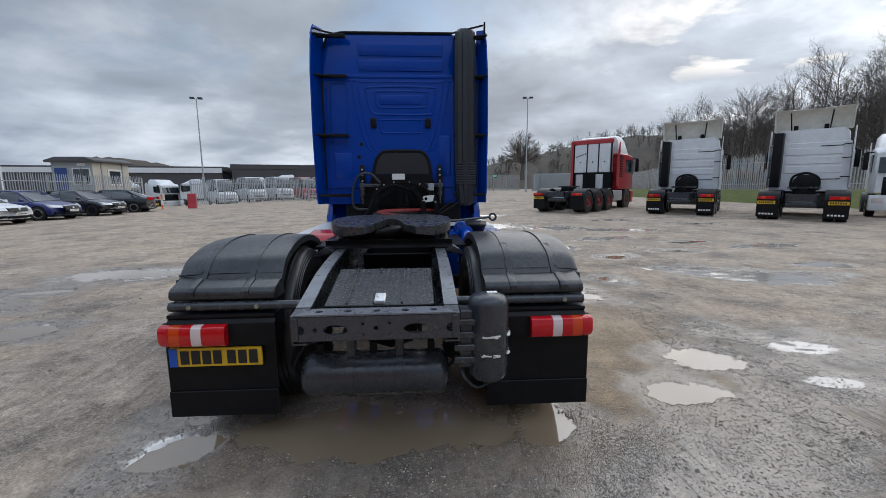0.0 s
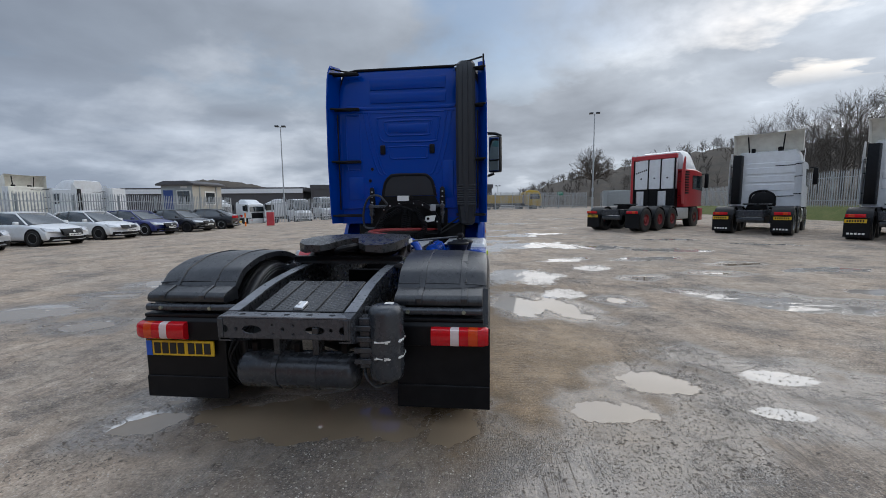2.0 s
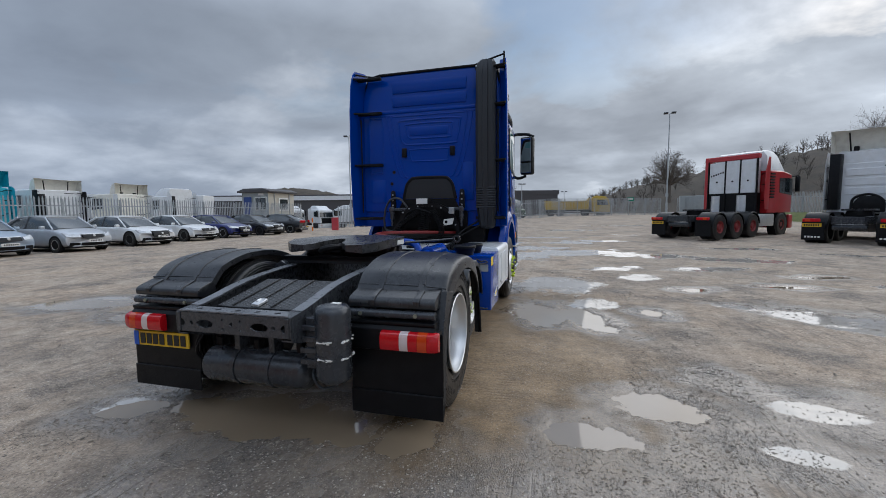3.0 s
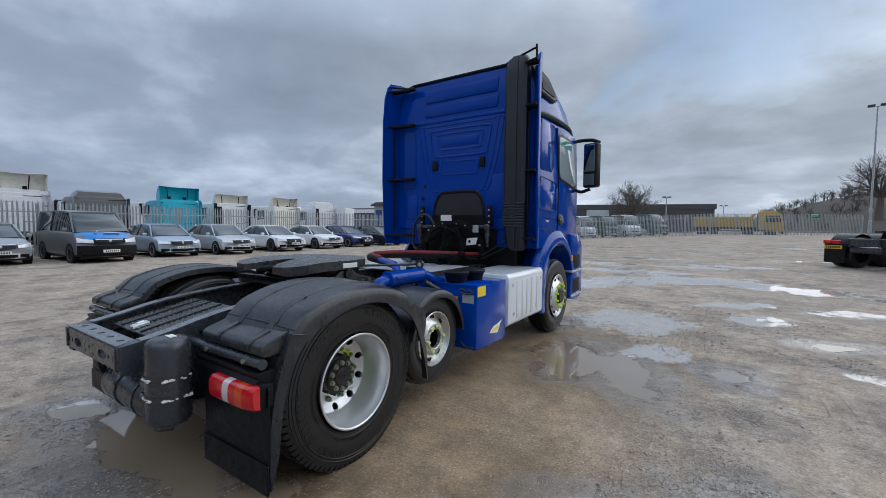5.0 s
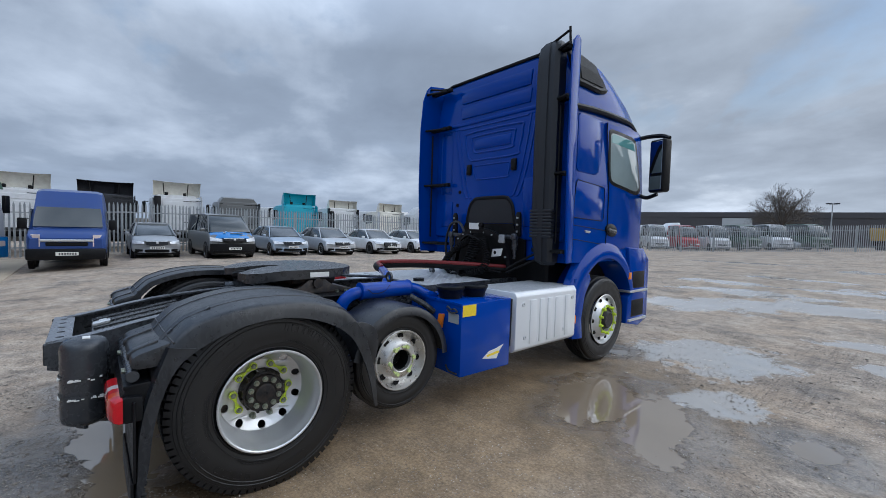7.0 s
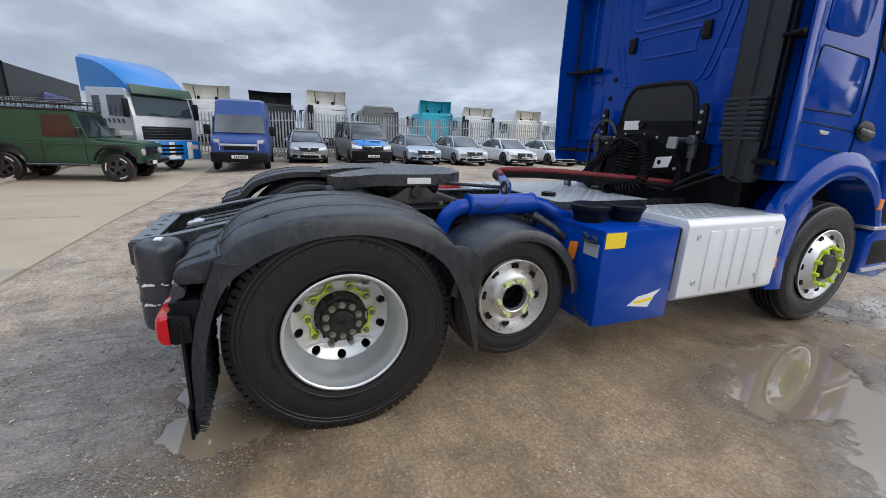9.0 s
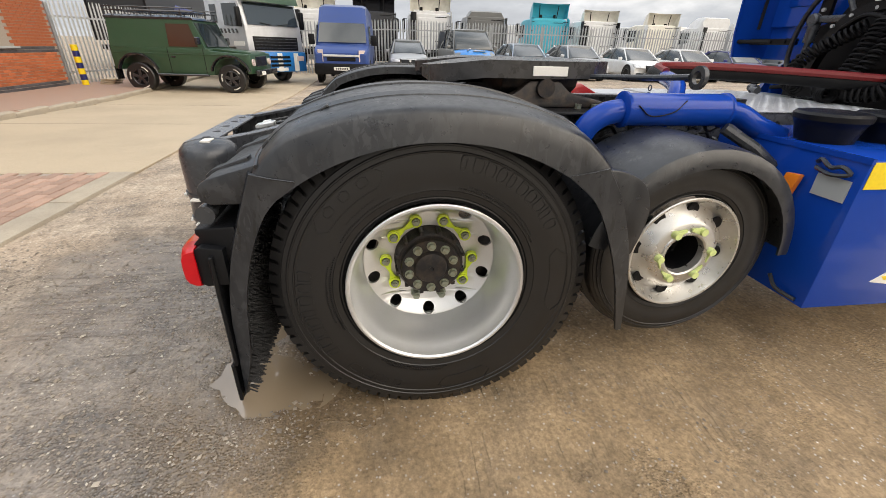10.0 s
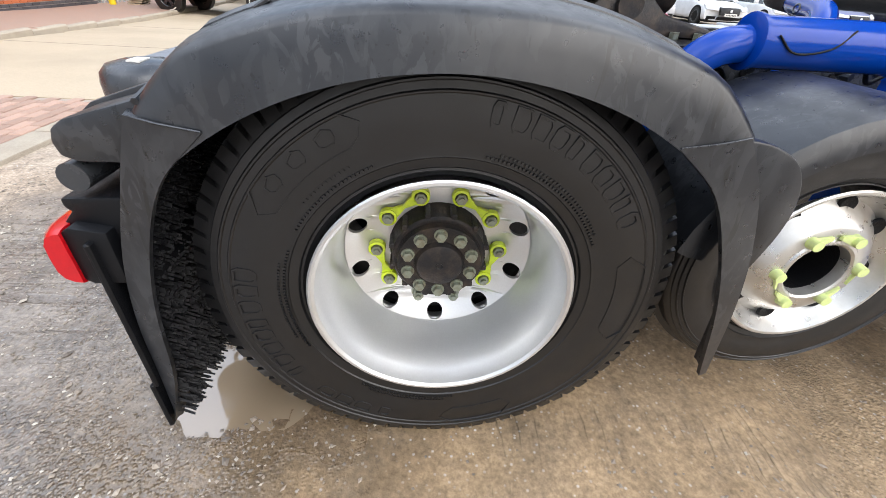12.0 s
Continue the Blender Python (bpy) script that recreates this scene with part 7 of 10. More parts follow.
for x, y, z in ((-0.5, 3.28, 1.05), (-0.42, 3.22, 1.04)):
    bm = B()
    cyl(bm, (x, y, z), (x + 0.09, y - 0.03, z), 0.022, 10)
    part("line_coupling", bm, STEEL, truck)
bm = B()
box(bm, -0.14, 0.035, 3.60, 3.605, 1.575, 1.655)
part("white_tag", bm, PAPER, truck, "small white tag")
bm = B()
lathe(bm, [(3.585, 0.0), (3.585, 0.03), (3.60, 0.036), (3.63, 0.03)], (0.07, 0, 1.625), "y", 14)
part("line_plug", bm, DARK, truck, "round black plug")
bm = holed_plate([(0.27, 1.25), (0.42, 1.27), (0.445, 1.36), (0.29, 1.345)], [ring2(0.022, 16, 0.325, 1.305)], 0.003, Matrix.Translation((0, 3.59, 0)) @ Matrix.Rotation(radians(90), 4, "X"))
part("bright_bracket", bm, PAPER, truck, "small bright metal bracket with a round hole", 0)
bm = B()
box(bm, 0.36, 0.44, 3.60, 3.64, 1.42, 1.52, 0.008)
part("junction_box", bm, GALV, truck, "small grey junction box")
# ---------------- other vehicles ----------------
def veh_wheel(parent, x, y, r, w, rim_mat, spokes=5, z=None, rim_r=0.64):
    """A road wheel whose outer face looks along the sign of x."""
    s = 1 if x > 0 else -1
    z = r if z is None else z
    bm = B()
    lathe(bm, [(x - s * w, r * 0.66), (x - s * w, r * 0.93), (x - s * w * 0.9, r), (x - s * 0.03, r), (x - s * 0.004, r * 0.93), (x, r * 0.8), (x - s * 0.01, r * rim_r)], (0, y, z), "x", 28)
    t = part("wheel", bm, RUBBER, parent)
    bm = B()
    lathe(bm, [(x - s * 0.005, r * rim_r), (x - s * 0.012, r * (rim_r - 0.05)), (x - s * 0.06, r * (rim_r - 0.09)), (x - s * 0.07, 0.0)], (0, y, z), "x", 28)
    part("rim_dish", bm, DARK if spokes else rim_mat, t)
    bm = B()
    for k in range(spokes):
        a = 2 * math.pi * k / spokes + 0.3
        d = Vector((0, math.cos(a), math.sin(a)))
        n = Vector((0, -math.sin(a), math.cos(a)))
        c = Vector((x - s * 0.03, y, z))
        loft(bm, [[c + n * r * 0.09, c - n * r * 0.09, c - n * r * 0.09 + Vector((s * 0.012, 0, 0)), c + n * r * 0.09 + Vector((s * 0.012, 0, 0))],
                  [c + d * r * rim_r + n * r * 0.13, c + d * r * rim_r - n * r * 0.13, c + d * r * rim_r - n * r * 0.13 + Vector((s * 0.02, 0, 0)), c + d * r * rim_r + n * r * 0.13 + Vector((s * 0.02, 0, 0))]])
    if spokes:
        lathe(bm, [(x - s * 0.004, r * rim_r), (x + s * 0.002, r * (rim_r - 0.03)), (x - s * 0.012, r * (rim_r - 0.06))], (0, y, z), "x", 28)
    else:
        for k in range(10):
            a = 2 * math.pi * k / 10
            cyl(bm, (x - s * 0.07, y + r * 0.33 * math.cos(a), z + r * 0.33 * math.sin(a)), (x - s * 0.04, y + r * 0.33 * math.cos(a), z + r * 0.33 * math.sin(a)), r * 0.03, 6)
        lathe(bm, [(x - s * 0.068, r * 0.25), (x - s * 0.02, r * 0.2), (x - s * 0.02, 0.0)], (0, y, z), "x", 18)
    part("rim", bm, rim_mat, t)
    return t


def interp(tab, y):
    """Value at y of a table of (y, v...) sorted from front (0) to back."""
    for a, b in zip(tab, tab[1:]):
        if a[0] >= y >= b[0]:
            f = (a[0] - y) / (a[0] - b[0] + 1e-9)
            return [p + (q - p) * f for p, q in zip(a[1:], b[1:])]
    return list(tab[-1][1:]) if y < tab[-1][0] else list(tab[0][1:])


def car(label, mat, m, L, W, belt, roof, wheel_y, wheel_r=0.31, rim=None, category="car", plate=PAPER, dark_bumper=False, tail=False, grille_z=(0.55, 0.72), lamp_z=(0.60, 0.70), name="car", spokes=5, sills=0.2, blue_bonnet=None):
    """A road car whose nose is at the origin and looks along +y. belt: (y, z) along the top of the lower body; roof: (y, z, width) of the glasshouse from screen base to rear screen base."""
    rim = rim or ALLOY
    root = thing(name, label, category, m, "parked cars")
    hw = W / 2
    nose_z = interp(belt, -0.3)[0]

    def front_y(x, z):
        """How far the nose has fallen back at a place across and up the front."""
        return -0.30 * (abs(x) / hw) ** 2.6 - (0.0 if tail else 0.20) * max(0.0, (z - 0.52) / (nose_z - 0.52)) ** 1.6 - 0.10 * max(0.0, (0.34 - z) / 0.16)

    def face_patch(x0, x1, z0, z1, proud, taper=0.0, n=7):
        """A slab that lies on the curved nose."""
        q = B()
        rings_ = []
        for i in range(n):
            x = x0 + (x1 - x0) * i / (n - 1)
            a, b = z0 + taper * abs(x) / hw, z1 - 0.3 * taper * abs(x) / hw
            rings_.append([Vector((x, front_y(x, z) + dy, z)) for z, dy in ((a, -0.06), (a, proud - 0.006), (a + 0.006, proud), ((a + b) / 2, proud), (b - 0.006, proud), (b, proud - 0.006), (b, -0.06))])
        loft(q, rings_)
        return q

    bm = B()
    rings = []
    ys = sorted({round(p[0], 3) for p in belt} | {-0.03, -0.12, -0.45, -0.65, -L + 0.12, -L + 0.02, wheel_y[0], wheel_y[1]}, reverse=True)
    for y in ys:
        zb = interp(belt, y)[0]
        e = min(1.0, (L + y + 0.02) / 0.45)
        w = hw * (0.80 + 0.20 * math.sin(max(0.0, e) * math.pi / 2) ** 0.8)
        zl = sills + (0.03 if e < 0.4 or y > -0.3 else 0.0)
        back = max(0.0, 1.0 + y / 0.9) ** 1.5
        half = [(0.0, zl), (0.6, zl), (0.9, zl + 0.01), (0.985, zl + 0.12), (1.0, zl + 0.3), (0.985, zb - 0.14), (0.94, zb - 0.03), (0.8, zb + 0.012), (0.4, zb + 0.03), (0.0, zb + 0.035)]
        rings.append([Vector((s * u * w, y + back * front_y(u * w, z), z)) for s, row in ((-1, half), (1, half[-2:0:-1])) for u, z in row])
    loft(bm, rings)
    body = part("body", bm, mat, root, smooth=60)
    soft = body.modifiers.new("rounded", "SUBSURF")
    soft.levels, soft.render_levels = 2, 2
    bm = B()
    rings = []
    for y, z, w in roof:
        zb = interp(belt, y)[0] - 0.03
        ww = hw * 0.9
        rings.append([Vector(p) for p in ((-ww, y, zb), (-(ww + w * hw) / 2 - 0.01, y, (zb + z) / 2), (-w * hw, y, z - 0.02), (-w * hw * 0.9, y, z + 0.0), (w * hw * 0.9, y, z), (w * hw, y, z - 0.02), ((ww + w * hw) / 2 + 0.01, y, (zb + z) / 2), (ww, y, zb))])
    loft(bm, rings)
    part("glasshouse", bm, GLASS, root, "dark car windows", 50)
    bm = B()
    rf = roof[1:-1]
    loft(bm, [[Vector(p) for p in ((-w * hw - 0.012, y, z - 0.05), (-w * hw - 0.006, y, z - 0.005), (-w * hw * 0.88, y, z + 0.016), (0, y, z + 0.024), (w * hw * 0.88, y, z + 0.016), (w * hw + 0.006, y, z - 0.005), (w * hw + 0.012, y, z - 0.05), (0, y, z - 0.02))] for y, z, w in rf])
    part("roof", bm, mat, root)
    for s in (-1, 1):
        bm = B()
        y0, z0, w0 = roof[0]
        y1, z1, w1 = roof[1]
        tube(bm, [(s * hw * 0.9, y0 - 0.05, interp(belt, y0)[0] - 0.01), (s * w1 * hw, y1, z1 - 0.01)], 0.032, 6)
        part("screen_pillar", bm, mat, root)
        bm = B()
        y2, z2, w2 = roof[-1]
        y3, z3, w3 = roof[-2]
        tube(bm, [(s * hw * 0.91, y2 + 0.12, interp(belt, y2)[0] - 0.01), (s * w3 * hw, y3, z3 - 0.01)], 0.06, 6)
        part("rear_pillar", bm, mat, root)
        bm = B()
        ym = (roof[1][0] + roof[-2][0]) / 2 - 0.1
        tube(bm, [(s * (hw * 0.91), ym, interp(belt, ym)[0] - 0.02), (s * (interp([(r[0], r[2]) for r in roof], ym)[0] * hw + 0.004), ym, interp([(r[0], r[1]) for r in roof], ym)[0] - 0.02)], 0.03, 6)
        part("door_pillar", bm, BLACKCAR, root)
        bm = B()
        box(bm, min(s * (hw + 0.0), s * (hw + 0.17)), max(s * hw, s * (hw + 0.17)), roof[0][0] - 0.42, roof[0][0] - 0.3, interp(belt, -1.4)[0] - 0.0, interp(belt, -1.4)[0] + 0.13, 0.03, 2)
        part("door_mirror", bm, mat, root)
        if not tail:
            bm = B()
            z0, z1 = lamp_z
            rings_ = []
            for i in range(7):
                x = hw * (0.52 + 0.44 * i / 6)
                a, b = z0 + 0.02 * i / 6, z1 + 0.07 * (i / 6) ** 1.5
                rings_.append([Vector((s * x, front_y(x, z) + dy, z)) for z, dy in ((a, -0.10), (a, 0.012), ((a + b) / 2, 0.022), (b, 0.008), (b + 0.01, -0.10))])
            loft(bm, rings_)
            part("headlamp", bm, HEADLAMP, root, "clear headlamp")
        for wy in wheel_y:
            # solid dark disc paints the shaded wheel well round the tyre
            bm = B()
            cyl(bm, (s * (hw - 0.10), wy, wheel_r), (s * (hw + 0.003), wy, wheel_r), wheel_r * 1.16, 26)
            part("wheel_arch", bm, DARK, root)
            veh_wheel(root, s * (hw + 0.012), wy, wheel_r, 0.2, rim, spokes)
    if not tail:
        part("grille", face_patch(-hw * 0.44, hw * 0.44, grille_z[0], grille_z[1], 0.012, 0.05), PLASTIC, root, "black front grille")
        part("grille_bar", face_patch(-hw * 0.45, hw * 0.45, grille_z[1] - 0.012, grille_z[1] + 0.014, 0.018), ALU, root, "bright bar over the grille")
        bm = B()
        yb_ = front_y(0, (grille_z[0] + grille_z[1]) / 2)
        lathe(bm, [(yb_ + 0.014, 0.052), (yb_ + 0.03, 0.046), (yb_ + 0.034, 0.0)], (0, 0, (grille_z[0] + grille_z[1]) / 2 + 0.02), "y", 16)
        part("badge", bm, ALU, root, "round bright badge")
        part("air_dam", face_patch(-hw * 0.5, hw * 0.5, 0.26, 0.38, 0.010, 0.03), PLASTIC, root, "black lower intake")
        for s in (-1, 1):
            part("fog_recess", face_patch(s * hw * 0.58, s * hw * 0.86, 0.29, 0.39, 0.010, 0.0, 5), PLASTIC, root)
        if dark_bumper:
            part("bumper", face_patch(-hw * 0.97, hw * 0.97, 0.25, 0.66, 0.02), PLASTIC, root, "black plastic bumper")
        pl_y = 0.045
    else:
        for s in (-1, 1):
            bm = B()
            loft(bm, [[Vector((s * x, y, z)) for z in (0.78, 0.94)] + [Vector((s * x, y - 0.06, z)) for z in (0.95, 0.77)] for x, y in ((hw * 0.5, 0.0), (hw * 0.8, -0.03), (hw * 0.97, -0.2))])
            part("tail_lamp", bm, RED_LENS, root, "red tail lamp")
        pl_y = 0.02
    bm = B()
    box(bm, -0.26, 0.26, pl_y - 0.012, pl_y, 0.40, 0.505, 0.003)
    pp = part("number_plate", bm, plate, root)
    for k in range(7):
        bm = B()
        x = -0.215 + 0.062 * k
        box(bm, x, x + 0.036, pl_y + 0.001, pl_y + 0.004, 0.425, 0.48)
        part("plate_bar", bm, INK, pp)
    bm = B()
    box(bm, -hw * 0.88, hw * 0.88, -L + 0.25, -0.25, sills - 0.03, sills + 0.1)
    part("underbody", bm, DARK, root)
    if blue_bonnet:
        bm = B()
        rings = []
        for y in (0.0, -0.1, -0.3, -0.6, -0.9):
            zb = interp(belt, y)[0] + 0.03
            back = max(0.0, 1.0 + y / 0.9) ** 1.5
            rings.append([Vector((u * hw, y + back * front_y(u * hw, zb), zb - 0.05 * abs(u) ** 3 + dz)) for u, dz in ((-0.9, 0.0), (-0.6, 0.008), (-0.2, 0.012), (0.2, 0.012), (0.6, 0.008), (0.9, 0.0), (0.5, -0.02), (-0.5, -0.02))])
        loft(bm, rings)
        bn = part("bonnet_wrap", bm, blue_bonnet, root, "bright blue bonnet with white lettering bars")
        for x0, x1, y0 in ((-0.42, 0.1, -0.42), (0.16, 0.24, -0.7), (0.26, 0.36, -0.5)):
            bm = B()
            zb = interp(belt, y0)[0] + 0.04
            box(bm, x0, x1, y0 - 0.13, y0 + 0.05, zb, zb + 0.012)
            bm.transform(Matrix.Translation((0, y0, zb)) @ Matrix.Rotation(radians(26), 4, "X") @ Matrix.Translation((0, -y0, -zb)))
            part("lettering_bar", bm, PAPER, bn)
    return root


HATCH = dict(belt=[(0, 0.70), (-0.25, 0.80), (-0.95, 0.93), (-1.5, 0.95), (-3.0, 0.97), (-3.8, 0.98), (-4.1, 0.86)], roof=[(-0.9, 0.96, 0.74), (-1.65, 1.43, 0.70), (-2.4, 1.48, 0.69), (-3.3, 1.42, 0.66), (-3.85, 1.0, 0.72)], wheel_y=(-0.82, -3.35))
SALOON = dict(belt=[(0, 0.66), (-0.3, 0.76), (-1.25, 0.90), (-1.9, 0.93), (-3.4, 0.96), (-4.2, 0.98), (-4.6, 0.88)], roof=[(-1.15, 0.93, 0.76), (-1.95, 1.38, 0.68), (-2.6, 1.43, 0.67), (-3.3, 1.38, 0.66), (-4.05, 0.99, 0.74)], wheel_y=(-0.92, -3.7))
BIGHATCH = dict(belt=[(0, 0.68), (-0.3, 0.78), (-1.15, 0.93), (-1.8, 0.95), (-3.4, 0.98), (-4.1, 1.0), (-4.45, 0.88)], roof=[(-1.05, 0.96, 0.76), (-1.8, 1.42, 0.68), (-2.6, 1.47, 0.67), (-3.4, 1.42, 0.66), (-4.1, 1.02, 0.74)], wheel_y=(-0.9, -3.55))
VAN = dict(belt=[(0, 0.88), (-0.2, 1.02), (-0.85, 1.16), (-1.3, 1.18), (-3.0, 1.2), (-4.6, 1.2), (-4.9, 1.15)], roof=[(-0.75, 1.2, 0.84), (-1.55, 1.9, 0.76), (-2.4, 1.97, 0.77), (-4.7, 1.95, 0.77), (-4.88, 1.25, 0.84)], wheel_y=(-0.95, -3.95))
car("silver grey metallic small hatchback parked nose out on gravel", HATCHGREY, pose(-17.0, 2.05, 0, 0, 0, -90), 3.85, 1.7, HATCH["belt"], HATCH["roof"], (-0.75, -3.1), 0.30, SILVER)
car("grey panel van with a bright blue bonnet", GREYCAR, pose(-15.9, 4.75, 0, 0, 0, -88), 4.9, 1.9, VAN["belt"], VAN["roof"], VAN["wheel_y"], 0.34, GREYCAR, "van", dark_bumper=True, grille_z=(0.76, 0.88), lamp_z=(0.75, 0.88), name="panel_van", blue_bonnet=SKY_BLUE)
car("pale blue silver family hatchback parked by the fence", ICE, pose(-16.8, 7.65, 0, 0, 0, -90), 4.3, 1.8, BIGHATCH["belt"], BIGHATCH["roof"], (-0.88, -3.45), 0.31, SILVER)
car("older silver hatchback parked in the row", SILVER, pose(-16.35, 10.15, 0, 0, 0, -90), 4.45, 1.75, BIGHATCH["belt"], BIGHATCH["roof"], BIGHATCH["wheel_y"], 0.31, ALLOY_OLD)
car("white executive saloon on large dark alloy wheels", WHITE, pose(-16.4, 13.2, 0, 0, 0, -90), 4.7, 1.84, SALOON["belt"], SALOON["roof"], SALOON["wheel_y"], 0.34, GREYCAR, grille_z=(0.42, 0.72))
car("white large hatchback with black roof trim", WHITE, pose(-16.75, 16.4, 0, 0, 0, -90), 4.65, 1.8, SALOON["belt"], SALOON["roof"], SALOON["wheel_y"], 0.33, GREYCAR)
car("dark blue saloon car parked between white and black", DEEP_BLUE, pose(-16.9, 19.3, 0, 0, 0, -90), 4.8, 1.84, SALOON["belt"], SALOON["roof"], SALOON["wheel_y"], 0.33, SILVER, grille_z=(0.42, 0.7))
car("black saloon car with black wheels parked nose out", BLACKCAR, pose(-16.7, 22.3, 0, 0, 0, -92), 4.65, 1.82, SALOON["belt"], SALOON["roof"], SALOON["wheel_y"], 0.32, BLACKCAR)
car("black saloon car parked with its tail outwards", BLACKCAR, pose(-16.9, 25.9, 0, 0, 0, -75), 4.7, 1.84, [(0, 0.9), (-0.5, 0.99), (-1.2, 0.97), (-2.8, 0.94), (-3.3, 0.92), (-4.3, 0.78), (-4.7, 0.64)],
    [(-0.6, 1.0, 0.74), (-1.4, 1.38, 0.66), (-2.1, 1.43, 0.67), (-2.7, 1.39, 0.68), (-3.45, 0.95, 0.76)], (-1.0, -3.8), 0.32, SILVER, plate=PLATE_YELLOW, tail=True)


DARK_RED = material("dirty_red_rim", (0.2, 0.012, 0.014), 0.45, spot=(0.1, 0.02, 0.02), spot_scale=9)


def tractor(label, mat, m, axles=3, top=3.75, visor=True, stack_mat=None, fin_mat=None, cab_y=2.75, tail_mat=None, tool_wall=False, simple=False, heavy_rim=None, cab_len=2.25, group="parked tractor units"):
    """A tractor unit seen mostly from behind: its tail is at the origin and it heads along +y."""
    tail_mat = tail_mat or PLASTIC
    rim = heavy_rim or STEEL
    root = thing("parked_tractor", label, "truck", m, group)
    y0 = cab_y
    bm = B()
    rings = []
    for y, w, zt in ((y0, 1.17, 2.9), (y0 + 0.05, 1.2, 2.95), (y0 + 1.4, 1.22, 2.95), (y0 + cab_len - 0.25, 1.2, 2.85), (y0 + cab_len - 0.08, 1.12, 2.7), (y0 + cab_len, 1.05, 1.2)):
        rings.append([Vector(p) for p in ((-w, y, 1.05), (-w, y, 1.9), (-w + 0.03, y, zt - 0.06), (-w + 0.1, y, zt), (w - 0.1, y, zt), (w - 0.03, y, zt - 0.06), (w, y, 1.9), (w, y, 1.05))])
    loft(bm, rings)
    cabp = part("cab", bm, mat, root)
    if visor:
        fold = top - 0.72
    bm = B()
    rings = []
    crown_ = fold if visor else top
    for y, w, z in ((y0 + 0.02, 1.12, crown_ - 0.08), (y0 + 0.3, 1.14, crown_), (y0 + 1.0, 1.12, crown_ - 0.06), (y0 + 1.6, 1.05, max(2.95, crown_ - 0.38)), (y0 + cab_len - 0.15, 0.95, 2.8)):
        rings.append([Vector(p) for p in ((-w, y, 2.7), (-w + 0.06, y, max(2.8, z - 0.2)), (-w + 0.2, y, z), (w - 0.2, y, z), (w - 0.06, y, max(2.8, z - 0.2)), (w, y, 2.7))])
    loft(bm, rings)
    part("roof", bm, WHITE if tool_wall else mat, cabp)
    for z in (1.75, 2.1, 2.45):
        bmr = B()
        box(bmr, -0.72, 0.95, y0 - 0.02, y0 + 0.012, z, z + 0.27, 0.012)
        part("back_pressing", bmr, mat, cabp)
    for z in (1.5, 2.75):
        bm = B()
        box(bm, 0.3, 0.95, y0 - 0.018, y0, z, z + 0.03)
        part("vent_slot", bm, DARK, cabp)
    if visor:   # open roof deflector: a curved sheet held up behind the roof with stays
        bm = B()
        zc = fold - 0.08
        rings = []
        for z, y, w, dip in ((zc, y0 + 0.48, 1.15, 0.0), (zc + 0.3, y0 + 0.42, 1.15, 0.0), (zc + 0.6, y0 + 0.26, 1.16, 0.01), (zc + 0.74, y0 + 0.08, 1.17, 0.01), (zc + 0.8, y0 - 0.06, 1.18, 0.03)):
            rings.append([Vector((-w, y0 - 0.12, z)), Vector((-w * 0.97, y - 0.08, z)), Vector((-w * 0.5, y, z - dip * 0.8)), Vector((0, y + 0.03, z - dip)), Vector((w * 0.5, y, z - dip * 0.8)), Vector((w * 0.97, y - 0.08, z)), Vector((w, y0 - 0.12, z)),
                          Vector((w * 0.985, y - 0.04, z)), Vector((w * 0.5, y + 0.04, z - dip * 0.8)), Vector((0, y + 0.07, z - dip)), Vector((-w * 0.5, y + 0.04, z - dip * 0.8)), Vector((-w * 0.985, y - 0.04, z))])
        loft(bm, rings)
        rd = part("roof_deflector", bm, CREAM if mat in (WHITE, CREAM) else mat, cabp, "open curved roof wind deflector")
        for x in (-0.62, 0.5):
            bm = B()
            cyl(bm, (x, y0 + 0.06, zc + 0.02), (x * 1.1, y0 + 0.02, zc + 0.7), 0.026, 6)
            part("stay", bm, DARK, rd)
            bm = B()
            box(bm, x * 0.8 - 0.07, x * 0.8 + 0.07, y0 + 0.1, y0 + 0.3, zc, zc + 0.2, 0.02)
            part("roof_bracket", bm, DARK, rd)
    for s in (-1, 1):
        bm = B()
        rings = []
        for z, yb in ((1.2, y0 - 0.32), (1.8, y0 - 0.42), (2.9, y0 - 0.38), ((fold - 0.05 if visor else top - 0.35), y0 - 0.15)):
            rings.append([Vector((s * 1.22, yb, z)), Vector((s * 1.235, yb + 0.06, z)), Vector((s * 1.21, y0 + 0.06, z)), Vector((s * 1.195, y0 + 0.06, z)), Vector((s * 1.21, yb + 0.06, z))])
        loft(bm, rings)
        part("side_fin", bm, fin_mat or mat, cabp)
        for z in (1.6, 2.3, 2.8):
            bm = B()
            tube(bm, [(s * 0.95, y0 - 0.02, z), (s * 1.2, y0 - 0.2, z)], 0.018, 6)
            part("fin_bracket", bm, DARK, cabp)
        bm = B()
        tube(bm, [(s * 1.2, y0 + cab_len - 0.3, 2.72), (s * 1.42, y0 + cab_len - 0.2, 2.74)], 0.025, 6)
        box(bm, min(s * 1.33, s * 1.5), max(s * 1.33, s * 1.5), y0 + cab_len - 0.32, y0 + cab_len - 0.18, 2.0, 2.72, 0.03, 2)
        part("door_mirror", bm, PLASTIC, cabp, "black door mirror")
        bm = B()
        prism(bm, [(y0 + 1.0, 1.95), (y0 + cab_len - 0.22, 1.85), (y0 + cab_len - 0.3, 2.62), (y0 + 1.0, 2.62)], "x", s * 1.18, s * 1.226)
        part("side_window", bm, GLASS, cabp)
    if stack_mat:
        bm = B()
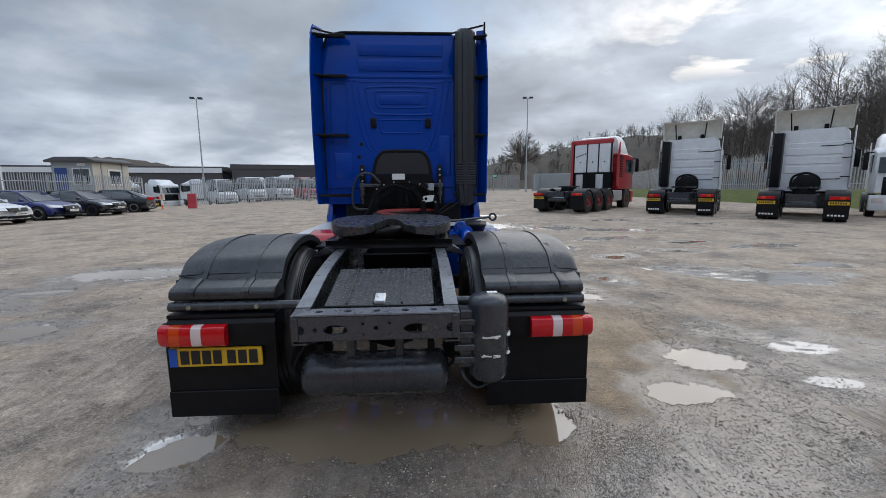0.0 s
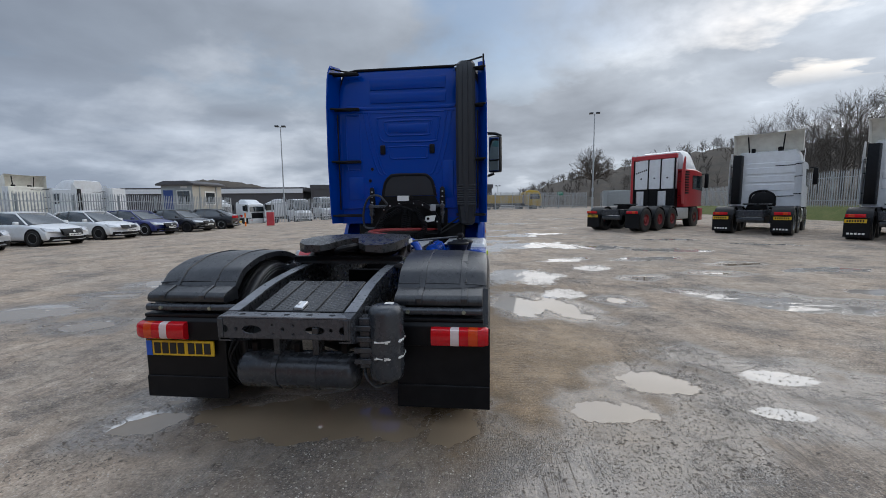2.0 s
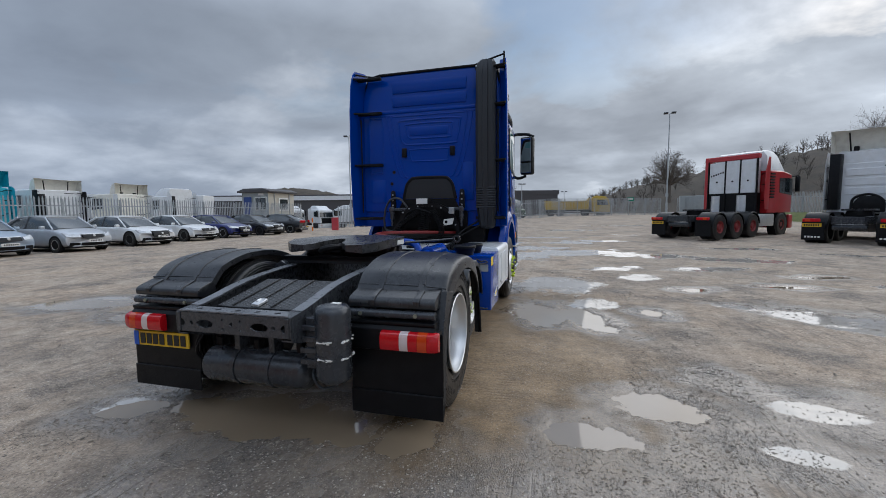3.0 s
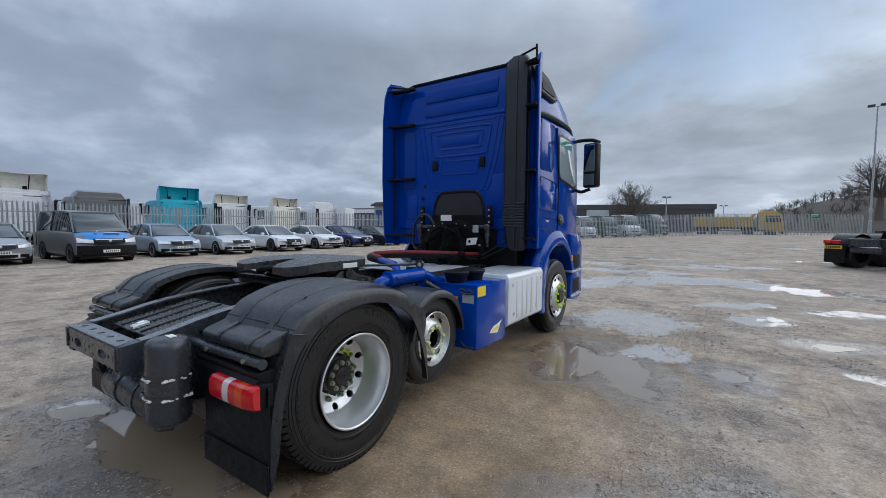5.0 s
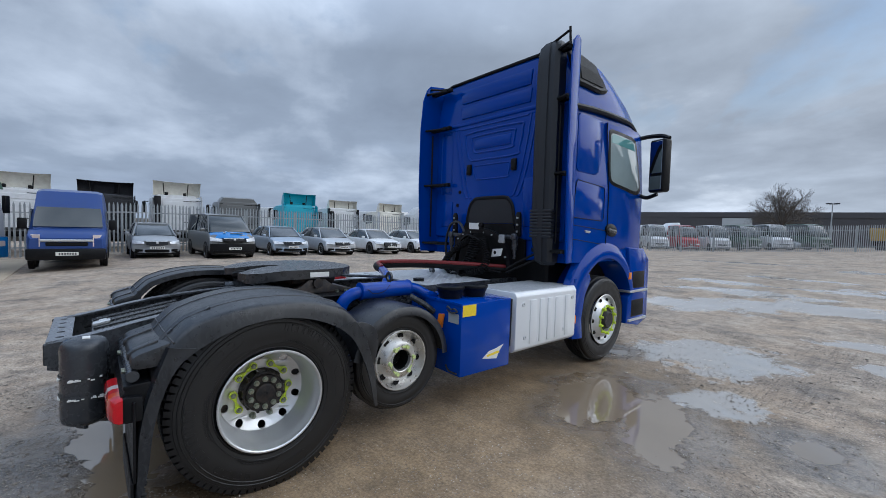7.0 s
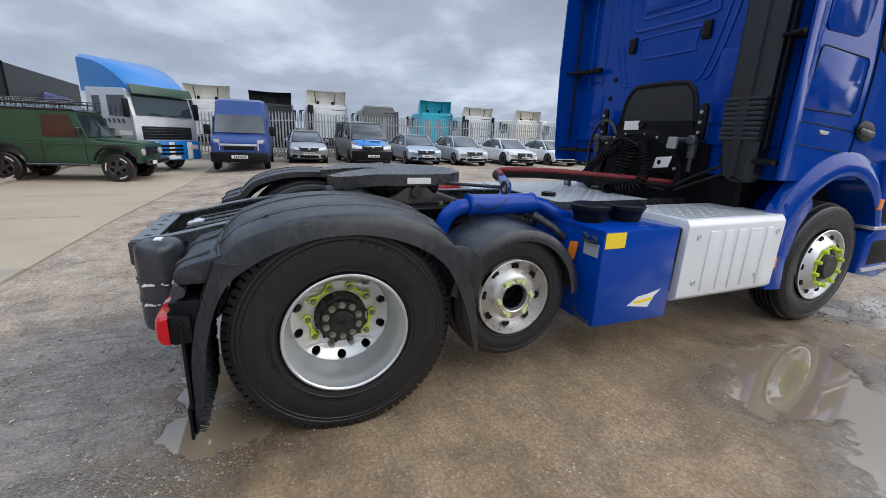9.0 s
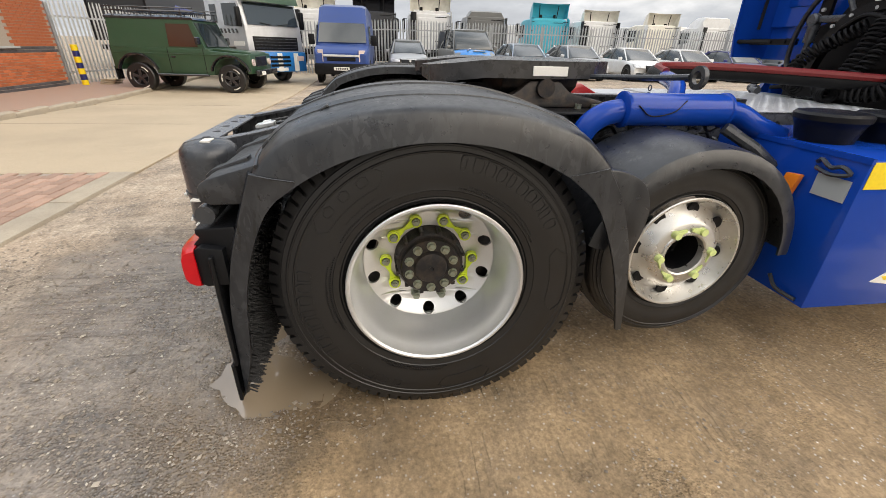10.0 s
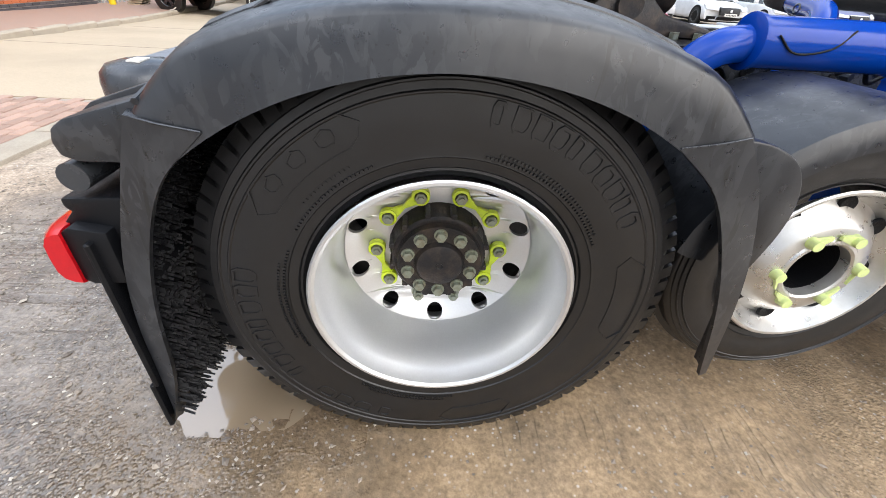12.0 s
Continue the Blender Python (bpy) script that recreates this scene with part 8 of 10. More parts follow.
        prism(bm, [(-1.12, y0 - 0.3), (-0.82, y0 - 0.3), (-0.78, y0), (-1.12, y0)], "z", 1.2, (fold - 0.15 if visor else 2.95), 0.03)
        part("air_intake_duct", bm, stack_mat, cabp)
    bm = B()
    prism(bm, [(y0 + cab_len - 0.02, 1.85), (y0 + cab_len + 0.03, 1.85), (y0 + cab_len - 0.1, 2.7), (y0 + cab_len - 0.16, 2.7)], "x", -1.02, 1.02)
    part("windscreen", bm, GLASS, cabp)
    bm = B()
    box(bm, -0.85, 0.85, y0 + cab_len - 0.04, y0 + cab_len + 0.03, 0.95, 1.7, 0.03, 2)
    part("grille", bm, PLASTIC, cabp, "black grille")
    bm = B()
    box(bm, -1.2, 1.2, y0 + cab_len - 0.35, y0 + cab_len + 0.06, 0.3, 0.95, 0.06, 2)
    part("bumper", bm, mat, cabp)
    for s in (-1, 1):
        bm = B()
        box(bm, min(s * 0.75, s * 1.1), max(s * 0.75, s * 1.1), y0 + cab_len + 0.03, y0 + cab_len + 0.075, 0.62, 0.84, 0.02, 2)
        part("headlamp", bm, WHITE_LENS, cabp)
    if simple:
        bm = B()
        box(bm, -0.45, 0.45, 0.0, y0 + 1.5, 0.7, 0.95, 0.02)
        part("chassis", bm, DARK, root)
        for s in (-1, 1):
            for y in (0.8, y0 + 1.3):
                veh_wheel(root, s * 1.22, y, 0.5, 0.3, rim, 0)
        return root
    for s in (-1, 1):
        bm = B()
        box(bm, min(s * 0.36, s * 0.44), max(s * 0.36, s * 0.44), 0.0, y0 + 1.6, 0.72, 0.98, 0.01)
        part("frame_rail", bm, STEEL, root)
    bm = B()
    box(bm, -0.44, 0.44, 0.0, 0.08, 0.74, 0.97, 0.01)
    part("end_crossmember", bm, STEEL, root)
    bm = B()
    cyl(bm, (-0.42, 0.18, 0.62), (0.42, 0.18, 0.62), 0.11, 16)
    part("air_tank", bm, STEEL, root)
    bm = holed_plate([(-0.18, -0.4), (-0.42, -0.3), (-0.48, 0.0), (-0.4, 0.35), (0.4, 0.35), (0.48, 0.0), (0.42, -0.3), (0.18, -0.4), (0.04, 0.0), (-0.04, 0.0)], [], 0.03, Matrix.Translation((0, 1.35, 1.2)))
    part("fifth_wheel", bm, GREASE, root, "greasy fifth wheel plate")
    bm = B()
    prism(bm, [(-0.36, 0.98), (0.36, 0.98), (0.3, 1.17), (-0.3, 1.17)], "y", 1.2, 1.6, 0.01)
    part("coupling_base", bm, DARK, root)
    ya = [0.85 + 1.32 * k for k in range(axles - 1)]
    for s in (-1, 1):
        for k, y in enumerate(ya):
            for dx in (0.0, 0.34):
                veh_wheel(root, s * (1.24 - dx), y, 0.51, 0.3, rim, 0, rim_r=0.5 if tool_wall else 0.6)
            bm = B()
            rings = []
            for i in range(15):
                a = radians(-88 + 170 * i / 14)
                rings.append([Vector((s * x, y + r * math.sin(a), 0.52 + r * math.cos(a))) for x, r in ((0.6, 0.6), (1.22, 0.6), (1.25, 0.57), (1.25, 0.53), (1.235, 0.53), (1.22, 0.58), (0.6, 0.585))])
            loft(bm, rings)
            part("mudguard", bm, PLASTIC, root)
        veh_wheel(root, s * 1.24, y0 + 1.35, 0.51, 0.3, rim, 0, rim_r=0.5 if tool_wall else 0.6)
        # dark disc behind the tyre, painting the shade of the front wheel well
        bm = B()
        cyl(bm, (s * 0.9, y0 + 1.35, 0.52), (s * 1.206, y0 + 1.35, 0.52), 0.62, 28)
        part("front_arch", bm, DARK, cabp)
        bm = B()
        box(bm, min(s * 0.62, s * 1.24), max(s * 0.62, s * 1.24), 0.17, 0.19, 0.16, 0.8, 0.005)
        fl = part("mudflap", bm, tail_mat, root, "black mudflap with white bars")
        if visor:
            for k in range(5):
                bm = B()
                x = s * 0.93 - 0.22 + 0.09 * k
                box(bm, x, x + 0.06, 0.164, 0.168, 0.24, 0.30)
                part("flap_bar", bm, PAPER, fl)
        bm = B()
        box(bm, min(s * 0.72, s * 1.2), max(s * 0.72, s * 1.2), 0.05, 0.13, 0.80, 0.91, 0.012)
        lp = part("tail_lamp", bm, RED_LENS, root, "red and amber tail lamp")
        bm = B()
        box(bm, min(s * 0.98, s * 1.12), max(s * 0.98, s * 1.12), 0.042, 0.08, 0.81, 0.90, 0.006)
        part("amber_lens", bm, AMBER_LENS, lp)
        if s < 0 or visor:
            bm = B()
            box(bm, s * 0.96 - 0.26, s * 0.96 + 0.26, 0.15, 0.166, 0.62, 0.74, 0.003)
            pq = part("number_plate", bm, PLATE_YELLOW, root)
            for k in range(7):
                bm = B()
                x = s * 0.96 - 0.21 + 0.062 * k
                box(bm, x, x + 0.036, 0.147, 0.149, 0.645, 0.715)
                part("plate_bar", bm, INK, pq)
        bm = B()
        box(bm, min(s * 0.7, s * 1.22), max(s * 0.7, s * 1.22), y0 - 0.7 if axles > 3 else y0 - 0.4, y0 + 0.65, 0.45, 1.0, 0.05, 2)
        part("side_tank", bm, ALU, root, "aluminium side tank")
    bm = B()
    tube(bm, smooth_path([(-0.45, y0 - 0.25, 1.15), (-0.4, y0 - 0.25, 1.6), (0.0, y0 - 0.25, 1.75), (0.35, y0 - 0.25, 1.55), (0.4, y0 - 0.25, 1.15)], 6), 0.045, 8)
    prism(bm, [(-0.44, 1.1), (0.42, 1.1), (0.36, 1.5), (0.2, 1.68), (-0.22, 1.7), (-0.38, 1.5)], "y", y0 - 0.3, y0 - 0.1, 0.03)
    part("air_line_carrier", bm, DARK, root, "black air line bracket")
    if tool_wall:   # white locker wall, tanks and a red frame behind the cab
        for k, (xa, xb) in enumerate(((-1.05, -0.35), (-0.33, 0.27), (0.29, 0.9))):
            bm = B()
            box(bm, xa, xb, y0 - 0.5, y0 - 0.06, 1.95, 3.4, 0.02)
            pn = part("locker", bm, WHITE, root, "white locker door")
            bm = B()
            cyl(bm, ((xa + xb) / 2, y0 - 0.52, 2.5), ((xa + xb) / 2, y0 - 0.5, 2.5), 0.04, 12)
            part("lock", bm, DARK, pn)
        for x in (-0.75, 0.35):
            bm = B()
            cyl(bm, (x, y0 - 0.35, 1.1), (x, y0 - 0.35, 1.85), 0.24, 20)
            part("upright_tank", bm, ALU, root)
        for x in (-1.1, -0.34, 0.28, 0.95):
            bm = B()
            box(bm, x - 0.03, x + 0.03, y0 - 0.53, y0 - 0.45, 1.0, 3.45, 0.01)
            part("frame_post", bm, DARK, root)
        bm = B()
        box(bm, -1.2, 1.0, y0 - 0.5, y0 - 0.3, 3.45, 3.68, 0.03)
        box(bm, -1.25, -1.1, y0 - 0.55, y0 - 0.05, 1.1, 3.68, 0.03)
        part("red_frame", bm, RED, root, "red frame round the lockers")
        bm = B()
        box(bm, -1.08, 0.93, y0 - 0.48, y0 - 0.04, 1.0, 1.95, 0.02)
        part("rear_frame", bm, DARK, root, "black frame under the lockers")
        bm = B()
        for k in range(6):
            box(bm, -0.98 + 0.1 * k, -0.92 + 0.1 * k, y0 - 0.505, y0 - 0.5, 2.75 + 0.03 * k, 2.83 + 0.03 * k)
        tagged(part("lettering_bar", bm, INK, root, "dark lettering as plain bars", 0), kind="stuff")
        bm = B()
        prism(bm, [(y0 + 0.9, 3.55), (y0 + 1.25, 3.5), (y0 + 1.3, 3.72), (y0 + 1.0, 3.8)], "x", 0.4, 1.0, 0.02)
        part("roof_intake", bm, PLASTIC, cabp, "black roof air intake")
        for k in range(9):
            bm = B()
            z = 1.7 + 0.13 * k
            prism(bm, [(y0 + 0.12, z), (y0 + 0.5, z), (y0 + 0.5, z + 0.07), (y0 + 0.12, z + 0.07)], "x", 1.19, 1.232)
            part("side_louvre", bm, DARK, cabp)
    return root


tractor("red four-axle heavy tractor unit with white lockers behind the cab", RED, pose(7.0, 17.9, drop_at(9, 20), 0, 0, -45) @ Matrix.Scale(1.06, 4), 4, 3.85, False, None, RED, 4.75, tool_wall=True, heavy_rim=DARK_RED, cab_len=2.5)
tractor("white sleeper-cab tractor unit with a cream roof deflector", WHITE, pose(12.05, 15.95, 0.06, 0, 0, -40) @ Matrix.Scale(1.10, 4), 3, 4.15, True, PLASTIC)
tractor("white sleeper-cab tractor unit parked beside a grass verge", WHITE, pose(14.9, 12.82, 0.0, 0, 0, -46) @ Matrix.Scale(1.11, 4), 3, 4.2, True, PLASTIC)
tractor("white tractor unit at the end of the parked row", WHITE, pose(23.6, 16.75, 0.05, 0, 0, 134), 3, 3.6, False, None, WHITE, simple=True)
# tractor units in the compound behind the palisade fence, tails to the yard
for x, y, c, tp, vis, fin in ((-24.6, -2.7, WHITE, 3.75, True, WHITE), (-24.4, 0.6, BLACKCAR, 3.6, True, BLACKCAR), (-24.3, 3.8, WHITE, 3.85, True, WHITE), (-25.0, 7.3, GREYCAR, 3.25, False, GREYCAR), (-25.3, 11.4, TEAL, 3.8, True, TEAL), (-25.3, 14.8, WHITE, 3.55, True, PLASTIC),
                              (-26.6, 20.0, CREAM, 3.65, True, WHITE), (-27.2, 24.6, WHITE, 3.6, False, WHITE)):
    nm = {BLACKCAR: "black", WHITE: "white", GREYCAR: "dark grey", TEAL: "turquoise", CREAM: "cream"}[c]
    tractor(nm + " sleeper-cab tractor unit standing behind the palisade fence", c, pose(x + 2.3, y, 0, 0, 0, 90), 3, tp, vis, PLASTIC if c is WHITE else None, fin, simple=True, group="compound tractor units")
for x, y, a in ((-33.8, 51.0, -113), (-36.8, 48.6, -113)):
    tractor("white tractor unit facing the yard beyond the gate", WHITE, pose(x, y, drop_at(x, y), 0, 0, a), 3, 3.45, False, None, WHITE, simple=True, group="gate tractor units")
for x, y in ((-24.9, 63.0), (-21.0, 65.0)):
    tractor("white tractor unit with blue side fins beyond the fence", WHITE, pose(x + 2.5, y + 3.0, drop_at(x, y), 0, 0, 141), 3, 3.95, False, None, DEEP_BLUE, simple=True, group="fenced tractor units")
# ---- green off-road wagon ----
def off_roader(m):
    root = thing("off_roader", "dark green boxy off-road wagon with a black roof rack", "car", m)
    # nose at the origin, looks along +y
    bm = B()
    prism(bm, [(-0.12, 0.55), (-0.12, 1.08), (-1.25, 1.14), (-1.25, 1.20), (-4.00, 1.2), (-4.02, 0.62), (-3.84, 0.6), (-3.79, 0.75), (-3.54, 0.98), (-3.14, 0.98), (-2.89, 0.72), (-2.84, 0.5), (-1.22, 0.5), (-1.17, 0.72), (-0.92, 0.96), (-0.54, 0.96), (-0.26, 0.7), (-0.24, 0.55)], "x", -0.88, 0.88, 0.015)
    part("body", bm, GREEN, root)
    bm = B()
    prism(bm, [(-0.14, 1.07), (-1.3, 1.14), (-1.3, 1.22), (-0.18, 1.13)], "x", -0.62, 0.62, 0.015)
    part("bonnet", bm, GREEN, root)
    bm = B()
    loft(bm, [[Vector((-w, y0, z)), Vector((w, y0, z)), Vector((w, y1, z)), Vector((-w, y1, z))] for z, w, y0, y1 in ((1.2, 0.87, -1.35, -4.00), (1.94, 0.78, -1.62, -3.96))])
    part("upper_body", bm, GREEN, root)
    bm = B()
    loft(bm, [[Vector((-w, y0, z)), Vector((w, y0, z)), Vector((w, y1, z)), Vector((-w, y1, z))] for z, w, y0, y1 in ((1.93, 0.80, -1.56, -4.00), (1.98, 0.80, -1.6, -4.00), (2.03, 0.7, -1.8, -3.90))])
    part("roof", bm, BLACKCAR, root)
    bm = B()
    prism(bm, [(-1.325, 1.25), (-1.345, 1.25), (-1.595, 1.86), (-1.575, 1.86)], "x", -0.72, 0.72)
    part("windscreen", bm, GLASS, root)
    for s in (-1, 1):
        for y0, y1, z0 in ((-1.72, -2.35, 1.24),):
            bm = B()
            loft(bm, [[Vector((s * x, y, z)) for x, y, z in ((0.862, y0 + 0.18, z0), (0.862, y1, z0), (0.80, y1, 1.82), (0.80, y0, 1.82))], [Vector((s * (x + 0.012), y, z)) for x, y, z in ((0.862, y0 + 0.18, z0), (0.862, y1, z0), (0.80, y1, 1.82), (0.80, y0, 1.82))]])
            part("side_window", bm, material("rust_brown_window", (0.06, 0.03, 0.022), 0.1), root, "dark brown tinted side window")
        for wy in (-0.72, -3.34):
            veh_wheel(root, s * 0.93, wy, 0.40, 0.25, BLACKCAR, 5, rim_r=0.56)
            bm = B()
            for k in range(3):
                for i in range(6):
                    a = 0.6 + 2.1 * k + 0.12 * i
                    box(bm, min(s * 0.925, s * 0.934), max(s * 0.925, s * 0.934), wy + 0.29 * math.cos(a) - 0.014, wy + 0.29 * math.cos(a) + 0.014, 0.4 + 0.29 * math.sin(a) - 0.014, 0.4 + 0.29 * math.sin(a) + 0.014)
            part("white_tyre_mark", bm, PAPER, root, "white bars on the tyre wall", 0)
            bm = B()
            rings = []
            for i in range(13):
                a = radians(-75 + 150 * i / 12)
                rings.append([Vector((s * x, wy + r * math.sin(a), 0.47 + r * math.cos(a))) for x, r in ((0.86, 0.60), (0.96, 0.58), (0.96, 0.55), (0.86, 0.52))])
            loft(bm, rings)
            part("arch_trim", bm, BLACKCAR, root)
        bm = B()
        cyl(bm, (s * 0.68, -0.13, 0.86), (s * 0.68, -0.08, 0.86), 0.1, 18)
        part("headlamp", bm, WHITE_LENS, root)
        bm = B()
        box(bm, min(s * 0.9, s * 1.1), max(s * 0.9, s * 1.1), -1.5, -1.42, 1.3, 1.5, 0.02)
        part("door_mirror", bm, BLACKCAR, root)
        bm = B()
        box(bm, min(s * 0.88, s * 0.97), max(s * 0.88, s * 0.97), -2.82, -1.35, 0.46, 0.52, 0.02)
        part("sill_step", bm, BLACKCAR, root)
        bm = B()
        box(bm, min(s * 0.55, s * 0.86), max(s * 0.55, s * 0.86), -4.06, -4.04, 0.32, 0.68, 0.01)
        part("rear_flap", bm, BLACKCAR, root)
    bm = B()
    box(bm, -0.45, 0.45, -0.13, -0.1, 0.74, 1.02, 0.01)
    part("grille", bm, BLACKCAR, root)
    bm = B()
    box(bm, -0.85, 0.85, -0.02, 0.08, 0.5, 0.66, 0.02)
    part("bumper", bm, BLACKCAR, root)
    bm = B()
    box(bm, 0.3, 0.62, 0.08, 0.09, 0.52, 0.62)
    part("number_plate", bm, PAPER, root)
    for y in np.linspace(-1.7, -3.90, 11):
        bm = B()
        cyl(bm, (-0.72, y, 2.13), (0.72, y, 2.13), 0.016, 6)
        part("rack_bar", bm, BLACKCAR, root)
    for s in (-1, 1):
        for z in (2.13, 2.22):
            bm = B()
            tube(bm, [(s * 0.74, -1.55, z), (s * 0.74, -4.00, z)], 0.018, 6)
            part("rack_rail", bm, BLACKCAR, root)
    for y in (-1.9, -2.72, -3.78):
        for s in (-1, 1):
            bm = B()
            cyl(bm, (s * 0.74, y, 2.0), (s * 0.74, y, 2.22), 0.016, 6)
            part("rack_leg", bm, BLACKCAR, root)
    for s in (-1, 1):
        bm = B()
        box(bm, min(s * 0.878, s * 0.892), max(s * 0.878, s * 0.892), -4.00, -0.2, 1.035, 1.06, 0.004)
        part("waist_line", bm, GREEN, root)
        for y in (-1.42, -2.42):
            bm = B()
            box(bm, min(s * 0.872, s * 0.884), max(s * 0.872, s * 0.884), y - 0.008, y + 0.008, 0.55, 1.2)
            part("door_gap", bm, DARK, root)
        bm = B()
        box(bm, min(s * 0.88, s * 0.9), max(s * 0.88, s * 0.9), -2.34, -2.22, 0.95, 0.99, 0.006)
        part("door_handle", bm, BLACKCAR, root)
    bm = B()
    box(bm, 0.884, 0.888, -0.75, -0.6, 0.98, 1.06)
    part("wing_vent", bm, BLACKCAR, root)
    return root


off_roader(pose(-12.45, -2.85, -0.19, 0, 0, -6))


# ---- blue and silver cab-over truck ----
def cab_over(m):
    root = thing("cab_over_truck", "silver cab-over truck with a bright blue roof deflector", "truck", m)
    bm = B()
    prism(bm, [(0.02, 1.35), (-0.02, 1.95), (-0.22, 2.75), (-0.3, 2.85), (-2.15, 2.9), (-2.2, 1.0), (-1.7, 0.95), (-1.6, 1.25), (-0.75, 1.25), (-0.6, 0.9), (0.02, 0.9)], "x", -1.22, 1.22, 0.04)
    cabp = part("cab", bm, SILVER, root)
    bm = B()
    loft(bm, [[Vector(p) for p in ((-w, y, 2.75), (-w, y, zt - 0.12), (-w + 0.15, y, zt), (w - 0.15, y, zt), (w, y, zt - 0.12), (w, y, 2.75))] for y, w, zt in ((-0.16, 1.1, 2.95), (-0.4, 1.14, 3.22), (-0.7, 1.16, 3.45), (-1.1, 1.17, 3.68), (-1.6, 1.18, 3.86), (-2.1, 1.18, 3.95), (-2.4, 1.17, 3.97))])
    rd = part("roof_deflector", bm, SKY_BLUE, root, "bright blue roof wind deflector")
    bm = B()
    prism(bm, [(-0.46, 3.12), (-0.66, 3.27), (-0.66, 3.29), (-0.45, 3.14)], "x", -0.7, 0.7)
    part("white_stripe", bm, PAPER, rd)
    bm = B()
    prism(bm, [(-0.02, 2.72), (0.06, 2.68), (-0.06, 2.98), (-0.14, 3.0)], "x", -1.18, 1.18, 0.02)
    part("sun_visor", bm, GREEN, root, "dark green sun visor")
    bm = B()
    prism(bm, [(0.0, 1.98), (0.03, 1.98), (-0.13, 2.66), (-0.17, 2.66)], "x", -1.08, 1.08)
    part("windscreen", bm, GLASS, root)
    bm = B()
    box(bm, -0.98, 0.98, -0.02, 0.035, 1.16, 1.62, 0.02, 2)
    grille_ = part("grille", bm, PLASTIC, root, "black radiator grille")
    for k in range(4):
        bm = B()
        box(bm, -0.92, 0.92, 0.03, 0.05, 1.23 + 0.10 * k, 1.255 + 0.10 * k, 0.006)
        part("grille_slat", bm, STEEL, grille_)
    for s in (-1, 1):
        bm = B()
        tube(bm, [(s * 0.15, 0.05, 2.0), (s * 0.62, 0.045, 2.06)], 0.012, 6)
        part("wiper", bm, PLASTIC, root)
    bm = B()
    box(bm, -1.24, 1.24, -0.35, 0.12, 0.42, 1.12, 0.05, 2)
    bp_ = part("bumper", bm, SKY_BLUE, root, "blue and white striped bumper")
    for x in (-0.85, -0.1, 0.55):
        bm = B()
        box(bm, x, x + 0.22, 0.112, 0.124, 0.45, 1.08)
        part("white_band", bm, PAPER, bp_)
    for k in range(3):
        bm = B()
        box(bm, -0.45, 0.45, 0.122, 0.135, 0.62 + 0.14 * k, 0.7 + 0.14 * k)
        part("bumper_slot", bm, DARK, bp_)
    for s in (-1, 1):
        bm = B()
        box(bm, min(s * 0.78, s * 1.12), max(s * 0.78, s * 1.12), 0.1, 0.14, 0.8, 0.98, 0.015)
        part("headlamp", bm, WHITE_LENS, root)
        bm = B()
        prism(bm, [(-0.14, 1.90), (-1.12, 1.95), (-1.12, 2.62), (-0.30, 2.62)], "x", s * 1.2, s * 1.235)
        part("side_window", bm, GLASS, root)
        bm = B()
        prism(bm, [(-1.5, 2.05), (-1.85, 2.05), (-1.85, 2.6), (-1.5, 2.6)], "x", s * 1.2, s * 1.235, 0.0)
        part("rear_window", bm, GLASS, root)
        veh_wheel(root, s * 1.2, -1.18, 0.5, 0.3, STEEL, 0)
        for y in (-4.6, -5.9):
            veh_wheel(root, s * 1.2, y, 0.5, 0.3, STEEL, 0)
        bm = B()
        box(bm, min(s * 1.28, s * 1.45), max(s * 1.28, s * 1.45), -0.15, -0.02, 1.9, 2.5, 0.03, 2)
        part("door_mirror", bm, PLASTIC, root)
        for k in range(6):
            bm = B()
            y = -0.4 - 0.22 * k
            prism(bm, [(y, 1.70), (y - 0.1, 1.70), (y - 0.16, 1.84), (y - 0.06, 1.84)], "x", s * 1.215, s * 1.232)
            part("dark_chevron", bm, BLACKCAR, root)
        bm = B()
        box(bm, min(s * 1.215, s * 1.232), max(s * 1.215, s * 1.232), -0.75, -0.15, 1.3, 1.45)
        part("lettering_bar", bm, PAPER, root)
    bm = B()
    box(bm, -0.3, 0.3, 0.124, 0.136, 0.47, 0.58)
    part("number_plate", bm, PAPER, root)
    bm = B()
    box(bm, -0.45, 0.45, -6.8, -1.9, 0.65, 0.95, 0.02)
    part("chassis", bm, DARK, root)
    return root


cab_over(pose(-15.0, -2.95, -0.17, 0, 0, -40) @ Matrix.Scale(0.97, 4))


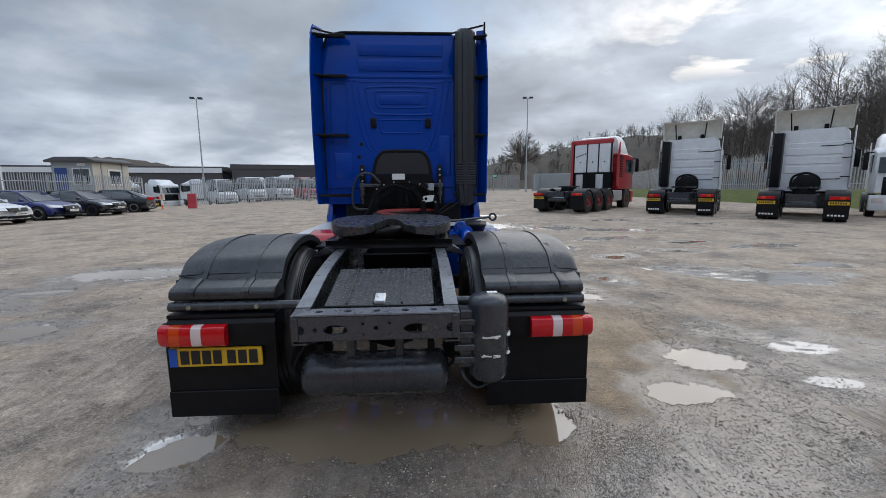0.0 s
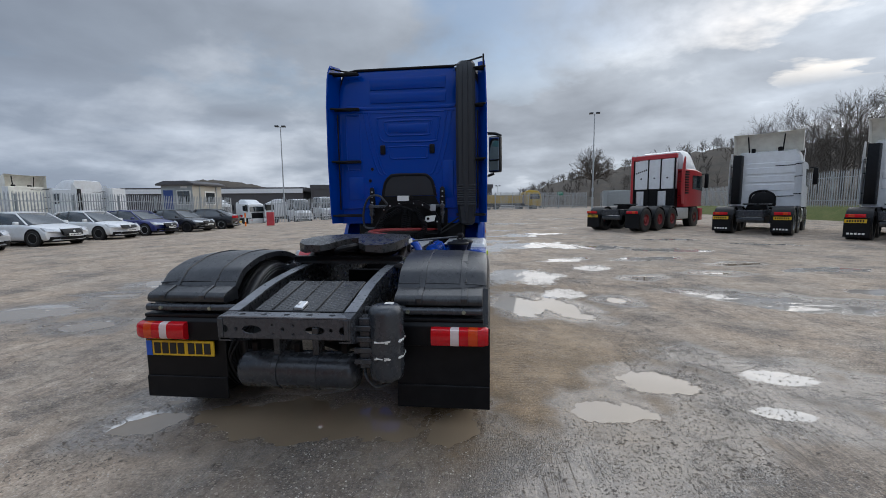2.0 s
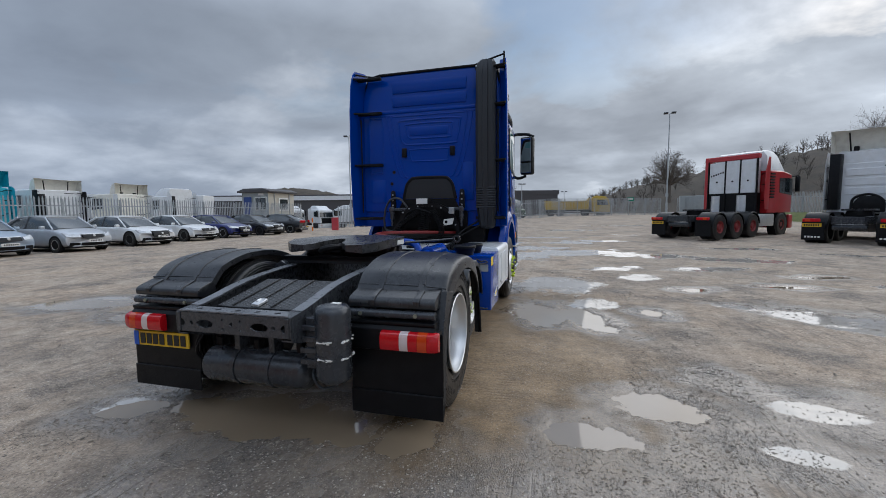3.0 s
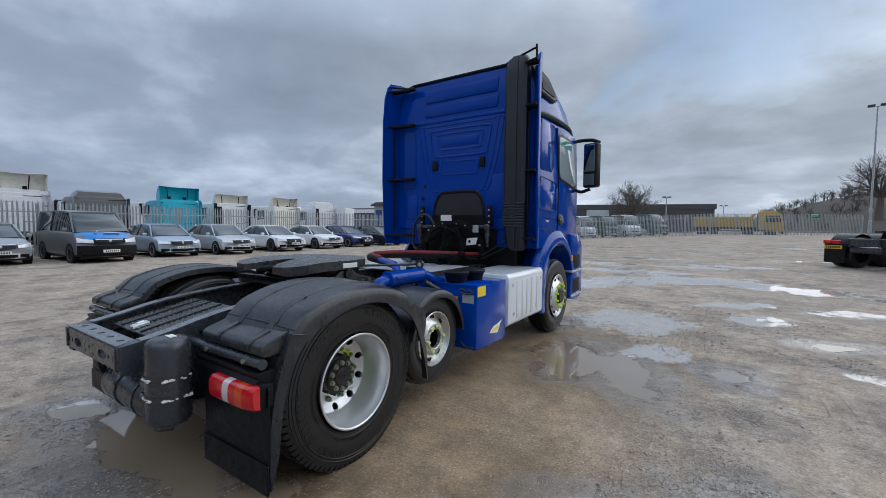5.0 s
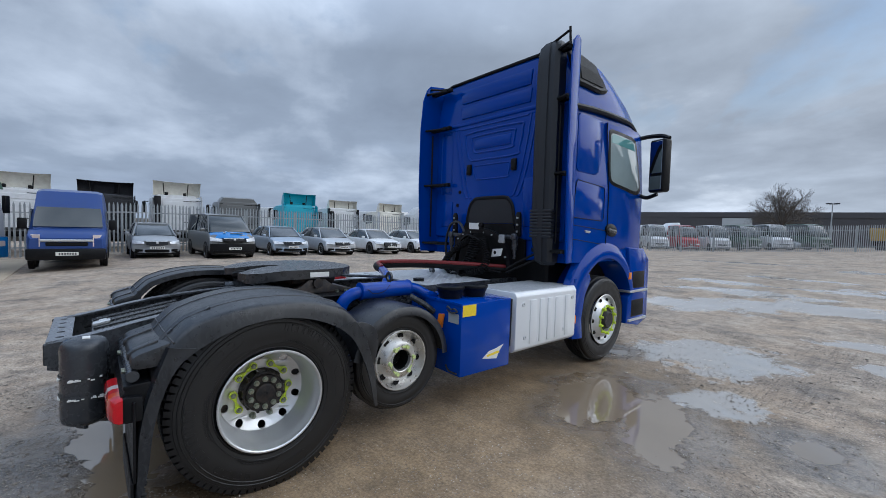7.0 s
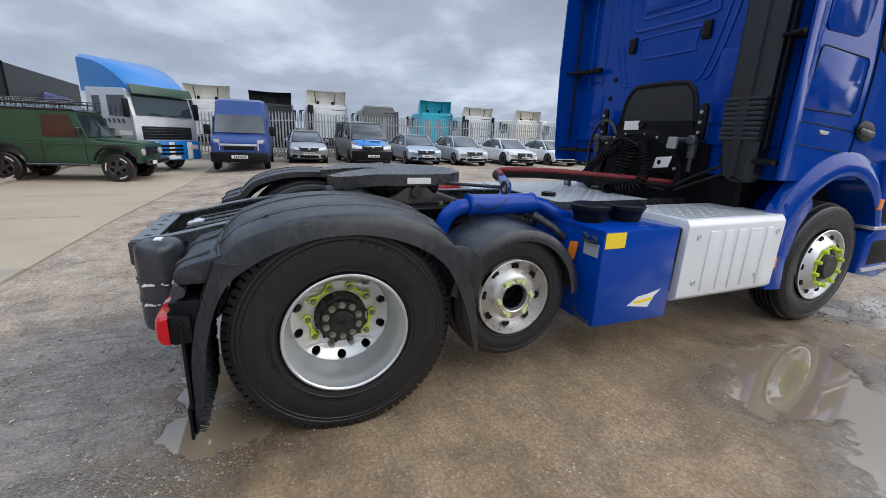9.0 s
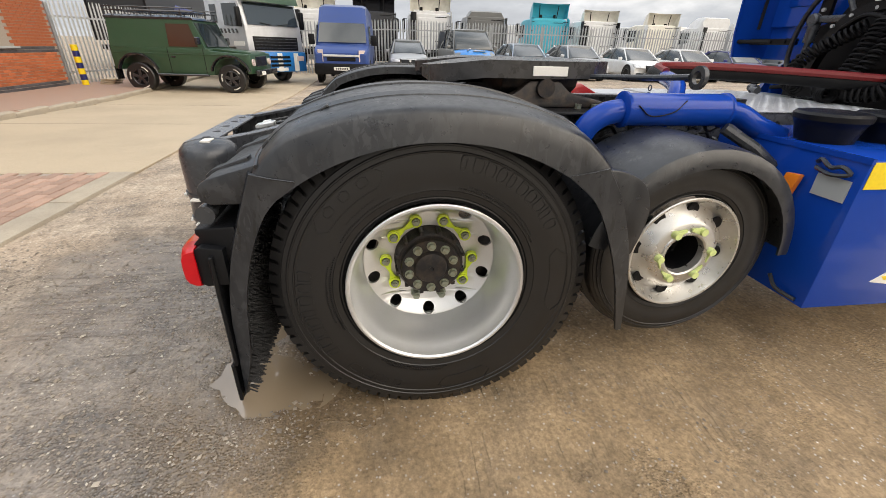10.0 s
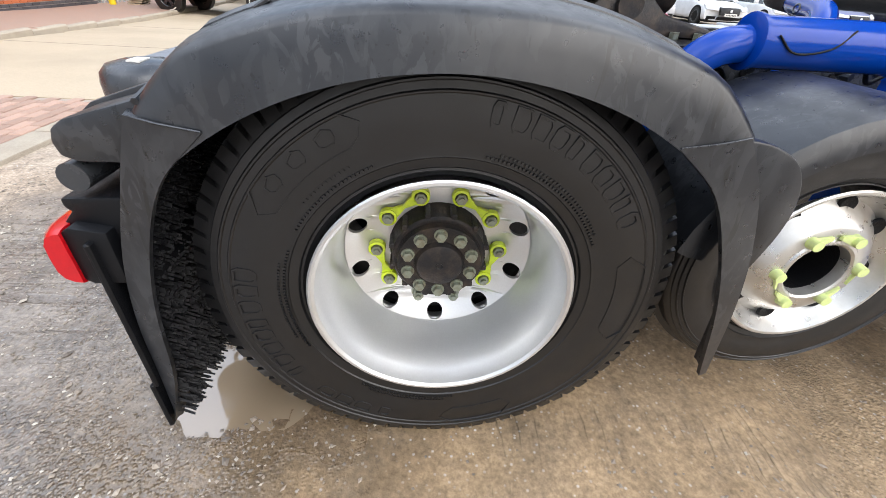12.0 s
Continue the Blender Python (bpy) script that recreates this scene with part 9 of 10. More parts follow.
# ---- blue high-roof van ----
def high_van(m):
    root = thing("high_roof_van", "dark blue high-roof delivery van with a black bumper", "van", m)
    bm = B()
    rings = []
    for y, w, zt in ((0.0, 0.86, 1.0), (-0.12, 0.93, 1.12), (-0.75, 0.97, 1.28), (-1.25, 0.97, 2.1), (-1.6, 0.95, 2.52), (-2.2, 0.96, 2.62), (-5.8, 0.96, 2.62), (-5.9, 0.93, 2.55)):
        zm = min(1.25, zt - 0.08)
        rings.append([Vector(p) for p in ((-w * 0.95, y, 0.32), (-w, y, 0.55), (-w, y, zm), (-w * 0.96 if zt > 1.5 else -w * 0.97, y, (zm + zt) / 2), (-w * 0.88, y, zt - 0.05), (-w * 0.72, y, zt), (w * 0.72, y, zt), (w * 0.88, y, zt - 0.05), (w * 0.96 if zt > 1.5 else w * 0.97, y, (zm + zt) / 2), (w, y, zm), (w, y, 0.55), (w * 0.95, y, 0.32))])
    loft(bm, rings)
    part("body", bm, VAN_BLUE, root)
    bm = B()
    loft(bm, [[Vector((-w, y, z)), Vector((0, y + 0.05, z)), Vector((w, y, z)), Vector((w, y - 0.06, z)), Vector((-w, y - 0.06, z))] for z, y, w in ((1.34, -0.76, 0.86), (1.7, -0.98, 0.84), (1.98, -1.16, 0.8))])
    part("windscreen", bm, GLASS, root)
    bm = B()
    box(bm, -0.95, 0.95, -0.3, 0.05, 0.3, 0.66, 0.05, 2)
    part("bumper", bm, PLASTIC, root, "black plastic bumper")
    bm = B()
    box(bm, -0.5, 0.5, -0.1, 0.03, 0.74, 0.86, 0.02)
    part("grille", bm, PLASTIC, root)
    bm = B()
    box(bm, -0.62, 0.62, 0.0, 0.035, 0.88, 0.95, 0.01)
    part("silver_bar", bm, ALU, root)
    for s in (-1, 1):
        bm = B()
        loft(bm, [[Vector((s * x, y, z)) for z in (0.72, 1.08)] + [Vector((s * x, y - 0.1, z)) for z in (1.1, 0.7)] for x, y in ((0.62, 0.01), (0.8, -0.05), (0.93, -0.3))])
        part("headlamp", bm, WHITE_LENS, root)
        bm = B()
        prism(bm, [(-0.95, 1.3), (-1.95, 1.3), (-1.95, 1.9), (-1.4, 1.9)], "x", s * 0.94, s * 0.975)
        part("side_window", bm, GLASS, root)
        bm = B()
        box(bm, min(s * 1.02, s * 1.24), max(s * 1.02, s * 1.24), -1.1, -0.98, 1.25, 1.6, 0.03, 2)
        part("door_mirror", bm, PLASTIC, root)
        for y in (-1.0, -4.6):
            # dark disc for the shade in the van's wheel well; no opening is cut
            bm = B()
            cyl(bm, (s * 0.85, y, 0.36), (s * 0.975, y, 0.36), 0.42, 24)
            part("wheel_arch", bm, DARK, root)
            veh_wheel(root, s * 0.985, y, 0.35, 0.22, STEEL, 5)
    bm = B()
    box(bm, -0.27, 0.27, 0.045, 0.06, 0.44, 0.55, 0.003)
    pp = part("number_plate", bm, PAPER, root)
    for k in range(7):
        bm = B()
        x = -0.22 + 0.063 * k
        box(bm, x, x + 0.038, 0.06, 0.063, 0.465, 0.525)
        part("plate_bar", bm, INK, pp)
    return root


high_van(pose(-14.0, -0.62, -0.05, 0, 0, -92))


# ---- yellow tipper lorry beyond the far fence ----
def tipper(m):
    root = thing("tipper_lorry", "yellow tipper lorry with a ribbed body behind the far fence", "truck", m)
    bm = B()
    prism(bm, [(-0.1, 1.25), (-6.2, 1.25), (-6.3, 2.5), (-0.05, 2.5)], "x", -1.22, 1.22, 0.03)
    bd = part("tipping_body", bm, YELLOW, root)
    bm = B()
    prism(bm, [(-0.05, 2.5), (-0.3, 2.5), (-0.1, 2.85), (0.2, 2.85), (0.2, 2.78)], "x", -1.2, 1.2, 0.01)
    part("headboard", bm, YELLOW, bd)
    for k in range(20):
        for s in (-1, 1):
            bm = B()
            y = -0.25 - 0.31 * k
            box(bm, min(s * 1.22, s * 1.30), max(s * 1.22, s * 1.30), y - 0.05, y + 0.05, 1.25, 2.5, 0.015)
            part("body_rib", bm, YELLOW, bd)
    bm = B()
    prism(bm, [(0.35, 0.95), (2.55, 0.75), (2.75, 0.9), (2.78, 1.75), (2.5, 2.75), (2.15, 3.05), (0.9, 3.2), (0.4, 2.95)], "x", -1.2, 1.2, 0.06)
    cb = part("cab", bm, YELLOW, root)
    bm = B()
    prism(bm, [(2.76, 1.85), (2.80, 1.85), (2.53, 2.72), (2.49, 2.72)], "x", -1.05, 1.05)
    part("windscreen", bm, GLASS, cb)
    bm = B()
    box(bm, -1.1, 1.1, 2.5, 2.82, 0.5, 0.85, 0.04, 2)
    part("bumper", bm, STEEL, cb)
    for s in (-1, 1):
        bm = B()
        prism(bm, [(1.05, 1.85), (2.55, 1.85), (2.35, 2.6), (1.05, 2.6)], "x", s * 1.18, s * 1.22)
        part("side_window", bm, GLASS, cb)
        for y in (1.6, -0.5, -4.0, -5.3):
            veh_wheel(root, s * 1.2, y, 0.5, 0.3, STEEL, 0)
        for z in (0.55, 0.85):
            bm = B()
            box(bm, min(s * 1.12, s * 1.18), max(s * 1.12, s * 1.18), -3.3, -1.2, z, z + 0.12, 0.02)
            part("side_guard", bm, ALU, root)
    bm = B()
    box(bm, -0.5, 0.5, -6.0, 2.4, 0.75, 1.2, 0.02)
    part("chassis", bm, DARK, root)
    return root


tipper(pose(6.35, 61.5, drop_at(6.35, 61.5) - 0.35, 0, 0, -90))
sign = thing("fence_sign", "green sign board with pale bars on the far fence", "sign", pose(11.55, 59.0, 0.85))
bm = B()
box(bm, -0.42, 0.42, -0.03, 0.0, 1.85, 2.35, 0.004)
part("board", bm, material("green_sign", (0.005, 0.22, 0.13), 0.4, spot=(0.01, 0.18, 0.11), spot_scale=5), sign)
for z in (2.02, 2.17):
    bm = B()
    box(bm, -0.3, 0.3, -0.036, -0.032, z, z + 0.07)
    part("lettering_bar", bm, PAPER, sign)


# ---- black trailer behind the fence ----
def trailer(m):
    root = thing("box_trailer", "black curtain-sided trailer standing behind the fence", "trailer", m)
    bm = B()
    box(bm, -1.25, 1.25, -12.0, 0.0, 1.2, 4.0, 0.03)
    bd = part("body", bm, STACK, root)
    bm = B()
    for x0, x1, z0, z1 in ((-1.27, 1.27, 3.88, 4.03), (-1.27, -1.17, 1.2, 4.0), (1.17, 1.27, 1.2, 4.0)):
        box(bm, x0, x1, -0.02, 0.04, z0, z1, 0.01)
    part("end_frame", bm, PLASTIC, bd)
    for x in (-1.0, 0.95):
        bm = B()
        lathe(bm, [(0.045, 0.0), (0.05, 0.06), (0.04, 0.07)], (x, 0, 3.75), "y", 14)
        part("marker_lamp", bm, RED_LENS, bd)
    for s in (-1, 1):
        for y in (-8.0, -9.3, -10.6):
            veh_wheel(root, s * 1.2, y, 0.5, 0.3, STEEL, 0)
    return root


trailer(pose(-22.3, -11.5, -0.1, 0, 0, -84))
tractor("dark blue tractor unit beside the black trailer", DEEP_BLUE, pose(-26.0, -14.6, -0.1, 0, 0, 30), 3, 3.2, False, None, DEEP_BLUE, simple=True, group="compound tractor units")
# white vans and cars parked beyond the far fence
vb, vr = VAN["belt"], VAN["roof"]
vb, vr = [(y, z * 1.25) for y, z in vb], [(y, z * 1.42, w) for y, z, w in vr]
for x, y, a, mt, word in ((-20.5, 44.5, -140, WHITE, "white"), (-18.0, 46.5, -140, WHITE, "white"), (-15.5, 48.5, -142, WHITE, "white"), (-13.0, 50.5, -140, RED, "red"), (-10.6, 52.6, -140, WHITE, "white"),
                          (-8.2, 54.5, -138, GREEN, "dark green"), (-5.9, 56.3, -140, WHITE, "white"), (-3.0, 58.7, -135, GREEN, "dark green")):
    car(word + " high-roofed van parked beyond the far fence", mt, pose(x, y, drop_at(x, y), 0, 0, a), 4.9, 2.0, vb, vr, VAN["wheel_y"], 0.36, STEEL, "van", name="distant_van")
firstc = car("silver car parked beyond the far fence", SILVER, pose(-4.6, 59.4, drop_at(-4.6, 59.4), 0, 0, -140), 4.45, 1.75, BIGHATCH["belt"], BIGHATCH["roof"], BIGHATCH["wheel_y"], 0.31, ALLOY_OLD, name="distant_car")
for x, y, a in ((-8.0, 60.5, -150), (-13.0, 58, -150)):
    copy_thing(firstc, pose(x, y, drop_at(x, y), 0, 0, a))
for x, y, a in ((-27, 40, 120), (-30, 44, 120), (-24, 52, 110)):
    tractor("white tractor unit parked in the far compound", WHITE, pose(x, y, drop_at(x, y), 0, 0, a), 3, 3.4, False, None, WHITE, simple=True, group="compound tractor units")
# ---------------- fences ----------------
def pale_mesh(h=2.35):
    bm = B()
    prof = [(-0.036, 0.0), (-0.018, -0.016), (0.0, -0.004), (0.018, -0.016), (0.036, 0.0), (0.03, 0.003), (0.018, -0.012), (0.0, 0.0), (-0.018, -0.012), (-0.03, 0.003)]
    rings = [[Vector((x * w, y, z)) for x, y in prof] for z, w in ((0.0, 1.0), (h - 0.12, 1.0), (h, 0.25))]
    loft(bm, rings)
    return finish(bm, "pale", GALV, 20)


PALE = pale_mesh()


def fence_run(name, label, a, b, zf, as_parts, pitch=0.155, h=2.35):
    """A palisade fence from a to b: posts, two rails and pointed pales. zf gives the ground's height."""
    a, b = Vector((*a, 0)), Vector((*b, 0))
    d = (b - a).normalized()
    L = (b - a).length
    yaw = math.degrees(math.atan2(d.y, d.x))
    root = thing(name, label, "fence", kind="structure")
    for zr in (0.45, 1.95):
        bm = B()
        n = max(1, int(L / 2.75))
        pts = [a + d * (L * i / n) for i in range(n + 1)]
        nrm = Vector((-d.y, d.x, 0))
        for p, q in zip(pts, pts[1:]):
            z0, z1 = zf(p.x, p.y) + zr, zf(q.x, q.y) + zr
            loft(bm, [[p + Vector((0, 0, z0 - 0.025)), p + Vector((0, 0, z0 + 0.025)), p + nrm * 0.03 + Vector((0, 0, z0 + 0.025)), p + nrm * 0.03 + Vector((0, 0, z0 - 0.025))],
                      [q + Vector((0, 0, z1 - 0.025)), q + Vector((0, 0, z1 + 0.025)), q + nrm * 0.03 + Vector((0, 0, z1 + 0.025)), q + nrm * 0.03 + Vector((0, 0, z1 - 0.025))]])
        part("rail", bm, GALV, root)
    n = int(L / 2.75)
    for i in range(n + 1):
        p = a + d * (L * i / max(1, n))
        bm = B()
        box(bm, -0.05, 0.05, 0.03, 0.10, -0.1, 2.3, 0.006)
        bm.transform(pose(p.x, p.y, zf(p.x, p.y), 0, 0, yaw))
        part("post", bm, GALV, root)
    k = int(L / pitch)
    rnd = random.Random(3)
    if as_parts:
        for i in range(k):
            p = a + d * (pitch * (i + 0.5))
            o = new("pale", PALE)
            o.parent = root
            o.matrix_basis = pose(p.x, p.y, zf(p.x, p.y) + 0.05 + rnd.uniform(-0.01, 0.01), rnd.uniform(-0.4, 0.4), rnd.uniform(-0.5, 0.5), yaw)
    else:
        bm = B()
        for i in range(k):
            p = a + d * (pitch * (i + 0.5))
            z = zf(p.x, p.y) + 0.05
            lean = rnd.uniform(-0.012, 0.012)
            rings = []
            for zz, w in ((0.0, 0.034), (h - 0.12, 0.034), (h, 0.008)):
                c = p + Vector((0, 0, z + zz)) + d * lean * zz
                nn = Vector((-d.y, d.x, 0))
                rings.append([c - d * w, c + nn * 0.014, c + d * w, c - nn * 0.002])
            vr = [[bm.verts.new(q) for q in r] for r in rings]
            for r0, r1 in zip(vr, vr[1:]):
                for j in range(4):
                    bm.faces.new((r0[j], r0[(j + 1) % 4], r1[(j + 1) % 4], r1[j]))
        tagged(part("pale_row", bm, GALV, root, "galvanised steel pales", 20), kind="stuff")
    return root


fence_run("fence_1", "galvanised steel palisade fence behind the parked cars", (-21.2, -7.2), (-21.2, 31.5), drop_at, True)
fence_run("fence_2", "galvanised palisade fence along the far edge of the yard", (-20.9, 37.7), (16.0, 62.0), drop_at, False)
fence_run("fence_3", "galvanised palisade fence before the wooded bank", (18.0, 62.0), (22.0, 36.0), drop_at, False)
fence_run("fence_4", "galvanised palisade fence behind the parked tractor units", (22.0, 36.0), (27.6, 11.0), lambda x, y: 1.05 - 0.45 * max(0.0, (y - 30) / 6.0), False)
fence_run("fence_5", "open palisade gate leaf beside the brick building", (-12.7, -8.6), (-20.6, -7.0), drop_at, True)

# ---------------- concrete, kerbs, paving and the brick building ----------------
def sheet(name, poly_fn, x0, x1, nx, y0, y1, ny, lift, mat, label, category):
    bm = B()
    xs, ys = np.linspace(x0, x1, nx), np.linspace(y0, y1, ny)
    g = [[bm.verts.new((x, y, drop_at(x, y) + lift)) for x in xs] for y in ys]
    for j in range(ny - 1):
        for i in range(nx - 1):
            if poly_fn((xs[i] + xs[i + 1]) / 2, (ys[j] + ys[j + 1]) / 2):
                bm.faces.new((g[j][i], g[j][i + 1], g[j + 1][i + 1], g[j + 1][i]))
    bmesh.ops.delete(bm, geom=[v for v in bm.verts if not v.link_faces], context="VERTS")
    r = bmesh.ops.extrude_face_region(bm, geom=bm.faces[:])
    newv = {e for e in r["geom"] if isinstance(e, bmesh.types.BMVert)}
    for v in bm.verts:
        if v not in newv:
            v.co.z -= 0.12
    return solid(name, bm, mat, label, category, "structure", smooth=20)


def kerb_y(x):
    """Line of the far kerb beside the concrete drive."""
    return -5.35 - 0.09 * (-4.0 - x) if x < -4.0 else -5.35


CONC_RIGHT = -2.14
sheet("concrete_drive", lambda x, y: y > kerb_y(x) + 0.0, -20.5, CONC_RIGHT, 62, -7.4, -1.87, 36, 0.028, CONCRETE, "pale sandy concrete drive slabs by the gate", "drive")
bm = B()
for x in (-5.2, -8.4, -11.6, -14.8):
    box(bm, x - 0.008, x + 0.008, -5.4, -1.9, drop_at(x, -3.5) - 0.02, drop_at(x, -3.5) + 0.0285)
solid("slab_joint", bm, DARK, "thin dark joints between the concrete slabs", "joint", "structure")
sheet("footway", lambda x, y: y < kerb_y(x) - 0.12, -20.5, 2.0, 62, -8.6, -5.4, 20, 0.12, PAVER, "red brick-paved footway before the building", "pavement")
far_kerb = thing("kerb_2", "worn concrete kerb beside the footway", "kerb", kind="structure")
for k in range(18):
    x0 = -4.1 - 0.92 * k
    bm = B()
    ya, yb = kerb_y(x0), kerb_y(x0 - 0.91)
    zz = drop_at(x0 - 0.45, -6)
    loft(bm, [[Vector((x0, ya - 0.12, zz - 0.1)), Vector((x0, ya, zz - 0.1)), Vector((x0, ya, zz + 0.10)), Vector((x0, ya - 0.025, zz + 0.125)), Vector((x0, ya - 0.12, zz + 0.125))],
              [Vector((x0 - 0.91, yb - 0.12, zz - 0.1)), Vector((x0 - 0.91, yb, zz - 0.1)), Vector((x0 - 0.91, yb, zz + 0.10)), Vector((x0 - 0.91, yb - 0.025, zz + 0.125)), Vector((x0 - 0.91, yb - 0.12, zz + 0.125))]])
    part("kerbstone", bm, KERB, far_kerb)
near_kerb = thing("kerb_1", "flush concrete edging between gravel and block paving", "kerb", kind="structure")
rnd = random.Random(4)
for k in range(5):
    x0 = CONC_RIGHT + 0.915 * k
    bm = B()
    box(bm, x0, x0 + 0.905, -2.10, -1.875, -0.15, 0.040 + rnd.uniform(-0.003, 0.003), 0.012, 2)
    part("kerbstone", bm, KERB, near_kerb)
paving = thing("block_paving", "weathered red and pink block paving in courses", "pavement", kind="structure")
bm = B()
box(bm, CONC_RIGHT, 2.4, -5.3, -2.105, -0.15, 0.022)
part("joint_sand", bm, MORTAR, paving)
bm = B()
box(bm, -0.0965, 0.0965, -0.0465, 0.0465, -0.05, 0.0, 0.006)
PAVE = finish(bm, "paver", PAVER, 30)
rest = B()
count = 0
for j in range(30):
    for i in range(24):
        x, y = CONC_RIGHT + 0.10 + 0.2 * i + (0.1 if j % 2 else 0.0), -2.16 - 0.1 * j
        z = 0.036 + rnd.uniform(-0.003, 0.003)
        if x > 2.3:
            continue
        if i < 14 and j < 21:
            o = new("paver", PAVE)
            o.parent = paving
            o.matrix_basis = pose(x, y, z, rnd.uniform(-0.8, 0.8), rnd.uniform(-0.8, 0.8), rnd.uniform(-0.5, 0.5))
        else:
            box(rest, x - 0.0965, x + 0.0965, y - 0.0465, y + 0.0465, z - 0.05, z)
tagged(part("paver_rest", rest, PAVER, paving, "red paving blocks", 20), kind="stuff")

WALL_Y, WALL_X0, WALL_X1 = -8.55, -12.45, 2.0
wall = thing("wall_1", "orange-red brick wall with dark brick bands and a grey window", "wall", kind="structure")
bm = B()
box(bm, WALL_X0 + 0.02, WALL_X1, WALL_Y - 0.3, WALL_Y - 0.012, -0.3, 5.0)
part("core", bm, MORTAR, wall)
bm = B()
box(bm, WALL_X0 + 0.01, WALL_X0 + 0.25, WALL_Y - 7.0, WALL_Y - 0.3, -0.3, 5.0)
part("side_core", bm, BRICK, wall)
bm = B()
box(bm, -0.1075, 0.1075, -0.05, 0.0, -0.0325, 0.0325, 0.004)
bm2 = bm.copy()
BRICK_ME, BRICK_DK = finish(bm, "brick", BRICK, 0), finish(bm2, "brick", BRICK_DARK, 0)
rest, rest_dk = B(), B()
base = -0.08
for j in range(34):
    zc = base + 0.0325 + 0.075 * j
    dark = j in (0, 1, 12, 13)
    for i in range(60):
        x = WALL_X0 + 0.1075 + 0.225 * i + (0.1125 if j % 2 else 0.0)
        if x > WALL_X1 - 0.1:
            break
        if j >= 14 and -10.8 < x < -8.1 and j < 32:
            continue
        if i < 22 and j < 14:
            o = new("brick", BRICK_DK if dark else BRICK_ME)
            o.parent = wall
            o.matrix_basis = pose(x, WALL_Y + rnd.uniform(-0.003, 0.003), zc)
        else:
            box(rest_dk if dark else rest, x - 0.1075, x + 0.1075, WALL_Y - 0.05, WALL_Y, zc - 0.0325, zc + 0.0325)
tagged(part("brick_rest", rest, BRICK, wall, "orange-red bricks", 0), kind="stuff")
tagged(part("dark_brick_rest", rest_dk, BRICK_DARK, wall, "dark bricks", 0), kind="stuff")
win = thing("window_1", "grey-framed office window in the brick wall", "window", kind="structure")
bm = B()
box(bm, -10.85, -8.05, WALL_Y - 0.09, WALL_Y - 0.06, 1.0, 2.3)
part("pane", bm, GLASS, win)
for x0, x1, z0, z1 in ((-10.9, -8.0, 0.97, 1.06), (-10.9, -8.0, 2.28, 2.36), (-10.9, -10.8, 0.97, 2.36), (-8.1, -8.0, 0.97, 2.36), (-9.5, -9.42, 0.97, 2.36)):
    bm = B()
    box(bm, x0, x1, WALL_Y - 0.1, WALL_Y - 0.02, z0, z1, 0.006)
    part("window_frame", bm, CABIN_GREY, win)
bm = B()
box(bm, -10.98, -7.92, WALL_Y - 0.06, WALL_Y + 0.05, 0.92, 0.97, 0.006)
part("window_sill", bm, CABIN_GREY, win)

boll = thing("bollard", "yellow and blue striped steel bollard by the gate", "bollard", pose(-12.5, -8.15, drop_at(-12, -7.7) + 0.1))
for k in range(7):
    bm = B()
    lathe(bm, [(0.16 * k, 0.0), (0.16 * k, 0.085), (0.16 * k + 0.16, 0.085), (0.16 * k + 0.16, 0.0)], (0, 0, 0), "z", 18)
    part("stripe", bm, STICKER if k % 2 == 0 else DEEP_BLUE, boll)
pal = thing("pallet_scrap", "small stack of weathered boards by the bollard", "boards", pose(-13.1, -7.75, drop_at(-13, -7.7) + 0.11, 0, 0, 10))
for k in range(3):
    bm = B()
    box(bm, -0.35, 0.35, -0.2 + 0.02 * k, 0.2 + 0.02 * k, 0.06 * k, 0.06 * k + 0.04, 0.006)
    part("board", bm, CONCRETE, pal)

# grass verge along the right-hand fence
pa = [(16.8, 62), (18.5, 38), (21.4, 27), (24.6, 16), (26.0, 8), (28, -4)]
pb = [(70, 90), (75, 60), (80, 40), (86, 22), (90, 10), (95, -10)]


def bank_strip(name, label, mat, fs, lift):
    bm = B()
    prev = None
    for (xa, ya), (xb, yb) in zip(pa, pb):
        cur = [bm.verts.new((xa + (xb - xa) * f, ya + (yb - ya) * f, lift(f))) for f in fs]
        if prev:
            for i in range(len(fs) - 1):
                bm.faces.new((prev[i], prev[i + 1], cur[i + 1], cur[i]))
        prev = cur
    solid(name, bm, mat, label, "bank", "structure")


bank_strip("grass_verge", "rough winter grass on the verge by the fence", GRASS, (0, 0.012, 0.03, 0.05, 0.075), lambda f: 0.02 + 1.1 * min(1.0, f / 0.035) + 0.3 * f)
bank_strip("wooded_bank", "brown leaf-strewn bank under the bare trees", FAR_WOOD, (0.074, 0.1, 0.14, 0.2, 0.3, 0.45, 0.7, 1.0), lambda f: 1.12 + 9.0 * min(1.0, (f - 0.074) * 0.8))

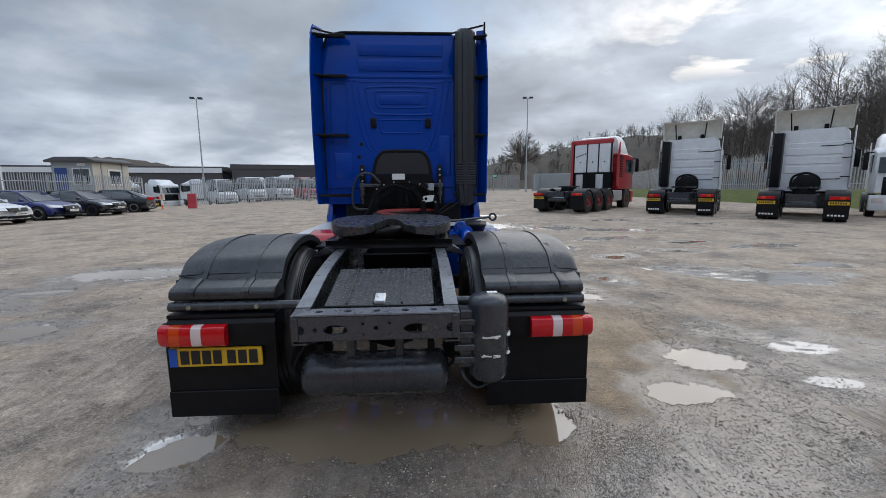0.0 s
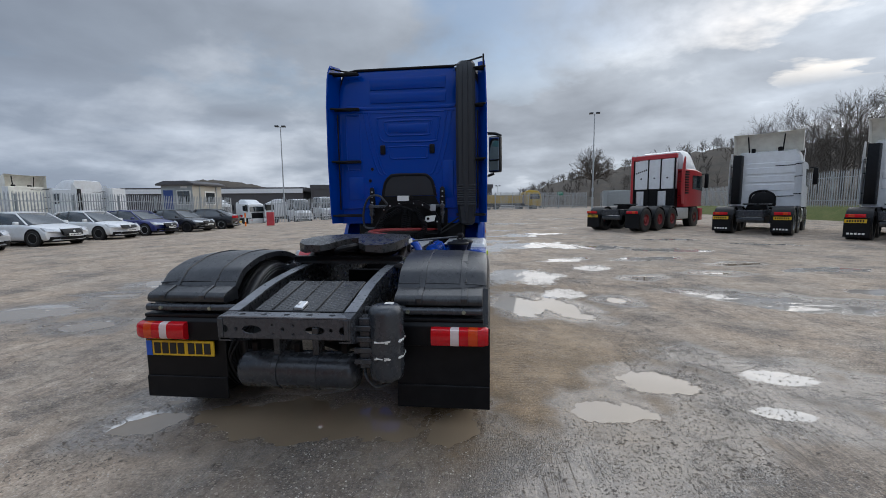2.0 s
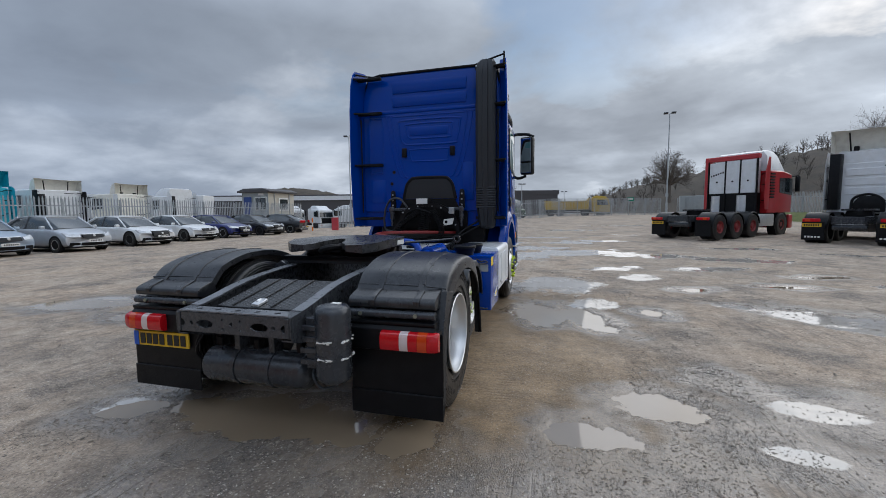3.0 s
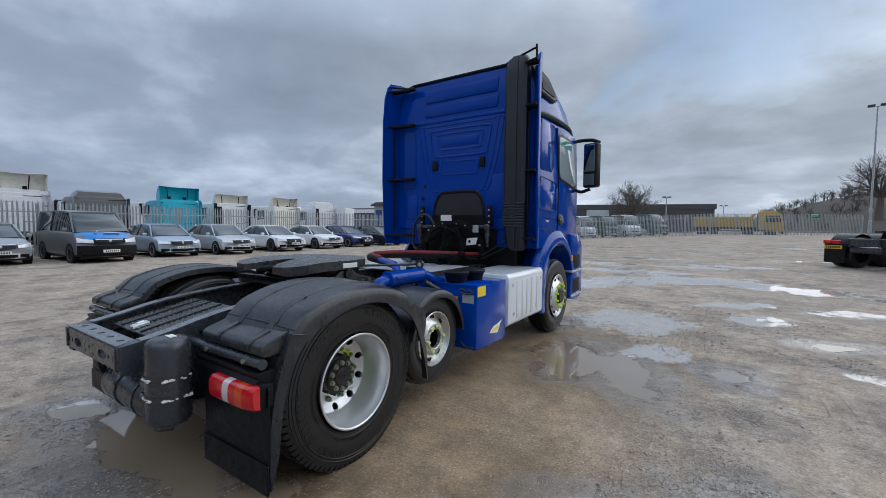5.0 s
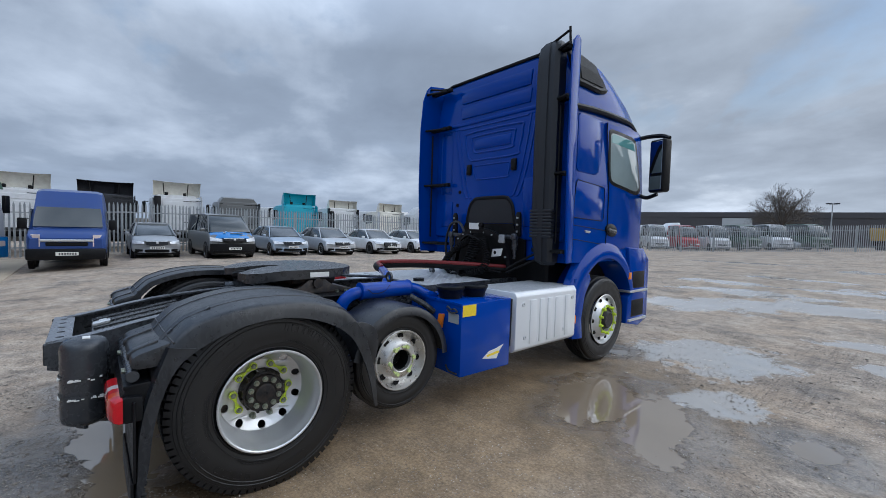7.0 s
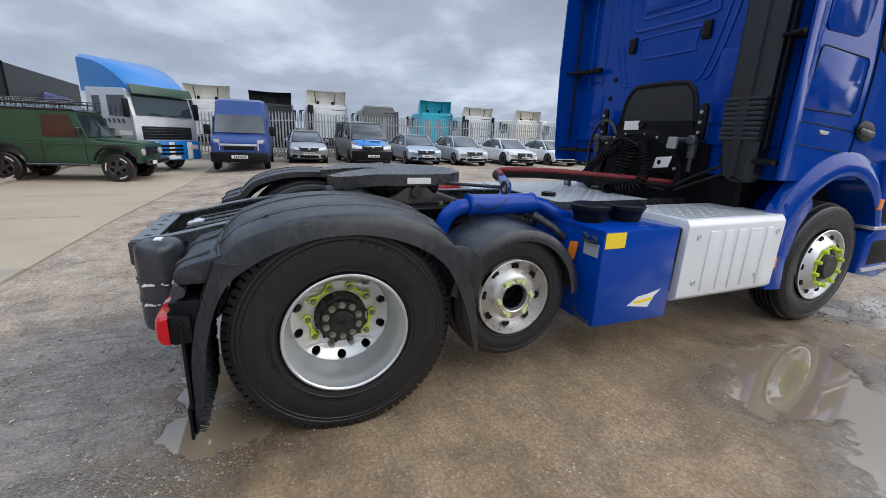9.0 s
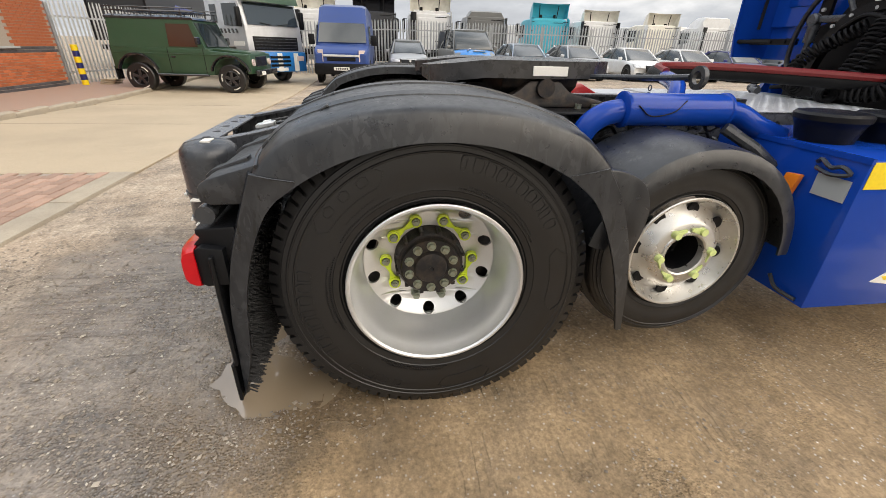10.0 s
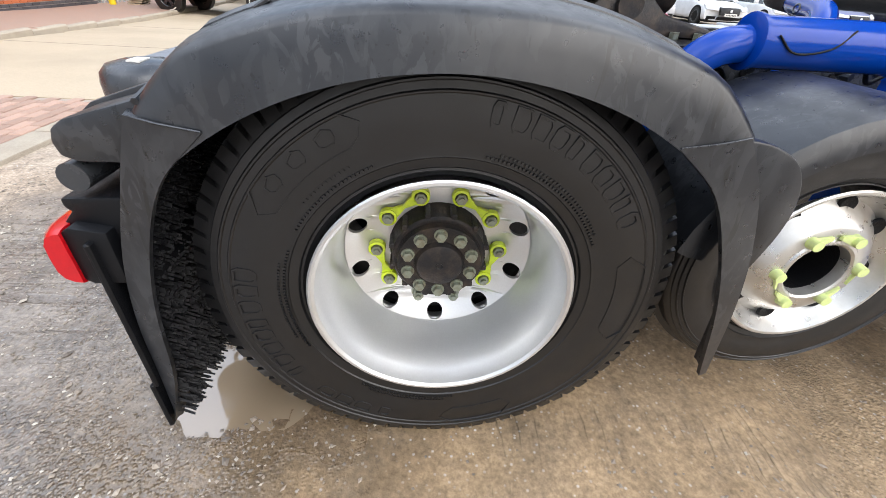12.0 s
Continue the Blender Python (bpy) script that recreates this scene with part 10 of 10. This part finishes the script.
# ---------------- lamp columns ----------------
def lamp_column(m, h):
    root = thing("lamp_column", "tall tapered galvanised lamp column with twin floodlights", "street lamp", m, "lamp columns")
    bm = B()
    tube(bm, [(0, 0, 0), (0, 0, 1.6), (0, 0, 1.62), (0, 0, h)], [0.13, 0.13, 0.09, 0.05], 12)
    part("column", bm, GALV, root)
    bm = B()
    cyl(bm, (-0.4, 0, h), (0.4, 0, h), 0.035, 8)
    part("cross_arm", bm, GALV, root)
    for s in (-1, 1):
        bm = B()
        box(bm, s * 0.4 - 0.25, s * 0.4 + 0.25, -0.35, 0.2, h, h + 0.16, 0.04)
        part("floodlight", bm, STEEL, root, "grey floodlight head")
    bm = B()
    box(bm, -0.15, 0.15, -0.2, -0.1, 2.3, 2.7, 0.02)
    part("control_box", bm, GALV, root)
    return root


lamp_column(pose(-24.3, 47.0, 0, 0, 0, 15), 11.3)
lamp_column(pose(14.3, 51.6, drop_at(14.3, 51.6), 0, 0, -10), 11.8)
lamp_column(pose(3.4, 95.0, 0.5, 0, 0, 0), 5.2)
lamp_column(pose(-4.3, 74.0, 0.3, 0, 0, 30), 6.0)

# ---------------- buildings far off ----------------
cab_ = thing("portable_cabin", "grey and cream portable site cabin behind the fence", "cabin", pose(-27.8, 31.5, -0.1, 0, 0, 90))
bm = B()
box(bm, 0, 4.0, -3.0, 0, 0.7, 3.62, 0.02)
part("shell", bm, CABIN_CREAM, cab_)
bm = B()
box(bm, -0.012, 0.0, -3.0, 0, 0.7, 3.62)
part("end_wall", bm, CABIN_GREY, cab_)
bm = B()
prism(bm, [(-3.35, 3.62), (0.3, 3.62), (0.3, 3.78), (-0.5, 4.02), (-2.6, 4.02), (-3.35, 3.78)], "x", -0.3, 4.2, 0.03)
part("flat_roof", bm, CLAD_DARK, cab_)
for y0, y1, z0, z1, mt in ((-1.15, -0.25, 0.9, 3.2, VAN_BLUE), (-2.1, -1.6, 2.0, 3.1, GLASS), (-2.75, -2.2, 2.0, 3.1, GLASS)):
    bm = B()
    box(bm, -0.06, -0.012, y0 - 0.09, y1 + 0.09, z0 - 0.09, z1 + 0.09, 0.01)
    fr = part("window_frame" if mt is GLASS else "door_frame", bm, PAPER if mt is GLASS else CABIN_GREY, cab_)
    bm = B()
    box(bm, -0.08, -0.06, y0, y1, z0, z1)
    part("pane" if mt is GLASS else "door", bm, mt, fr)
bm = B()
box(bm, 1.5, 3.0, -3.06, -3.0, 1.85, 3.15, 0.01)
fr = part("window_frame", bm, PAPER, cab_)
bm = B()
box(bm, 1.65, 2.85, -3.08, -3.06, 2.0, 3.0)
part("pane", bm, GLASS, fr)
bm = B()
box(bm, -0.03, -0.012, -2.5, -1.9, 3.35, 3.55)
part("name_board", bm, PAPER, cab_)
for x in (0.9, 3.2):
    bm = B()
    box(bm, x - 0.07, x + 0.07, -3.06, -3.0, 0.7, 3.62, 0.01)
    part("panel_post", bm, CABIN_GREY, cab_)
for x in (0.3, 3.7):
    for y in (-2.8, -0.2):
        bm = B()
        box(bm, x - 0.2, x + 0.2, y - 0.2, y + 0.2, -0.3, 0.7)
        part("foot", bm, KERB, cab_)


def shed(name, label, a, b, depth, h, mats, band=None, doors=()):
    """A long low industrial shed from a to b along its near wall."""
    a, b = Vector((*a, 0)), Vector((*b, 0))
    d = b - a
    L = d.length
    root = thing(name, label, "warehouse", pose(a.x, a.y, 0, 0, 0, math.degrees(math.atan2(d.y, d.x))))
    bm = B()
    box(bm, 0, L, 0, depth, 0, h * 0.82)
    part("wall", bm, mats[0], root)
    bm = B()
    prism(bm, [(-0.1, h * 0.82), (depth + 0.4, h * 0.82), (depth + 0.4, h * 0.97), (depth * 0.5, h * 1.06), (-0.1, h * 0.97)], "x", -0.3, L + 0.3)
    part("roof", bm, mats[1], root)
    if band:
        bm = B()
        box(bm, 0, L, -0.3, -0.1, h * band[0], h * band[1])
        part("pale_band", bm, mats[2], root)
    for k in range(int(L / 6)):
        bm = B()
        box(bm, 6 * k - 0.12, 6 * k + 0.12, -0.16, 0, 0, h * 0.82)
        part("wall_post", bm, mats[1], root)
    for x0, x1, z1 in doors:
        bm = B()
        box(bm, x0, x1, -0.2, -0.02, 0, z1)
        part("roller_door", bm, CLAD_PALE, root, "pale roller shutter door")
    return root


shed("warehouse", "long low dark warehouse with a white roof band", (-118, 62), (-39, 84), 40, 5.9, (CLAD_DARK, CLAD_DARK, WHITE), (0.76, 0.92))
shed("brown_shed", "long brown metal-clad shed beyond the far fence", (-37, 84), (2, 96), 30, 6.4, (CLAD_DARK, CLAD_DARK, CLAD_PALE), None, ((17, 21.5, 5.1),))
for x, y in ((-30, 26), (-33, 20), (-36, 14), (-40, 8)):
    bm = B()
    box(bm, -6, 6, -1.25, 1.25, 1.2, 3.6, 0.04)
    tr = thing("white_trailer", "white box trailer parked in the compound", "trailer", pose(x - 12, y + 8, 0, 0, 0, 20), "compound trailers")
    part("body", bm, WHITE, tr)
    for s in (-1, 1):
        for yy in (3.0, 4.3):
            bm = B()
            cyl(bm, (yy, s * 1.2, 0.5), (yy, s * 0.9, 0.5), 0.5, 18)
            part("wheel", bm, RUBBER, tr)
    bm = B()
    box(bm, -5.8, 5.8, -0.6, 0.6, 0.9, 1.22)
    part("chassis", bm, DARK, tr)
red_block = thing("barrier_block", "red plastic road barrier by the gate", "barrier", pose(-16.6, 29.6, 0, 0, 0, 20))
bm = B()
prism(bm, [(-0.35, 0), (0.35, 0), (0.22, 0.35), (0.16, 1.1), (-0.16, 1.1), (-0.22, 0.35)], "x", -0.28, 0.28, 0.03)
part("body", bm, RED, red_block)
for x, y in ((-18.6, 27.5), (-18.0, 28.3)):
    bl = thing("marker_post", "orange and white marker post by the gate", "post", pose(x, y, 0), "marker posts")
    for k in range(3):
        bm = B()
        cyl(bm, (0, 0, 0.35 * k), (0, 0, 0.35 * k + 0.35), 0.06, 10)
        part("stripe", bm, ORANGE if k % 2 == 0 else PAPER, bl)

box_ = thing("site_container", "pale grey steel container behind the far fence", "container", pose(20.6, 60.5, 0, 0, 0, -12))
bm = B()
box(bm, -2.6, 2.6, -1.2, 1.2, 0.15, 3.3, 0.03)
body_ = part("body", bm, CABIN_GREY, box_)
for k in range(24):
    bm = B()
    x = -2.5 + 0.215 * k
    box(bm, x - 0.05, x + 0.05, -1.24, -1.2, 0.3, 3.15)
    part("corrugation", bm, CABIN_GREY, body_)

# ---------------- hills and trees ----------------
def ridge_land(name, label, az0, az1, n, dist, height, mat, seed, depth=60, rag=0.6, centre=(0.0, 0.0)):
    """A wooded rise round the horizon between two bearings (degrees right of +y); height is a function of 0..1 along it."""
    bm = B()
    cols = []
    rows = (0.0, 0.15, 0.35, 0.6, 0.85, 1.0)
    for i in range(n + 1):
        f = i / n
        az = radians(az0 + (az1 - az0) * f)
        h = height(f)
        col = []
        for r in rows:
            D = dist + depth * r
            z = h * math.sin(r * math.pi / 2) ** 1.2
            z += rag * noise.noise((f * n * 0.35, r * 5, seed)) * (0.3 + r) + rag * 0.5 * noise.noise((f * n * 1.3, r * 11, seed + 4)) * (0.3 + r)
            if r == 0:
                z = -1.0
            col.append(bm.verts.new((centre[0] + D * math.sin(az), centre[1] + D * math.cos(az), z)))
        cols.append(col)
    for a, b in zip(cols, cols[1:]):
        for i in range(len(rows) - 1):
            bm.faces.new((a[i], b[i], b[i + 1], a[i + 1]))
    return solid(name, bm, mat, label, "hill", "structure")


ridge_land("backdrop_hill_1", "bare brown wooded hillside beyond the fence", 2, 80, 220, 95, lambda f: 17.5 * min(1, f / 0.33) ** 0.55, FAR_WOOD, 1.0, 60, 0.8)
ridge_land("backdrop_hill_2", "distant dark wooded hill behind the sheds", -45, -20, 120, 330, lambda f: 27 * math.sin(math.pi * min(1, max(0, (f - 0.05) / 0.9))) ** 0.6 * (1.0 - 0.5 * max(0, f - 0.35)) * (1 if f < 0.3 else 1.0 - 0.45 * (f - 0.3)), FAR_WOOD, 7.0, 60, 0.7)
ridge_land("backdrop_hill_3", "low far line of leafless trees on the horizon", -110, 14, 300, 240, lambda f: 3.0 + 1.2 * math.sin(17 * f) + (3.5 * max(0, (f - 0.9) / 0.1)), FAR_WOOD, 11.0, 30, 1.0)


def twig_spray(bm, p, d, ln, r, depth, rnd):
    """A branch that forks into ever finer twigs."""
    mid = p + d * ln * 0.5 + Vector((rnd.uniform(-1, 1), rnd.uniform(-1, 1), rnd.uniform(-0.3, 0.7))) * ln * 0.07
    q = p + d * ln + Vector((rnd.uniform(-1, 1), rnd.uniform(-1, 1), rnd.uniform(0, 0.8))) * ln * 0.08
    tube(bm, [p, mid, q], [r * 0.8, r * 0.6, r * 0.4], 3, caps=False)
    if depth <= 0:
        return
    for base, k in ((mid, 2), (q, 2)):
        for _ in range(k):
            u, v = frame_of(d)
            a, tilt = rnd.uniform(0, 6.28), rnd.uniform(0.3, 0.85)
            nd = (d * math.cos(tilt) + (u * math.cos(a) + v * math.sin(a)) * math.sin(tilt) + Vector((0, 0, 0.22))).normalized()
            twig_spray(bm, base, nd, ln * rnd.uniform(0.5, 0.72), r * 0.55, depth - 1, rnd)


def slim_tree(seed, h):
    """A tall slim leafless tree: one leader with rising side branches."""
    rnd = random.Random(seed)
    trunk, crown = B(), B()
    pts = [Vector((0, 0, -0.3))]
    for k in range(1, 9):
        pts.append(Vector((pts[-1].x + rnd.uniform(-0.12, 0.12), pts[-1].y + rnd.uniform(-0.12, 0.12), h * k / 8)))
    tube(trunk, pts, [0.011 * h * (1 - 0.11 * k) for k in range(9)], 6)
    for k in range(26):
        f = rnd.uniform(0.22, 0.97)
        i = min(int(f * 8), 7)
        p = pts[i].lerp(pts[i + 1], f * 8 - i)
        a = rnd.uniform(0, 6.28)
        e = rnd.uniform(0.5, 1.0)
        d = Vector((math.cos(a) * math.cos(e), math.sin(a) * math.cos(e), math.sin(e)))
        twig_spray(crown, p, d, h * 0.20 * (1.15 - 0.75 * f) + 0.25, 0.005 * h * (1.1 - 0.7 * f), 3, rnd)
    return finish(trunk, "trunk", BARK, 60), finish(crown, "crown", BARK, 0)


def broad_tree(seed, h):
    """A broad leafless oak: short trunk, spreading limbs, dense twigs in a dome."""
    rnd = random.Random(seed)
    trunk, crown = B(), B()
    top = Vector((0.1, 0, h * 0.28))
    tube(trunk, [(0, 0, -0.3), (0.05, 0.02, h * 0.14), top], [0.05 * h, 0.04 * h, 0.034 * h], 8)
    for k in range(20):
        a = 2.4 * k + rnd.uniform(-0.25, 0.25)
        e = 0.02 + 1.4 * (k / 19)
        d = Vector((math.cos(a) * math.cos(e), math.sin(a) * math.cos(e), math.sin(e)))
        ln = h * (0.36 * math.cos(e) ** 2 + 0.50 * math.sin(e) ** 2) * rnd.uniform(0.92, 1.06)
        bend = Vector((-math.sin(a), math.cos(a), 0)) * rnd.uniform(-0.06, 0.06) * h
        mid, q = top + d * ln * 0.5 + bend + Vector((0, 0, 0.05 * h * math.cos(e))), top + d * ln
        tube(trunk, smooth_path([top, mid, q], 3), [0.015 * h, 0.013 * h, 0.011 * h, 0.010 * h, 0.008 * h, 0.007 * h, 0.005 * h], 5)
        for f in (0.45, 0.6, 0.72, 0.85, 1.0):
            p = top.lerp(mid, f * 2) if f < 0.5 else mid.lerp(q, f * 2 - 1)
            for _ in range(4):
                nd = (d * 0.6 + Vector((rnd.uniform(-1, 1), rnd.uniform(-1, 1), rnd.uniform(-0.6, 0.8)))).normalized()
                twig_spray(crown, p, nd, h * 0.085, 0.0026 * h, 3, rnd)
    return finish(trunk, "trunk", BARK, 60), finish(crown, "crown", BARK, 0)


TREES = [slim_tree(11, 10), slim_tree(23, 10), broad_tree(37, 10), slim_tree(41, 10)]


def tree(kind, x, y, z, s, turn, label="leafless winter tree on the bank behind the fence"):
    root = thing("tree", label, "tree", Matrix.LocRotScale((x, y, z), Euler((0, 0, turn)), (s, s, s)), "bare trees")
    for nm, me in zip(("trunk", "crown"), TREES[kind]):
        o = new(nm, me)
        o.parent = root


tree(2, 23.2, 89.0, 3.2, 1.1, 0.4, "broad leafless oak tree near the lamp column")
tree(2, -10.4, 80.0, 0.5, 1.0, 2.0, "broad leafless oak tree before the brown shed")
tree(2, 19.0, 150.0, 0.0, 0.7, 3.0)
rnd = random.Random(19)
for k in range(60):
    f = k / 59
    az = radians(32.5 + 24 * f + rnd.uniform(-0.8, 0.8))
    D = rnd.uniform(44, 62) - 6 * f
    tree(rnd.choice((0, 1, 3)), D * math.sin(az), D * math.cos(az), 1.4, rnd.uniform(0.55, 0.85) * (0.85 + 0.5 * f), rnd.uniform(0, 6))


def far_wood():
    """Leafless trees all over the wooded hillside, in one mesh."""
    rnd = random.Random(64)
    bm = B()
    for k in range(420):
        f = rnd.uniform(0.03, 0.72)
        az = radians(2 + 78 * f)
        r = rnd.uniform(0.1, 1.0)
        D = 95 + 60 * r
        z = 17.5 * min(1, f / 0.33) ** 0.55 * math.sin(r * math.pi / 2) ** 1.2
        p = Vector((D * math.sin(az), D * math.cos(az), z - 0.5))
        h = rnd.uniform(1.8, 3.4) * (0.7 + 0.5 * min(1, f * 3))
        cyl(bm, p, p + Vector((rnd.uniform(-0.4, 0.4), 0, h)), 0.08, 3, 0.03, caps=False)
        for i in range(11):
            a = rnd.uniform(0, 6.28)
            e = rnd.uniform(0.3, 1.2)
            twig_spray(bm, p + Vector((0, 0, h * rnd.uniform(0.2, 0.85))), Vector((math.cos(a) * math.cos(e), math.sin(a) * math.cos(e), math.sin(e))), h * 0.34, 0.05, 1, rnd)
    solid("far_wood", bm, BARK, "leafless trees covering the far hillside", "woodland", "stuff", smooth=0)


far_wood()
